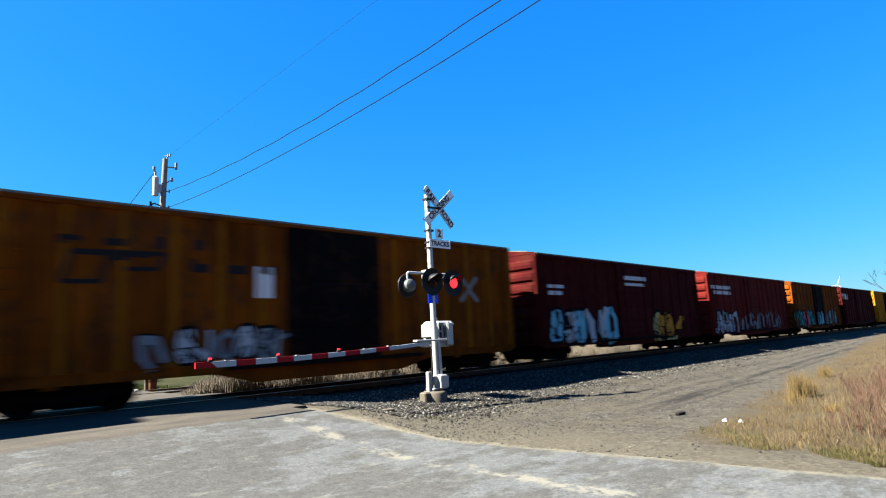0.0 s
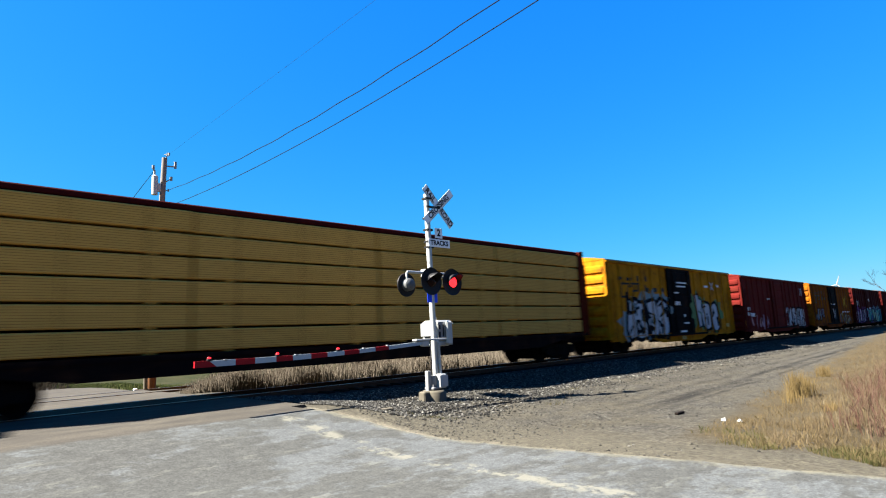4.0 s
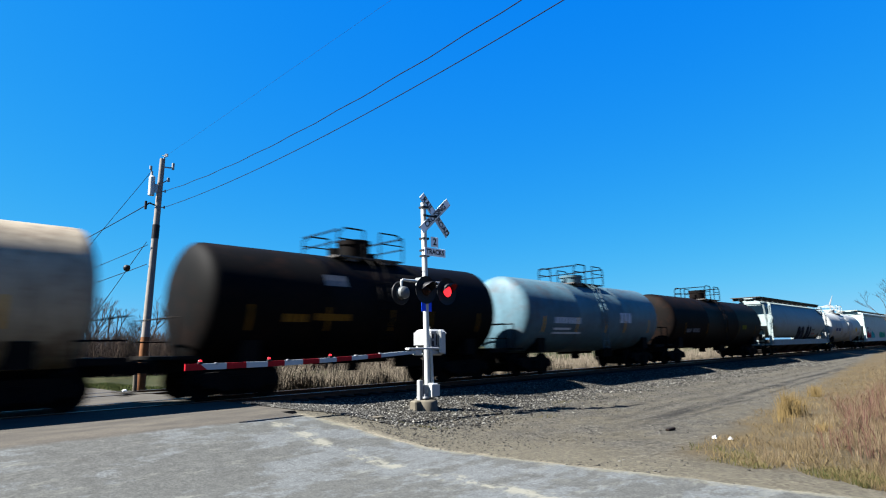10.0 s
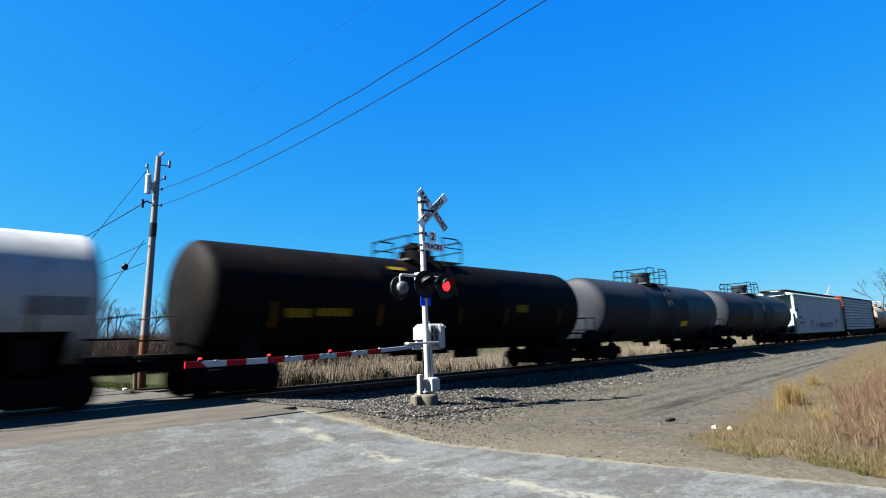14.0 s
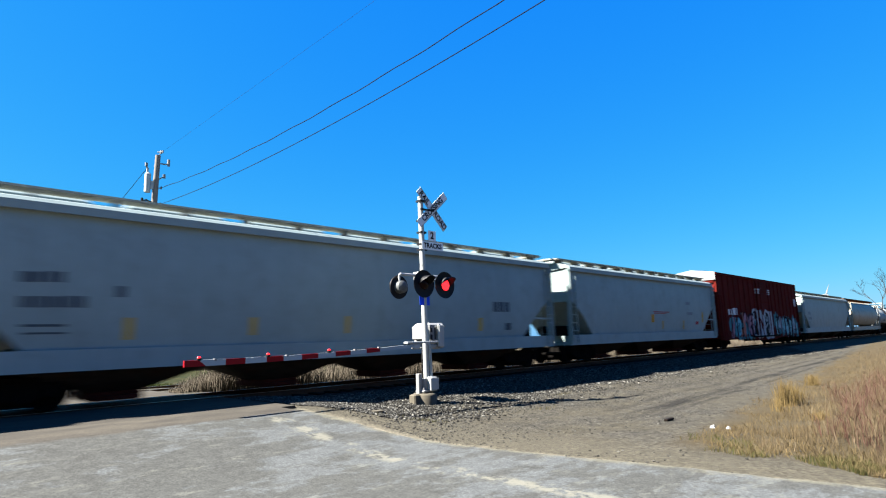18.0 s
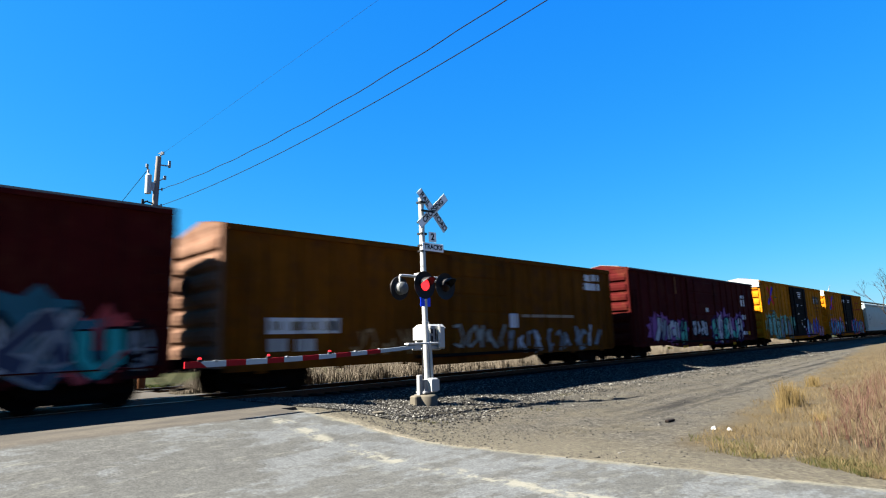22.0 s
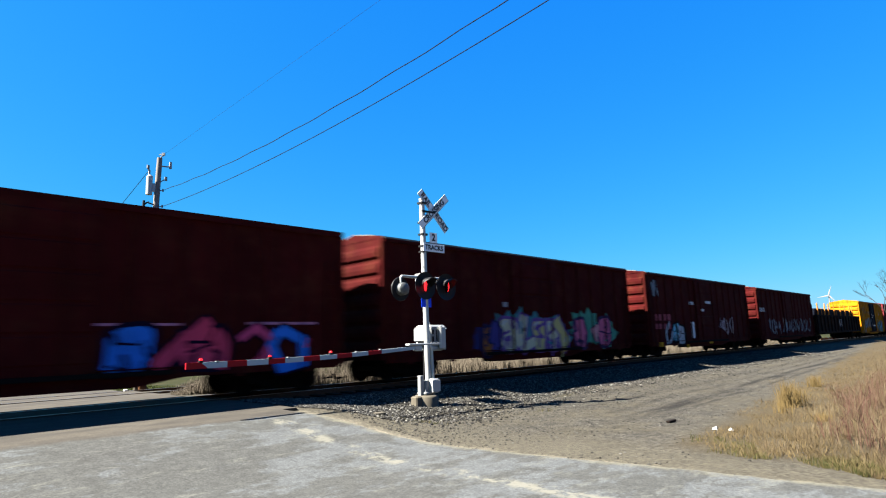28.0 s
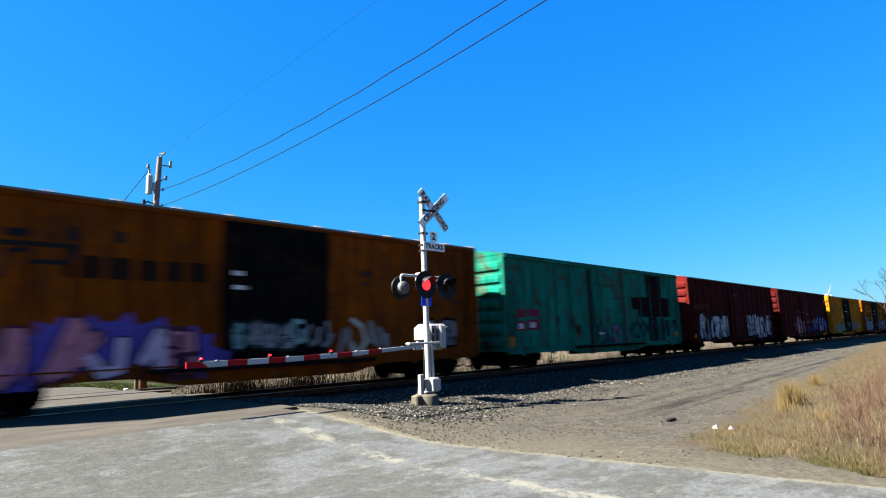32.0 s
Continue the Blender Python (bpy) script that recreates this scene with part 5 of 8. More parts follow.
def lamp(x, z, face):
    """face: +1 looks towards the road side, -1 away from it."""
    l = part("lamp_housing", cached("lamp_housing", lambda: Geo().loft([[(r * math.cos(a), y, r * math.sin(a)) for a in (2 * math.pi * i / 24 for i in range(24))] for y, r in ((0.22, 0.02), (0.21, 0.10), (0.16, 0.155), (0.05, 0.165), (0.0, 0.17), (0.0, 0.12), (0.05, 0.11), (0.08, 0.02))]), 40), DARK_CAST if face < 0 else MATT_BLACK, sig, "round lamp housing", (x, -0.12 if face > 0 else 0.0, z))
    bk = part("background_disc", cached("background_disc", lambda: Geo().loft([[(r * math.cos(a), y, r * math.sin(a)) for a in (2 * math.pi * i / 32 for i in range(32))] for y, r in ((0.012, 0.16), (0.012, 0.295), (-0.012, 0.305), (-0.004, 0.29), (-0.004, 0.16))]), 40), MATT_BLACK, l, "black background disc")
    def hood():
        g, n = Geo(), 14
        out = [[((0.16 + d) * math.cos(a), y, (0.16 + d) * math.sin(a) + (0.02 * y)) for a in (math.radians(lo + (180 - 2 * lo) * i / n) for i in range(n + 1))] for y, d, lo in ((0.0, 0, -12), (-0.13, 0.0, 18), (-0.26, 0.0, 50), (-0.26, 0.012, 50), (-0.13, 0.012, 18), (0.0, 0.012, -12))]
        return g.loft(out, caps=False, closed=False)
    part("hood", cached("hood", hood), MATT_BLACK, l, "black visor hood")
    if face < 0:
        l.rotation_euler = (0, 0, math.pi)
    else:
        l.scale = (1.2, 1.2, 1.2)
    return l


def lens(l):
    """A drum in the lamp: its front half glows, its back half is dark."""
    ob = part("flasher_lens", Geo().loft([[(0.13 * math.cos(t) * math.cos(p), -0.045 * math.sin(p), 0.13 * math.sin(t) * math.cos(p)) for t in (2 * math.pi * i / 20 for i in range(20))] for p in (math.radians(-89 + 178 * k / 12) for k in range(13))]), RED_GLOW, l, "red flashing lens", (0, -0.015, 0), 60)
    ob.data.materials.append(RED_DARK)
    for f in ob.data.polygons:
        if f.center.y > -0.012:
            f.material_index = 1
    return ob


L_MID, L_RIGHT = lamp(-0.04, 3.06, 1), lamp(0.74, 3.06, 1)
lamp(-0.80, 2.95, -1)
LENSES = (lens(L_MID), lens(L_RIGHT))
part("rear_lamp_arm", Geo().cyl((-0.16, 0.05, 3.2), (0.6, 0.05, 3.2), 0.03, n=8), ALU, sig)
# gate mechanism and arm
mech = part("gate_mechanism", Geo().bevel_box(-0.10, 0.55, -0.30, 0.30, 1.48, 2.05, 0.05).bevel_box(0.50, 0.61, -0.22, 0.20, 1.56, 1.95, 0.03).bevel_box(0.0, 0.45, -0.28, 0.28, 1.35, 1.5, 0.04), ALU, sig, "grey gate mechanism case", (0.46, 0.48, 0))
part("mechanism_door", Geo().bevel_box(-0.06, 0.16, -0.325, -0.30, 1.55, 2.0, 0.01), ALU_DULL, mech)
for dx, dz, w, hh in ((-0.04, 1.60, 0.07, 0.14), (-0.04, 1.80, 0.07, 0.12), (0.11, 1.62, 0.04, 0.3), (0.44, 1.60, 0.03, 0.34)):
    part("seam_slot", Geo().box(dx, dx + w, -0.33, -0.30, dz, dz + hh), MATT_BLACK, mech, "dark seam in the case")
for dx, dz in ((-0.07, 1.95), (0.12, 1.95), (-0.07, 1.58), (0.12, 1.58), (0.5, 1.95)):
    part("bolt", cached("case_bolt", lambda: Geo().cyl((0, -0.345, 0), (0, -0.31, 0), 0.018, n=6)), ALU_DULL, mech, "", (dx, 0, dz))
part("lifting_eye", Geo().tube([(0.1, 0, 2.04), (0.1, 0, 2.12), (0.2, 0, 2.12), (0.2, 0, 2.04)], 0.012, 6), ALU_DULL, mech)
part("cable_conduit", Geo().tube([(0.06, 0.12, 0.1), (0.06, 0.12, 1.3), (0.1, 0.1, 1.45)], 0.02, 6), MATT_BLACK, sig, "black cable conduit")
part("counterweight", Geo().bevel_box(0.18, 0.42, -0.42, -0.33, 1.38, 2.02, 0.04), ALU, mech, "counterweight arm")
part("side_bracket", Geo().bevel_box(-0.25, -0.09, -0.25, 0.2, 1.60, 1.98, 0.03), ALU_DULL, mech)
part("arm_bracket", Geo().bevel_box(-0.82, -0.74, -0.42, -0.34, 1.44, 1.53, 0.01).bevel_box(-0.95, 0.1, -0.46, -0.30, 1.52, 1.57, 0.01).bevel_box(-0.72, -0.50, -0.45, -0.32, 1.38, 1.52, 0.02), ALU, mech, "arm support bracket", (-0.46, -0.48, 0))
A0, A1 = Vector((-0.55, -0.40, 1.475)), Vector((-6.27, -0.40, 1.305))
arm = thing("gate_arm", "lowered red and white striped crossing gate arm", "gate arm", "", (SX, SY, SZ))
hang = lambda k: A0.lerp(A1, k) + Vector((0, 0, -0.05 * math.sin(math.pi * k)))
EDGES = (1.0, 0.943, 0.867, 0.798, 0.720, 0.655, 0.581, 0.511, 0.435, 0.364, 0.286, 0.217, 0.0)
for i, (ka, kb) in enumerate(zip(EDGES, EDGES[1:])):
    a, b = hang(ka), hang(kb)
    ha, hb = 0.040 + 0.018 * ka, 0.040 + 0.018 * kb
    cut = 0.07 if i < 2 else 0.0          # the first two stripes meet on a slant
    ca, cb = (cut if i == 1 else 0.0), (cut if i == 0 else 0.0)
    part("stripe", Geo().loft([[(p.x - c, p.y - 0.03, p.z - q), (p.x - c, p.y + 0.03, p.z - q), (p.x + c, p.y + 0.03, p.z + q), (p.x + c, p.y - 0.03, p.z + q)] for p, q, c in ((a, ha, -ca), (b, hb, -cb))]), RED_TAPE if i % 2 == 0 else WHITE_TAPE, arm)
for k, m in ((0.953, RED_GLOW), (0.713, RED_GLOW), (0.461, RED_GLOW)):
    p = hang(k)
    gl = part("gate_lamp_base", cached("gate_lamp_base", lambda: Geo().bevel_box(-0.04, 0.04, -0.035, 0.035, 0.04, 0.092, 0.01)), MATT_BLACK, arm, "", tuple(p))
    part("gate_lamp", cached("gate_lamp", lambda: Geo().loft([[(0.036 * math.cos(t) * math.cos(q), 0.030 * math.sin(t) * math.cos(q), 0.105 + 0.022 * math.sin(q)) for t in (2 * math.pi * i / 12 for i in range(12))] for q in (math.radians(-85 + 170 * j / 8) for j in range(9))]), 60), m, gl, "small red gate lamp")
for k in (0.90, 0.64, 0.34, 0.22):
    part("arm_clip", cached("arm_clip", lambda: Geo().box(-0.025, 0.025, -0.034, 0.034, 0.03, 0.068)), ALU_DULL, arm, "", tuple(hang(k)))
part("arm_cable", Geo().tube([tuple(hang(k / 20) + Vector((0, 0.035, 0.05))) for k in range(1, 20)], 0.008, 4), MATT_BLACK, arm)

# ---- utility pole and lines ----
WOOD_POLE = plain("grey_pole_wood", (0.135, 0.122, 0.108), 0.85, 0, 0.3, 7, 0.4)
PX, PY = 7.20, 21.68
pole = thing("utility_pole", "grey wooden utility pole with a transformer", "utility pole", "", (PX, PY, -0.25))
part("pole_shaft", Geo().cyl((-0.20, 0, -0.2), (0.05, 0, 8.5), 0.15, 0.09, n=16), WOOD_POLE, pole, smooth=40)
part("pole_butt", Geo().cyl((-0.202, 0, -0.2), (-0.138, 0, 2.0), 0.157, 0.142, n=16), plain("brown_treated_pole_butt", (0.0935, 0.0413, 0.0165), 0.85, 0, 0.35, 7, 0.4), pole, "brown treated lower end", smooth=40)
part("transformer_bushing", Geo().tube([(-0.30, -0.05, 7.9), (-0.36, -0.09, 8.02)], 0.03, 6).cyl((-0.36, -0.09, 8.0), (-0.36, -0.09, 8.12), 0.05, n=8), ALU_DULL, pole)
part("pole_top_pin", Geo().tube([(0.05, 0, 8.45), (0.14, -0.04, 8.62)], 0.02, 6).cyl((0.14, -0.04, 8.58), (0.14, -0.04, 8.70), 0.035, n=8), ALU_DULL, pole)
part("transformer", Geo().cyl((-0.28, -0.05, 7.05), (-0.28, -0.05, 7.72), 0.105, n=16).cyl((-0.28, -0.05, 7.72), (-0.28, -0.05, 7.78), 0.11, 0.06, n=16).cyl((-0.3, -0.05, 7.78), (-0.3, -0.05, 7.95), 0.04, n=8).box(-0.2, 0.0, -0.05, 0.05, 7.2, 7.5), ALU, pole, "grey transformer can", smooth=40)
part("insulator_arm", Geo().tube([(0.05, 0, 8.2), (0.32, -0.05, 8.2), (0.42, -0.05, 8.25)], 0.025, 6).cyl((0.42, -0.05, 8.15), (0.42, -0.05, 8.4), 0.05, n=8), ALU_DULL, pole)
part("insulator_arm", Geo().tube([(0.05, 0, 7.55), (0.3, 0, 7.75)], 0.02, 6).cyl((0.3, 0, 7.68), (0.3, 0, 7.82), 0.05, n=8), ALU_DULL, pole)
for _z in (7.25, 6.65, 8.62):
    part("wire_clamp", Geo().tube([(0.03, 0, _z), (0.15, -0.18, _z)], 0.018, 6).cyl((0.15, -0.18, _z - 0.05), (0.15, -0.18, _z + 0.05), 0.03, n=8), ALU_DULL, pole, "", (0, 0, 0))
part("cutout", Geo().tube([(0, 0, 6.7), (-0.35, -0.1, 6.75), (-0.45, -0.1, 6.62)], 0.025, 6).cyl((-0.45, -0.1, 6.5), (-0.45, -0.1, 6.8), 0.045, n=8), MATT_BLACK, pole)
part("dark_band", Geo().cyl((-0.035, 0, 5.5), (-0.02, 0, 6.0), 0.125, n=14), MATT_BLACK, pole, "dark cable riser")
WIRE = plain("black_cable", (0.002, 0.002, 0.003), 0.9, 0, 0.1, 5, 0)


def wire(name, a, b, sag, r, label, wave=0.0):
    a, b = Vector(a), Vector(b)
    pts = [tuple(a.lerp(b, k / 60) - Vector((0, 0, sag * 4 * (k / 60) * (1 - k / 60))) + Vector((0, 0, wave * math.sin(k * 2.1)))) for k in range(61)]
    return tagged(part(name, Geo().tube(pts, r, 5), WIRE), label, "cable", "overhead lines at the pole")


def hung(name, x, y0, height, r, label):
    """A slack line that hangs towards the next pole, high behind the road."""
    pts = [(x, y0 - 0.45 * k, height(y0 - 0.45 * k)) for k in range(80)]
    return tagged(part(name, Geo().tube(pts, r, 5), WIRE), label, "cable", "overhead lines at the pole")


hung("power_line", 7.35, 21.5, lambda y: 6.68 + 0.0052 * (y - 13.6) ** 2 + 0.012 * math.sin(y * 3.1), 0.010, "twisted black service cable overhead")
hung("power_line", 7.35, 21.5, lambda y: 6.2 + 0.0043 * (y - 14.7) ** 2, 0.0095, "thin black overhead cable")
hung("power_line", 7.35, 21.5, lambda y: 8.37 + 0.02 * (21.9 - y), 0.0025, "hair-thin dark overhead power wire")
wire("power_line", (6.95, 21.7, 6.55), (6.2, 62, 7.0), 0.5, 0.018, "black cable running off beyond the tracks")
wire("power_line", (6.95, 21.7, 5.0), (6.2, 62, 5.2), 0.4, 0.012, "thin telephone cable beyond the tracks")
wire("power_line", (6.95, 21.7, 4.3), (6.2, 62, 4.6), 0.4, 0.014, "telephone cable beyond the tracks")
wire("guy_wire", (6.9, 21.7, 7.7), (3.2, 30.0, -0.2), 0.05, 0.010, "taut guy wire down to the ground")
g2 = wire("guy_wire", (6.9, 21.7, 5.1), (5.0, 26.0, 0.0), 0.03, 0.012, "short guy wire with a ball insulator")
part("ball_insulator", Geo().loft([[(6.55 + 0.12 * math.cos(t) * math.cos(q), 22.5 + 0.12 * math.sin(t) * math.cos(q), 4.22 + 0.12 * math.sin(q)) for t in (2 * math.pi * i / 12 for i in range(12))] for q in (math.radians(-85 + 170 * j / 8) for j in range(9))]), MATT_BLACK, g2, "black ball insulator", smooth=60)
tagged(part("marker_post", Geo().cyl((6.72, 21.3, -0.3), (6.70, 21.3, 0.75), 0.07, 0.065, n=10), CONCRETE, None, "", smooth=40), "short pale grey wooden marker post", "post")
tagged(part("marker_stub", Geo().bevel_box(6.25, 6.37, 20.95, 21.05, -0.15, 0.04, 0.02), SIGN_WHITE), "low white marker stub by the road", "post")
for xa, xb, y, zs, step in ((-30, 5.2, 29.0, (0.33, 0.72), 2.4),):
    fence = thing("wire_fence", "dark fence rails on posts in the brush", "fence", "", (xa, y, 0))
    for z in zs:
        part("fence_rail", Geo().box(0, xb - xa, -0.03, 0.03, z - 0.03, z + 0.03), MATT_BLACK, fence)
    fp = cached("fence_post", lambda: Geo().box(-0.05, 0.05, -0.05, 0.05, -0.75, 0.85))
    for i in range(int((xb - xa) / step) + 1):
        part("fence_post", fp, MATT_BLACK, fence, "", (i * step, 0, 0))

# ---- wind turbine far off ----
TURBINE = plain("pale_turbine_grey", (0.1200, 0.1275, 0.1350), 0.7, 0, 0.05, 1, 0)
wt = thing("wind_turbine", "white three-bladed wind turbine far away", "wind turbine", "", (1960, 383, -1))
part("tower", Geo().cyl((0, 0, 0), (0, 0, 96), 2.6, 1.5, n=14), TURBINE, wt, smooth=40)
part("nacelle", Geo().bevel_box(-5, 4, -2, 2, 95, 99, 0.8), TURBINE, wt)
for k in range(3):
    a = radians(70 + 120 * k)
    d, nrm = Vector((0, -math.cos(a), math.sin(a))), Vector((0, math.sin(a), math.cos(a)))
    c = Vector((-5.6, 0, 97))
    part("rotor_blade", Geo().loft([[tuple(c + d * s + nrm * w + Vector((th, 0, 0))) for w, th in ((-ww, 0), (0, 0.5), (ww * 1.4, 0), (0, -0.5))] for s, ww in ((0, 0.9), (5, 1.7), (16, 1.1), (29, 0.3))]), TURBINE, wt)

# ---- track bed, ties, ballast ----
def scatter_mesh(name, centres, sizes, shape_v, shape_f, turns, mat, squash=1.0):
    """Many copies of a small shape joined into one mesh, with numpy."""
    n, k = len(centres), len(shape_v)
    c, s = np.cos(turns), np.sin(turns)
    v = np.repeat(shape_v[None], n, 0) * sizes[:, None, None]
    v = v * (1 + 0.35 * (np.random.rand(n, k, 1) - 0.5))
    x = v[..., 0] * c[:, None] - v[..., 1] * s[:, None]
    y = v[..., 0] * s[:, None] + v[..., 1] * c[:, None]
    v = np.stack([x, y, v[..., 2] * squash], -1) + centres[:, None]
    f = (np.array(shape_f)[None] + (np.arange(n) * k)[:, None, None]).reshape(-1, len(shape_f[0]))
    me = bpy.data.meshes.new(name)
    me.from_pydata(v.reshape(-1, 3).tolist(), [], f.tolist())
    me.materials.append(mat)
    return me


def island_material(name, stops, rough=0.9, patch=0.0):
    m, nt, bs = nodes_of(name)
    rnd = nt.nodes.new("ShaderNodeNewGeometry").outputs["Random Per Island"]
    if patch:
        area = ramp(nt, noise_node(nt, coords(nt), 1.1, 3), [(0.36, (0, 0, 0)), (0.64, (1, 1, 1))])
        rnd = mixed(nt, patch, rnd, area)
    col = ramp(nt, rnd, stops)
    n = noise_node(nt, coords(nt), 40, 4)
    mm = mixed(nt, 1.0, col, mixed(nt, n, (0.75, 0.75, 0.75), (1.2, 1.2, 1.2)), "MULTIPLY")
    nt.links.new(mm, bs.inputs["Base Color"])
    bs.inputs["Roughness"].default_value = rough
    bs.inputs["Specular IOR Level"].default_value = 0.08
    return m


STONE = island_material("crushed_ballast_stone", [(0.0, (0.0065, 0.0063, 0.0059)), (0.5, (0.0225, 0.0220, 0.0198)), (0.82, (0.0482, 0.0471, 0.0424)), (1.0, (0.1287, 0.1260, 0.1125))])
LOT_STONE = island_material("lot_pebbles", [(0.0, (0.0182, 0.0175, 0.0156)), (0.5, (0.0358, 0.0346, 0.0299)), (0.9, (0.0560, 0.0545, 0.0470)), (1.0, (0.0820, 0.0795, 0.0700))])
TIE_WOOD = plain("creosoted_tie_wood", (0.0060, 0.0042, 0.0032), 0.9, 0, 0.4, 9, 0.3)
BED = plain("dark_ballast_bed", (0.0113, 0.0103, 0.0093), 0.95, 0, 0.5, 22, 0.8)
oct_v = np.array([(1, 0, 0), (0, 1, 0), (-1, 0, 0), (0, -1, 0), (0, 0, 1), (0, 0, -1), (0.6, 0.6, 0.5), (-0.6, -0.6, 0.5)], float)
oct_f = [(0, 6, 4), (6, 1, 4), (1, 2, 4), (2, 7, 4), (7, 3, 4), (3, 0, 4), (0, 1, 6), (1, 0, 5), (2, 1, 5), (3, 2, 5), (0, 3, 5), (2, 3, 7)]
for yc in (15.38, Y2):
    bed = tagged(part("track_bed", Geo().loft([[(x, yc - 2.3, -0.45), (x, yc + 2.3, -0.45), (x, yc + 1.5, -0.165), (x, yc - 1.5, -0.165)] for x in (6.9, 400)]), BED), "dark crushed-stone track bed", "track bed", kind="structure")
    tm = cached("tie", lambda: Geo().bevel_box(-0.115, 0.115, -1.3, 1.3, -0.19, -0.125, 0.015))
    for i in range(100 if yc < 16 else 40):
        part("railroad_tie", tm, TIE_WOOD, bed, "", (7.2 + 0.53 * i, yc, 0))
rs = np.random.RandomState(4)
n = 60000
sx = 6.9 + 45 * rs.rand(n) ** 1.8
sy = 8.2 + 6.0 * rs.rand(n) ** 0.8
keep = rs.rand(n) < np.clip((sy - 8.6 - 0.16 * np.clip(sx - 10, 0, 8)) / 1.8 + 0.22 * np.sin(sx * 1.7 + sy), 0.04, 1)
keep &= sx + 0.35 * (sy - 8) > 8.0
keep &= ~((np.hypot(sx - 10.45, sy - 11.1) < 0.4))
sx, sy = sx[keep], sy[keep]
sz = np.array([ground_z(a, b) for a, b in zip(sx, sy)]) + 0.012
me = scatter_mesh("ballast_stones", np.stack([sx, sy, sz], 1), 0.015 + 0.026 * rs.rand(len(sx)) ** 2, oct_v, oct_f, rs.rand(len(sx)) * 6.3, STONE, 0.7)
tagged(new("ballast_stones", me), "loose grey crushed ballast stones", "gravel", kind="stuff")
n = 30000
sx, sy = 7.0 + 22 * rs.rand(n) ** 1.3, 0.8 + 10.3 * rs.rand(n) ** 0.85
keep = (rs.rand(n) < np.clip((sy - 4.0) / 6.5 + 0.25 * np.sin(sx * 0.8 + sy * 1.9), 0.03, 1)) & (sx + 0.15 * sy > 8.1)
sx, sy = sx[keep], sy[keep]
sz = np.array([ground_z(a, b) for a, b in zip(sx, sy)]) + 0.004
me = scatter_mesh("lot_pebbles", np.stack([sx, sy, sz], 1), 0.007 + 0.021 * rs.rand(len(sx)) ** 3.5, oct_v, oct_f, rs.rand(len(sx)) * 6.3, LOT_STONE, 0.7)
tagged(new("lot_pebbles", me), "loose pebbles strewn over the lot", "gravel", kind="stuff")


# ---- dry weeds, reeds, grass ----
def blades(name, roots, heights, widths, mat, lean=0.25, bend=0.25, seed=1, fork=0):
    """Tapered three-sided stalks in two bent pieces, joined into one mesh; fork adds side twigs."""
    rnd = np.random.RandomState(seed)
    n = len(roots)
    a = rnd.rand(n) * 6.283
    d = np.stack([np.cos(a), np.sin(a), np.zeros(n)], 1)
    l = (rnd.rand(n) * lean)[:, None]
    up = np.array([0, 0, 1.0])
    p0 = roots
    p1 = p0 + (up + d * l) * heights[:, None] * 0.55
    p2 = p1 + (up * (1 - bend * rnd.rand(n))[:, None] + d * (l + bend * rnd.rand(n)[:, None])) * heights[:, None] * 0.45
    segs = [(p0, p1, p2, widths)]
    for k in range(fork):
        a2 = rnd.rand(n) * 6.283
        d2 = np.stack([np.cos(a2), np.sin(a2), np.zeros(n)], 1)
        s = (0.35 + 0.5 * rnd.rand(n))[:, None]
        q0 = p0 + (p1 - p0) * np.minimum(1, s * 1.6) + (p2 - p1) * np.maximum(0, s - 0.6)
        q2 = q0 + (up * 0.8 + d2 * 0.6) * heights[:, None] * (0.15 + 0.25 * rnd.rand(n))[:, None]
        segs.append((q0, (q0 + q2) / 2 + d2 * 0.02, q2, widths * 0.6))
    V, F, base = [], [], 0
    for p0, p1, p2, w in segs:
        tri = [np.array([math.cos(t), math.sin(t), 0]) for t in (0, 2.094, 4.189)]
        vs = [p0 + t * w[:, None] for t in tri] + [p1 + t * w[:, None] * 0.7 for t in tri] + [p2]
        V.append(np.stack(vs, 1).reshape(-1, 3))
        f = np.array([(0, 1, 4), (0, 4, 3), (1, 2, 5), (1, 5, 4), (2, 0, 3), (2, 3, 5), (3, 4, 6), (4, 5, 6), (5, 3, 6)])
        F.append((f[None] + (base + np.arange(n) * 7)[:, None, None]).reshape(-1, 3))
        base += n * 7
    me = bpy.data.meshes.new(name)
    me.from_pydata(np.concatenate(V).tolist(), [], np.concatenate(F).tolist())
    me.materials.append(mat)
    return me


def weed_edge(x):
    """How far from the camera's side the weeds reach at x."""
    return 3.05 + 0.112 * x + 0.25 * math.sin(x * 0.9) + 0.2 * math.sin(x * 2.3 + 1)


def roots_in(n, seed, x0, x1, power, test):
    r = np.random.RandomState(seed)
    out = []
    while len(out) < n:
        x = x0 + (x1 - x0) * r.rand() ** power
        y = -2.0 + (weed_edge(x) + 2.2) * r.rand()
        if test(x, y, r):
            out.append((x, y, ground_z(x, y) - 0.01))
    return np.array(out)


DRY = island_material("dry_weed_stalks", [(0.0, (0.0092, 0.0067, 0.0042)), (0.2, (0.0370, 0.0260, 0.0143)), (0.4, (0.0689, 0.0521, 0.0286)), (0.6, (0.0218, 0.0143, 0.0092)), (0.8, (0.1008, 0.0823, 0.0504)), (1.0, (0.0420, 0.0260, 0.0151))], patch=0.4)
THATCH = island_material("matted_dead_grass", [(0.0, (0.0118, 0.0084, 0.0050)), (0.3, (0.0437, 0.0319, 0.0151)), (0.55, (0.0756, 0.0571, 0.0269)), (0.75, (0.0252, 0.0168, 0.0092)), (1.0, (0.0941, 0.0756, 0.0420))], patch=0.45)
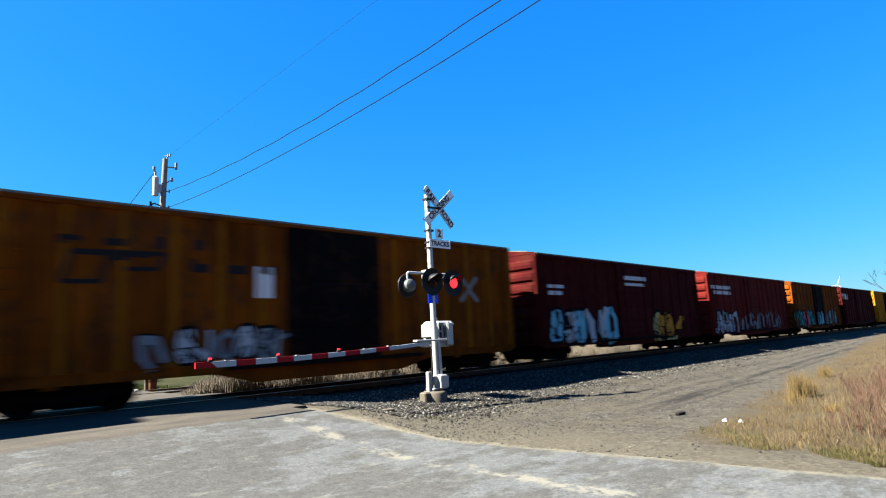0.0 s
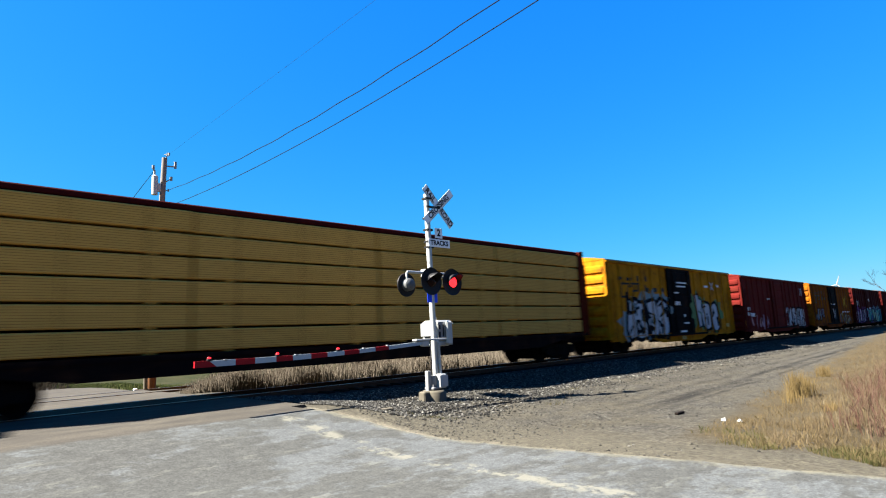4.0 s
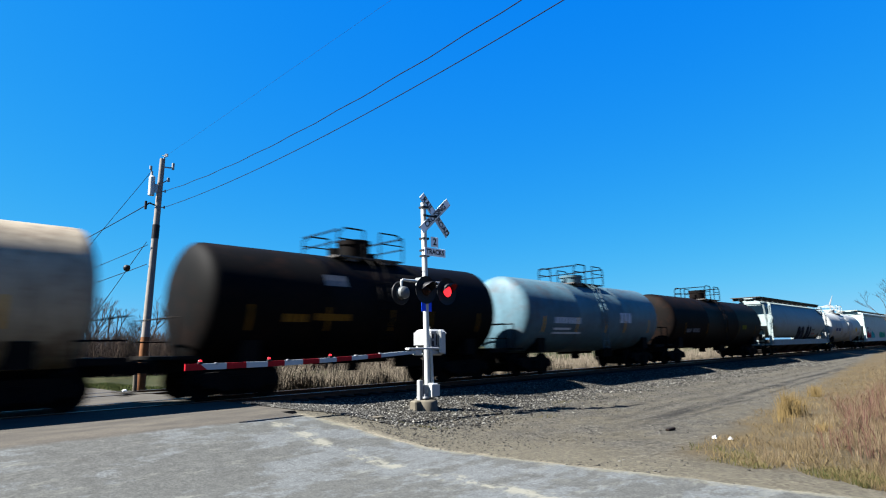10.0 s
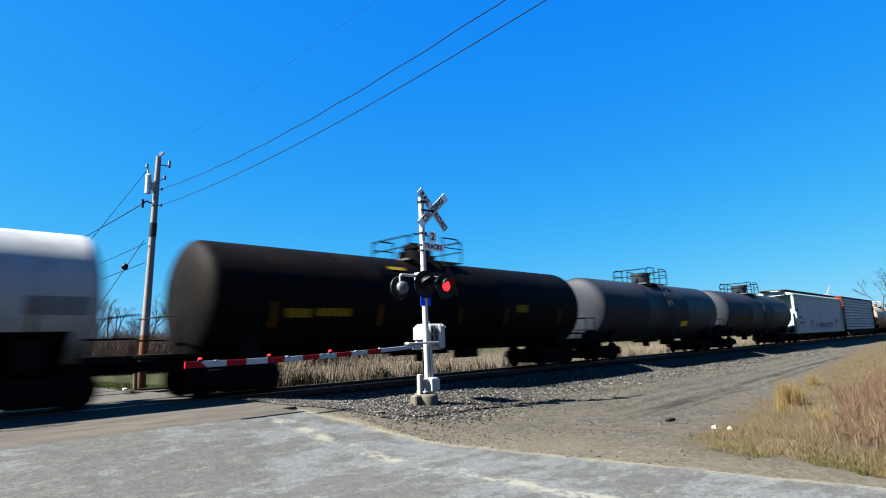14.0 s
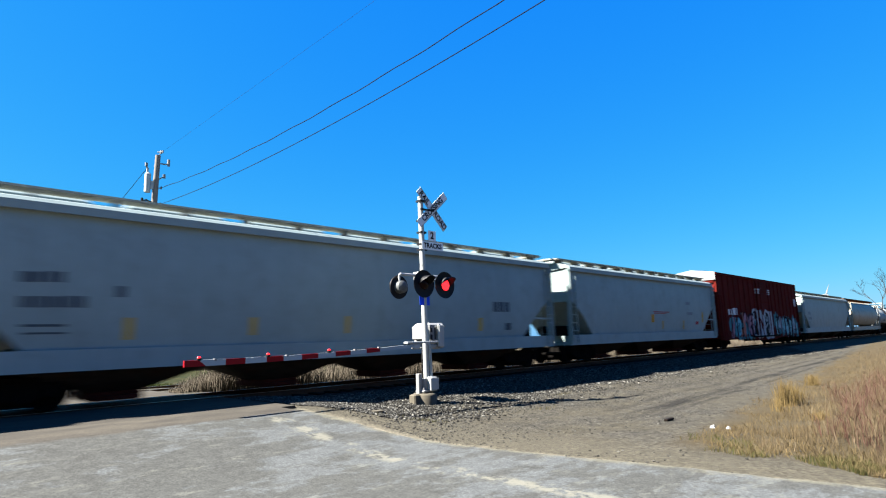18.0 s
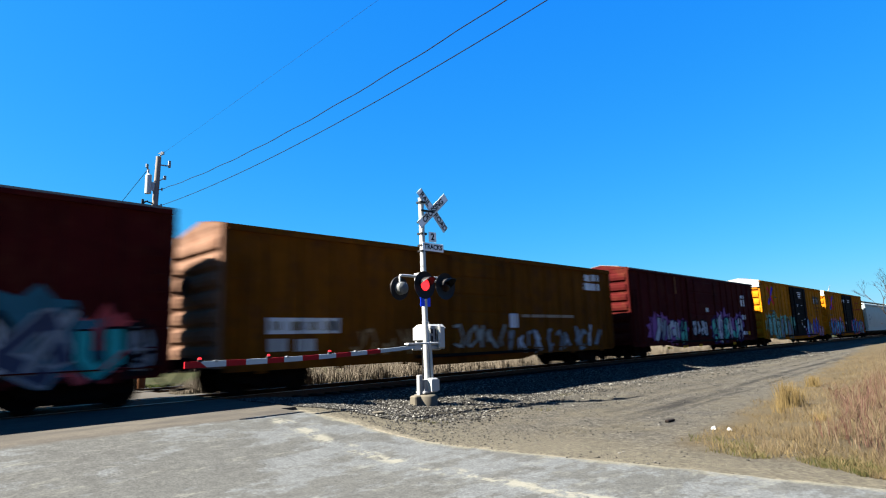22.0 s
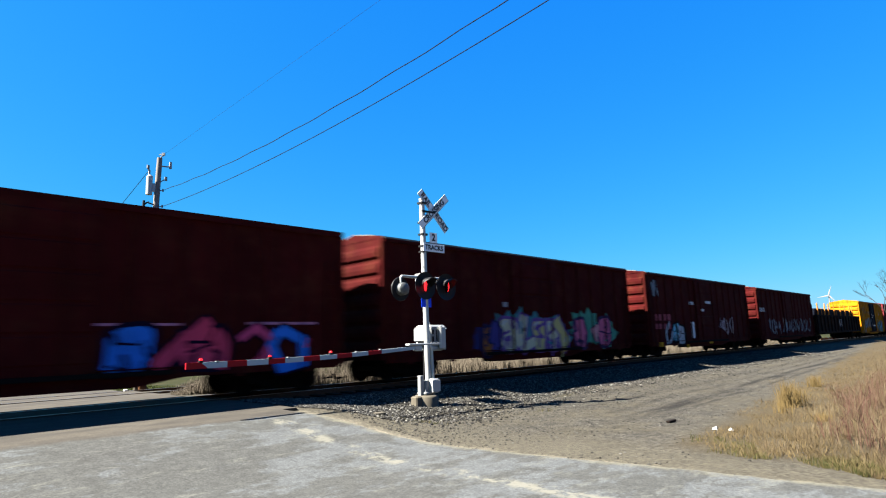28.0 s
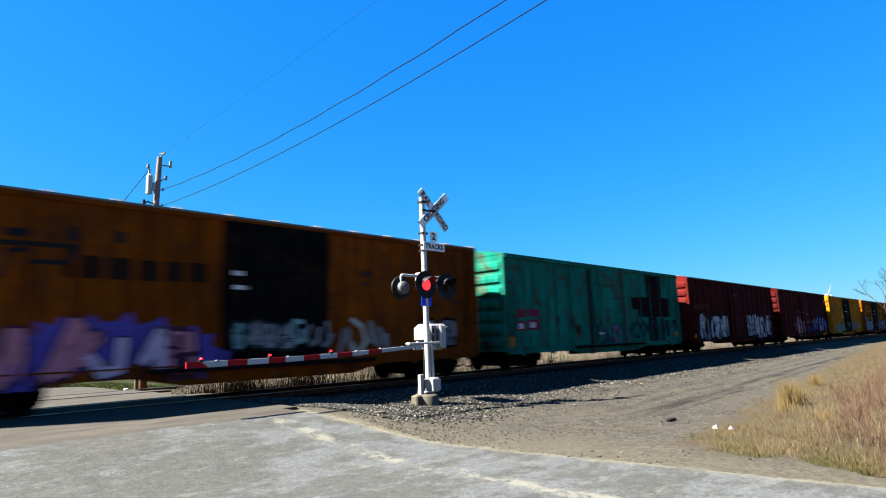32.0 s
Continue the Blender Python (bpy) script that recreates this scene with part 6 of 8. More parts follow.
REDDISH = island_material("reddish_bramble_stalks", [(0.0, (0.0171, 0.0085, 0.0076)), (0.5, (0.0437, 0.0199, 0.0152)), (0.85, (0.0627, 0.0399, 0.0285)), (1.0, (0.0997, 0.0779, 0.0532))], patch=0.3)
STRAW = island_material("straw_tussock", [(0.0, (0.0615, 0.0415, 0.0153)), (0.6, (0.0794, 0.0578, 0.0234)), (1.0, (0.0451, 0.0307, 0.0118))])
GREENISH = island_material("short_winter_grass", [(0.0, (0.0149, 0.0194, 0.0045)), (0.5, (0.0328, 0.0298, 0.0105)), (1.0, (0.0538, 0.0418, 0.0194))])
REED = island_material("tan_reeds", [(0.0, (0.0560, 0.0470, 0.0350)), (0.5, (0.0860, 0.0735, 0.0560)), (1.0, (0.0380, 0.0305, 0.0220))])
r = np.random.RandomState(9)
def verge(y):
    """Where the weeds begin beside the road."""
    return 8.72 + 0.27 * max(0.0, y - 1.34) + 0.16 * math.sin(y * 3.3) + 0.08 * math.sin(y * 8.1)


def tuft(x, y):
    return math.sin(x * 2.9 + 1.3 * math.sin(y * 2.1)) + math.sin(y * 3.7 + x) + 0.8 * math.sin(x * 7.3 - y * 5.1)


def shy(x, y):
    """How deep inside the weeds a place lies."""
    return min(weed_edge(x) - y, (x - verge(y)) * 1.2)


ro = roots_in(34000, 1, 8.6, 50, 2.3, lambda x, y, q: shy(x, y) > 0.5 * q.rand() ** 2 and tuft(x, y) > -1.6 + 1.2 * q.rand())
hh = 0.04 + 0.11 * r.rand(len(ro)) ** 1.4
tagged(new("dead_thatch", blades("dead_thatch", ro, hh, 0.0025 + 0.003 * r.rand(len(ro)), THATCH, 1.1, 0.8, 2)), "matted tan and rust-brown dead grass", "grass", kind="stuff")
mid_grass = roots_in(15000, 2, 9.2, 60, 1.9, lambda x, y, q: shy(x, y) > 0.35 + 0.5 * q.rand() and tuft(x, y) > -0.5 + 0.9 * q.rand())
deep = np.array([shy(a, b) for a, b, _ in mid_grass])
hh = (0.08 + 0.20 * r.rand(len(deep)) ** 1.3) * np.clip(deep / 1.4, 0.4, 1.2)
tagged(new("dry_grass", blades("dry_grass", mid_grass, hh, 0.0024 + 0.0024 * r.rand(len(hh)), DRY, 0.5, 0.5, 4)), "tan dry winter grass in tufts", "grass", kind="stuff")
tall = roots_in(4200, 3, 10.0, 70, 1.7, lambda x, y, q: shy(x, y) > 1.5 + 1.3 * q.rand() and tuft(x * 1.3, y) > 0.2 + 0.9 * q.rand() and y > -0.6)
deep = np.array([shy(a, b) for a, b, _ in tall])
hh = (0.30 + 0.62 * r.rand(len(tall))) * np.clip(deep / 2.6, 0.45, 1.15)
tagged(new("dry_weeds", blades("dry_weeds", tall, hh, 0.0030 + 0.0026 * r.rand(len(tall)), DRY, 0.22, 0.25, 5, 3)), "tall dry branching weed stalks", "weeds", kind="stuff")
br = roots_in(1500, 6, 10.0, 22, 1.3, lambda x, y, q: shy(x, y) > 1.8 and tuft(x, y * 1.4) > -0.2 and y > -0.2)
tagged(new("brambles", blades("brambles", br, 0.22 + 0.42 * r.rand(len(br)), 0.0034 + 0.0026 * r.rand(len(br)), REDDISH, 0.5, 0.6, 7, 3)), "reddish bare bramble stems", "brambles", kind="stuff")
for cx, cy, hgt, k in ((15.2, 4.05, 0.8, 170), (15.7, 3.95, 0.6, 90), (14.2, 3.9, 0.3, 60), (21.5, 4.9, 0.5, 110), (12.9, 2.9, 0.25, 60)):
    a = r.rand(k) * 6.283
    d = 0.22 * r.rand(k)
    ro2 = np.array([(cx + math.cos(t) * q, cy + math.sin(t) * q, ground_z(cx, cy) - 0.01) for t, q in zip(a, d)])
    tagged(new("straw_tussock", blades("straw_tussock", ro2, hgt * (0.6 + 0.4 * r.rand(k)), 0.004 + 0.003 * r.rand(k), STRAW, 0.35, 0.4, 11)), "pale straw-coloured grass tussock", "grass", "straw tussocks at the edge of the lot")
gr = roots_in(5200, 12, 8.6, 13, 1.5, lambda x, y, q: -0.05 < x - verge(y) < 1.0 and shy(x, y) < 0.9 and q.rand() < 0.9 - 0.2 * y and math.sin(x * 4.1 + y) + math.sin(y * 4.3) > -0.4)
tagged(new("short_grass", blades("short_grass", gr, 0.04 + 0.09 * r.rand(len(gr)), 0.003 + 0.003 * r.rand(len(gr)), GREENISH, 0.7, 0.6, 13)), "short greenish winter grass at the verge", "grass", kind="stuff")
tf = np.array([(x + 0.22 * r.randn(), y + 0.12 * r.randn(), 0) for x, y in ((8.6, 9.3), (8.9, 9.2), (12.2, 8.6), (15.5, 10.3), (8.1, 9.8)) for _ in range(60)])
tf[:, 2] = [ground_z(a, b) - 0.005 for a, b in tf[:, :2]]
tagged(new("lot_weeds", blades("lot_weeds", tf, 0.03 + 0.06 * r.rand(len(tf)), 0.003 + 0.002 * r.rand(len(tf)), GREENISH, 0.8, 0.6, 14)), "small green weeds in the gravel", "weeds", kind="stuff")
# reeds and turf beyond the tracks
k = 19000
rx = 6.55 + 75 * r.rand(k) ** 1.7
ry_ = 17.5 + 1.3 * r.rand(k) ** 1.5 + 0.25 * np.sin(rx * 1.3)
ry_ = np.where(r.rand(k) < 0.35, 20.8 + 5.0 * r.rand(k), ry_)
rx = np.maximum(rx, 0.36 * ry_ + 0.15 + 2.2 * r.rand(k))
rz = np.array([ground_z(a, b) for a, b in zip(rx, ry_)])
tagged(new("tan_reeds", blades("tan_reeds", np.stack([rx, ry_, rz], 1), (0.35 + 1.05 * r.rand(k) ** 1.3) * (0.8 + 0.25 * np.sin(rx * 2.1 + 2 * ry_)) * np.clip((rx - 0.36 * ry_) / 2.4, 0.12, 1), 0.010 + 0.010 * r.rand(k), REED, 0.25, 0.4, 15)), "dense stand of tan dry reeds", "reeds", kind="stuff")
k = 6000
rx, ry_ = 6.3 + 4 * r.rand(k), 21.6 + 16 * r.rand(k)
rz = np.array([ground_z(a, b) for a, b in zip(rx, ry_)])
TURF = island_material("green_turf", [(0.0, (0.0112, 0.0205, 0.0022)), (0.5, (0.0224, 0.0317, 0.0046)), (1.0, (0.0373, 0.0373, 0.0112))])
tagged(new("turf", blades("turf", np.stack([rx, ry_, rz], 1), 0.06 + 0.08 * r.rand(k), 0.012 + 0.01 * r.rand(k), TURF, 0.6, 0.5, 16)), "green turf verge beyond the tracks", "grass", kind="stuff")

# ---- bare trees ----
BARK = plain("grey_winter_bark", (0.0187, 0.0160, 0.0149), 0.9, 0, 0.3, 6, 0.3)


def bare_tree(x, y, h, seed, depth=5, label="leafless grey winter tree"):
    rnd = random.Random(seed)
    trunk, limbs, twigs = Geo(), Geo(), Geo()
    def grow(p, d, length, rad, level):
        q = p + d * length
        (trunk if level == 0 else limbs if level < 3 else twigs).cyl(p, q, rad, rad * 0.68, n=7 if level < 2 else 4 if level < 4 else 3, caps=False)
        if level >= depth:
            return
        for _ in range(2 if level < 1 else rnd.choice((2, 3, 3))):
            side = Vector((rnd.uniform(-1, 1), rnd.uniform(-1, 1), rnd.uniform(-0.2, 0.5)))
            grow(q if rnd.random() < 0.6 else p + d * length * rnd.uniform(0.6, 1), (d + side * rnd.uniform(0.45, 0.8)).normalized(), length * rnd.uniform(0.62, 0.82), rad * rnd.uniform(0.5, 0.68), level + 1)
    grow(Vector((0, 0, -0.1)), Vector((rnd.uniform(-0.05, 0.05), rnd.uniform(-0.05, 0.05), 1)).normalized(), h * 0.30, h * 0.018, 0)
    t = thing("tree", label, "tree", "bare trees round the crossing", (x, y, ground_z(x, y)))
    part("trunk", trunk, BARK, t, smooth=50)
    part("bough", limbs, BARK, t, "bare spreading limbs", smooth=50)
    part("crown", twigs, BARK, t, "crown of fine bare twigs")
    return t


TREES = [bare_tree(14.5, 58, 7.2, s, 6) for s in (3,)]
for i in range(40):
    q = random.Random(100 + i)
    ang = radians(3 + 36 * i / 39 + q.uniform(-1, 1))
    dist = q.uniform(58, 82)
    bare_tree(dist * math.sin(ang), dist * math.cos(ang), dist * q.uniform(0.085, 0.14), 200 + i, 5)
bare_tree(84, 10.4, 8.5, 41, 6)
bare_tree(96, 9.5, 8.0, 42, 5)
# tangled brush along the far fence
k = 1600
bx, by = -16 + 22.5 * r.rand(k), 29.2 + 3.0 * r.rand(k)
bz = np.array([ground_z(a, b) for a, b in zip(bx, by)])
BRUSH = island_material("fence_brush", [(0.0, (0.0155, 0.0108, 0.0078)), (0.6, (0.0309, 0.0232, 0.0155)), (1.0, (0.0433, 0.0340, 0.0232))])
tagged(new("fence_brush", blades("fence_brush", np.stack([bx, by, bz], 1), 0.5 + 0.6 * r.rand(k), 0.010 + 0.008 * r.rand(k), BRUSH, 0.5, 0.6, 19, 3)), "tangled bare brush along the fence", "brush", kind="stuff")
# brushy undergrowth below the far trees
k = 13000
ang = np.radians(1 + 43 * r.rand(k))
dist = 50 + 28 * r.rand(k)
rx, ry_ = dist * np.sin(ang), dist * np.cos(ang)
rz = np.array([ground_z(a, b) for a, b in zip(rx, ry_)])
UNDER = island_material("brown_undergrowth", [(0.0, (0.0171, 0.0120, 0.0092)), (0.6, (0.0284, 0.0199, 0.0142)), (1.0, (0.0128, 0.0092, 0.0078))])
tagged(new("undergrowth", blades("undergrowth", np.stack([rx, ry_, rz], 1), 1.6 + 3.2 * r.rand(k) ** 1.5, 0.025 + 0.03 * r.rand(k), UNDER, 0.5, 0.5, 17, 2)), "brown leafless undergrowth below the trees", "undergrowth", kind="stuff")

# ---- belt of woods behind the road, which closes the place ----
g = Geo()
cols = 60
g.loft([[(-140 + 300 * i / cols, -24 - 3 * noise.noise((i * 0.7, k, 0)) - 1.2 * k, -0.6 + k * 3.2 + (2.5 * noise.noise((i * 0.9, 5, 0)) if k == 4 else 0)) for i in range(cols + 1)] for k in range(5)], caps=False, closed=False)
tagged(part("backdrop_woods", g, UNDER), "dark belt of bare winter woods", "backdrop", kind="structure")

# ---- litter ----
PAPER = plain("white_litter", (0.1874, 0.1874, 0.1798), 0.8, 0, 0.1, 9, 0)
for x, y, s, a in ((11.25, 4.25, 0.10, 20), (11.2, 3.95, 0.05, 70)):
    g = Geo().loft([[(-s, -s * 0.4, 0), (s * 0.9, -s * 0.5, 0.01), (s, s * 0.4, 0.0), (-s * 0.8, s * 0.5, 0.0)], [(-s * 0.7, -s * 0.3, 0.03), (s * 0.5, -s * 0.3, 0.05), (s * 0.8, s * 0.3, 0.02), (-s * 0.6, s * 0.3, 0.045)]])
    o = tagged(part("litter", g, PAPER, None, "", (x, y, ground_z(x, y) + 0.02)), "crumpled scrap of white litter on gravel", "litter", "scraps of litter")
    o.rotation_euler = (0, 0, radians(a))
tagged(part("wood_scrap", Geo().bevel_box(-0.16, 0.16, -0.04, 0.04, 0, 0.05, 0.01), TIE_WOOD, None, "", (11.9, 5.35, ground_z(11.9, 5.35) + 0.005)), "dark scrap of broken wood on the gravel", "wood scrap")
tagged(part("flat_stone", Geo().bevel_box(-0.22, 0.22, -0.08, 0.08, 0, 0.04, 0.015), CONCRETE, None, "", (7.85, 9.9, ground_z(7.85, 9.9))), "flat slab of stone beside the road", "stone")

# ---- the train, front to rear ----
W1, W2 = (0.46, 0.49, 0.51), (0.22, 0.25, 0.27)
TEAL, CYAN, BLUE = (0.03, 0.36, 0.34), (0.20, 0.52, 0.62), (0.03, 0.08, 0.42)
PINK, PURPLE, GREEN = (0.62, 0.14, 0.24), (0.16, 0.07, 0.30), (0.08, 0.30, 0.07)
CREAM, RED, INK = (0.58, 0.48, 0.18), (0.50, 0.02, 0.025), (0.008, 0.008, 0.010)
b = boxcar(114.8, "dark red boxcar far along the train", "dark_red")
b = boxcar(97.2, "yellow boxcar far along the train", "yellow", door="black")
b = boxcar(79.6, "dark red weathered boxcar with small white marks", "dark_red")
marks(*b, [(-7.83, -5.17, 3.24, 3.83)], WHITE_MARK)
b = boxcar(62.0, "rusty orange boxcar with teal and pink graffiti", "orange", door="black")
graffiti(*b, -7.78, -2.07, 0.62, 2.18, [TEAL, PINK], INK, None, 15)
graffiti(*b, -1.22, 5.95, 0.62, 2.18, [CYAN, W2], INK, None, 16)
b = boxcar(44.4, "red boxcar with white stencilled marks and graffiti", "red")
marks(*b, [(-7.38, -4.21, 3.48, 3.70), (-7.21, -4.32, 3.15, 3.37)], WHITE_MARK)
graffiti(*b, -7.61, -3.37, 0.62, 2.11, [W1], INK, None, 25)
graffiti(*b, -2.89, 6.12, 0.62, 2.18, [W2], (0.05, 0.01, 0.01), None, 26, weight=0.14)
b = boxcar(26.85, "dark red boxcar with bold white graffiti", "dark_red")
marks(*b, [(-7.15, -6.00, 3.08, 3.22), (-7.11, -6.13, 2.79, 2.96), (-1.00, 1.36, 3.62, 3.82), (-0.94, 1.16, 3.34, 3.48)], WHITE_MARK)
graffiti(*b, -7.24, -1.75, 0.62, 2.31, [W1, W1, CYAN], INK, None, 35, weight=0.3)
graffiti(*b, 1.78, 5.23, 0.62, 2.12, [CREAM, (0.6, 0.25, 0.03)], INK, None, 36)
marks(*b, [(1.95, 4.63, 0.57, 0.78), (-7.12, -4.50, 0.81, 0.95)], spray(CREAM))
b = boxcar(9.35, "rusty orange boxcar with a black sliding door", "orange", eave=4.55, door="black", belly=0.25, post_paint="orange_lit", end_paint="orange_lit")
pool_car_marks(*b, 15.75)
marks(*b, [(-2.43, -1.94, 2.48, 3.29)], WHITE_MARK)
graffiti(*b, -4.37, -1.49, 0.89, 1.85, [W2, W1], INK, None, 47, weight=0.2)
graffiti(*b, -5.05, -4.51, 0.68, 1.66, [W2], INK, None, 48)
cross_mark(*b, 5.58, 2.90, 0.40, (0.25, 0.24, 0.22))
marks(*b, [(-6.59, -4.94, 3.35, 3.41)], BLACK_MARK)
b = boxcar(-8.3, "dark red boxcar with pale graffiti low on its side", "dark_red", eave=4.6)
marks(*b, [(-1.53, -1.20, 2.97, 3.42)], WHITE_MARK)
graffiti(*b, 1.83, 5.45, 0.67, 2.12, [W1], INK, None, 59)
graffiti(*b, -1.16, 1.34, 0.90, 2.36, [PURPLE, W2], INK, None, 60)
graffiti(*b, -5.58, -3.49, 0.62, 2.14, [W2, (0.3, 0.35, 0.4)], INK, None, 61, weight=0.18)
graffiti(*b, -7.24, -5.59, 0.62, 1.96, [(0.2, 0.12, 0.3)], INK, None, 62, weight=0.16)
marks(*b, [(6.16, 7.76, 2.67, 3.09), (-1.06, 6.30, 0.77, 0.91)], spray(W2))
b = boxcar(-25.9, "dark red boxcar with bright teal and green graffiti", "dark_red", eave=4.55)
graffiti(*b, 1.37, 6.74, 0.62, 2.36, [CYAN, (0.30, 0.60, 0.45), (0.45, 0.62, 0.25)], (0.03, 0.05, 0.16), (0.10, 0.30, 0.32), 71, shine=W1)
graffiti(*b, -0.19, 1.32, 0.62, 2.09, [W2, (0.45, 0.40, 0.55), BLUE], (0.02, 0.01, 0.05), (0.22, 0.12, 0.28), 72)
marks(*b, [(-0.26, 0.53, 3.31, 3.39), (-0.25, 0.44, 3.13, 3.20), (-0.25, 0.87, 2.27, 2.35)], WHITE_MARK)
graffiti(*b, -1.42, 7.59, 0.62, 2.32, [CYAN, TEAL], (0.02, 0.03, 0.08), (0.2, 0.32, 0.36), 74)
graffiti(*b, -7.30, -1.68, 0.62, 2.29, [(0.5, 0.42, 0.6), W2], (0.03, 0.01, 0.06), (0.15, 0.06, 0.18), 75)
graffiti(*b, -6.37, -5.37, 2.52, 3.25, [W1], INK, None, 76, weight=0.3)
b = boxcar(-43.46, "rusty orange boxcar with faded black emblem and black door", "orange", eave=4.5, door="black", belly=0.2, post_paint="orange_lit", end_paint="orange_lit")
pool_car_marks(*b, 15.75)
cross_mark(*b, 5.10, 2.92, 0.52, (0.55, 0.33, 0.03))
graffiti(*b, -5.78, -4.84, 1.03, 2.31, [W2, (0.25, 0.35, 0.2)], INK, None, 86)
graffiti(*b, -4.60, -3.78, 1.35, 2.31, [(0.2, 0.3, 0.5), W2], INK, None, 87)
graffiti(*b, -6.81, -6.03, 1.16, 1.78, [W2], INK, None, 88)
graffiti(*b, -1.04, 0.43, 1.04, 2.20, [W1, W2], INK, None, 89, weight=0.2)
graffiti(*b, 2.53, 6.95, 0.62, 1.84, [W2, (0.55, 0.5, 0.2)], INK, None, 90, weight=0.16)
marks(*b, [(-1.11, -0.66, 2.58, 2.72), (3.53, 6.95, 1.82, 1.95), (-0.20, 0.41, 2.59, 2.70)], WHITE_MARK)
b = boxcar(-61.1, "red boxcar with a white disc and white graffiti", "red", eave=4.52)
marks(*b, [(6.42, 7.00, 3.32, 3.95)], spray(W1), "disc_emblem")
graffiti(*b, 1.64, 6.76, 0.62, 2.45, [W1], INK, None, 100, weight=0.22)
graffiti(*b, -6.45, -2.60, 0.62, 2.00, [(0.5, 0.28, 0.28), (0.4, 0.25, 0.3)], (0.06, 0.01, 0.01), None, 101, weight=0.16)
marks(*b, [(-7.14, -6.59, 2.07, 2.31), (-7.17, -6.62, 1.71, 1.95), (-6.47, -5.54, 1.65, 1.90), (-2.49, -1.88, 2.85, 2.99)], WHITE_MARK)
marks(*b, [(-7.83, -7.54, 0.95, 1.43)], spray((0.6, 0.25, 0.02)))
b = boxcar(-79.0, "yellow boxcar with a black door and white bubble graffiti", "yellow", eave=4.55, door="black", belly=0.2)
pool_car_marks(*b, 15.75)
cross_mark(*b, 4.86, 3.59, 0.21, W1)
graffiti(*b, 1.82, 5.56, 0.79, 2.85, [W1], INK, (0.12, 0.22, 0.1), 113, weight=0.32, density=0.62)
graffiti(*b, -6.45, -1.54, 0.62, 2.93, [W1], INK, (0.2, 0.28, 0.3), 114, weight=0.32, density=0.6)
marks(*b, [(-0.45, 0.86, 3.61, 3.69), (-0.44, 0.69, 3.40, 3.48), (-0.93, -0.24, 3.04, 3.11), (-0.86, -0.20, 2.39, 2.59), (0.17, 0.35, 1.73, 1.88), (0.09, 0.77, 1.35, 1.43), (-0.42, 0.34, 0.89, 0.99), (3.69, 4.22, 3.49, 3.61), (5.54, 6.04, 3.56, 3.69)], WHITE_MARK)
marks(*b, [(-0.36, 0.17, 0.50, 0.68), (6.50, 7.10, 1.06, 1.26)], spray(CREAM))
LUMBER = plain("sawn_lumber", (0.40, 0.215, 0.045), 0.8, 0, 0.3, 5)
b = centre_beam(-100.3, "red centre-beam flatcar stacked with bare lumber", 23.3, 6, 0.57, LUMBER, 4.6, missing=((4, 5),), gap_lines=True)
b = boxcar(-121.56, "crimson boxcar with white outlined graffiti", "crimson", roof="paint", end_paint="rose")
graffiti(*b, -7.56, -1.67, 0.62, 2.37, [W1], (0.1, 0.01, 0.02), None, 131, weight=0.13)
graffiti(*b, 0.90, 7.76, 0.62, 2.52, [W1, (0.4, 0.6, 0.75)], (0.1, 0.01, 0.02), None, 132, weight=0.16)
b = tank_car(-139.4, "black tank car with white stencil blocks", "tank_black", tape=(0.13, 0.065, 0.008))
marks(*b, [(-7.85, -6.84, 1.94, 2.20), (-6.63, -5.20, 1.95, 2.21), (-7.57, -7.08, 1.70, 1.88), (-6.96, -6.47, 1.69, 1.87), (-6.34, -5.77, 1.69, 1.87)], spray((0.190, 0.198, 0.209)))
marks(*b, [(5.89, 6.86, 2.12, 2.64)], spray((0.114, 0.122, 0.129)))
b = covered_hopper(-159.4, "pale grey covered hopper with yellow sill patches", "grey")
marks(*b, [(-2.84, -1.45, 1.84, 1.88), (-2.83, -1.66, 1.76, 1.80)], spray(RED))
marks(*b, [(-3.21, -2.75, 1.01, 1.09), (-5.83, -5.46, 0.91, 1.05)], spray((0.65, 0.38, 0.02)), "sill_patch")
marks(*b, [(6.76, 7.24, 1.61, 1.90), (-2.57, -2.19, 1.12, 1.18), (5.85, 6.66, 1.13, 1.24)], BLACK_MARK)
b = covered_hopper(-180.65, "pale grey covered hopper with red and teal graffiti", "grey", 20.6)
marks(*b, [(-8.32, -8.12, 2.39, 2.60), (-8.10, -7.90, 2.40, 2.61), (-7.87, -7.66, 2.40, 2.61), (-7.63, -7.44, 2.40, 2.62), (-8.27, -8.06, 1.98, 2.16), (-8.03, -7.83, 1.98, 2.16), (-7.80, -7.60, 1.98, 2.16), (-7.57, -7.36, 1.98, 2.16), (-6.55, -6.32, 2.17, 2.43), (6.15, 7.42, 1.62, 1.81)], BLACK_MARK)
graffiti(*b, -8.41, -6.18, 0.93, 2.03, [RED], (0.25, 0.01, 0.02), (0.45, 0.02, 0.03), 160, weight=0.3)
graffiti(*b, -5.78, -3.49, 1.06, 2.00, [TEAL, (0.1, 0.5, 0.5)], (0.02, 0.2, 0.2), TEAL, 161, weight=0.22)
graffiti(*b, 0.27, 4.32, 0.90, 1.96, [(0.08, 0.42, 0.25), TEAL], (0.02, 0.2, 0.12), (0.08, 0.42, 0.25), 162, weight=0.22)
marks(*b, [(-8.89, -8.72, 1.83, 2.40), (-6.44, -6.29, 1.49, 1.91), (1.78, 2.00, 1.43, 2.01), (4.10, 4.35, 1.46, 1.95)], spray((0.6, 0.3, 0.02)), "reflector_strip")
b = tank_car(-200.55, "white tank car with dark stencil panels", "white", 15.6, dome_h=0.35)
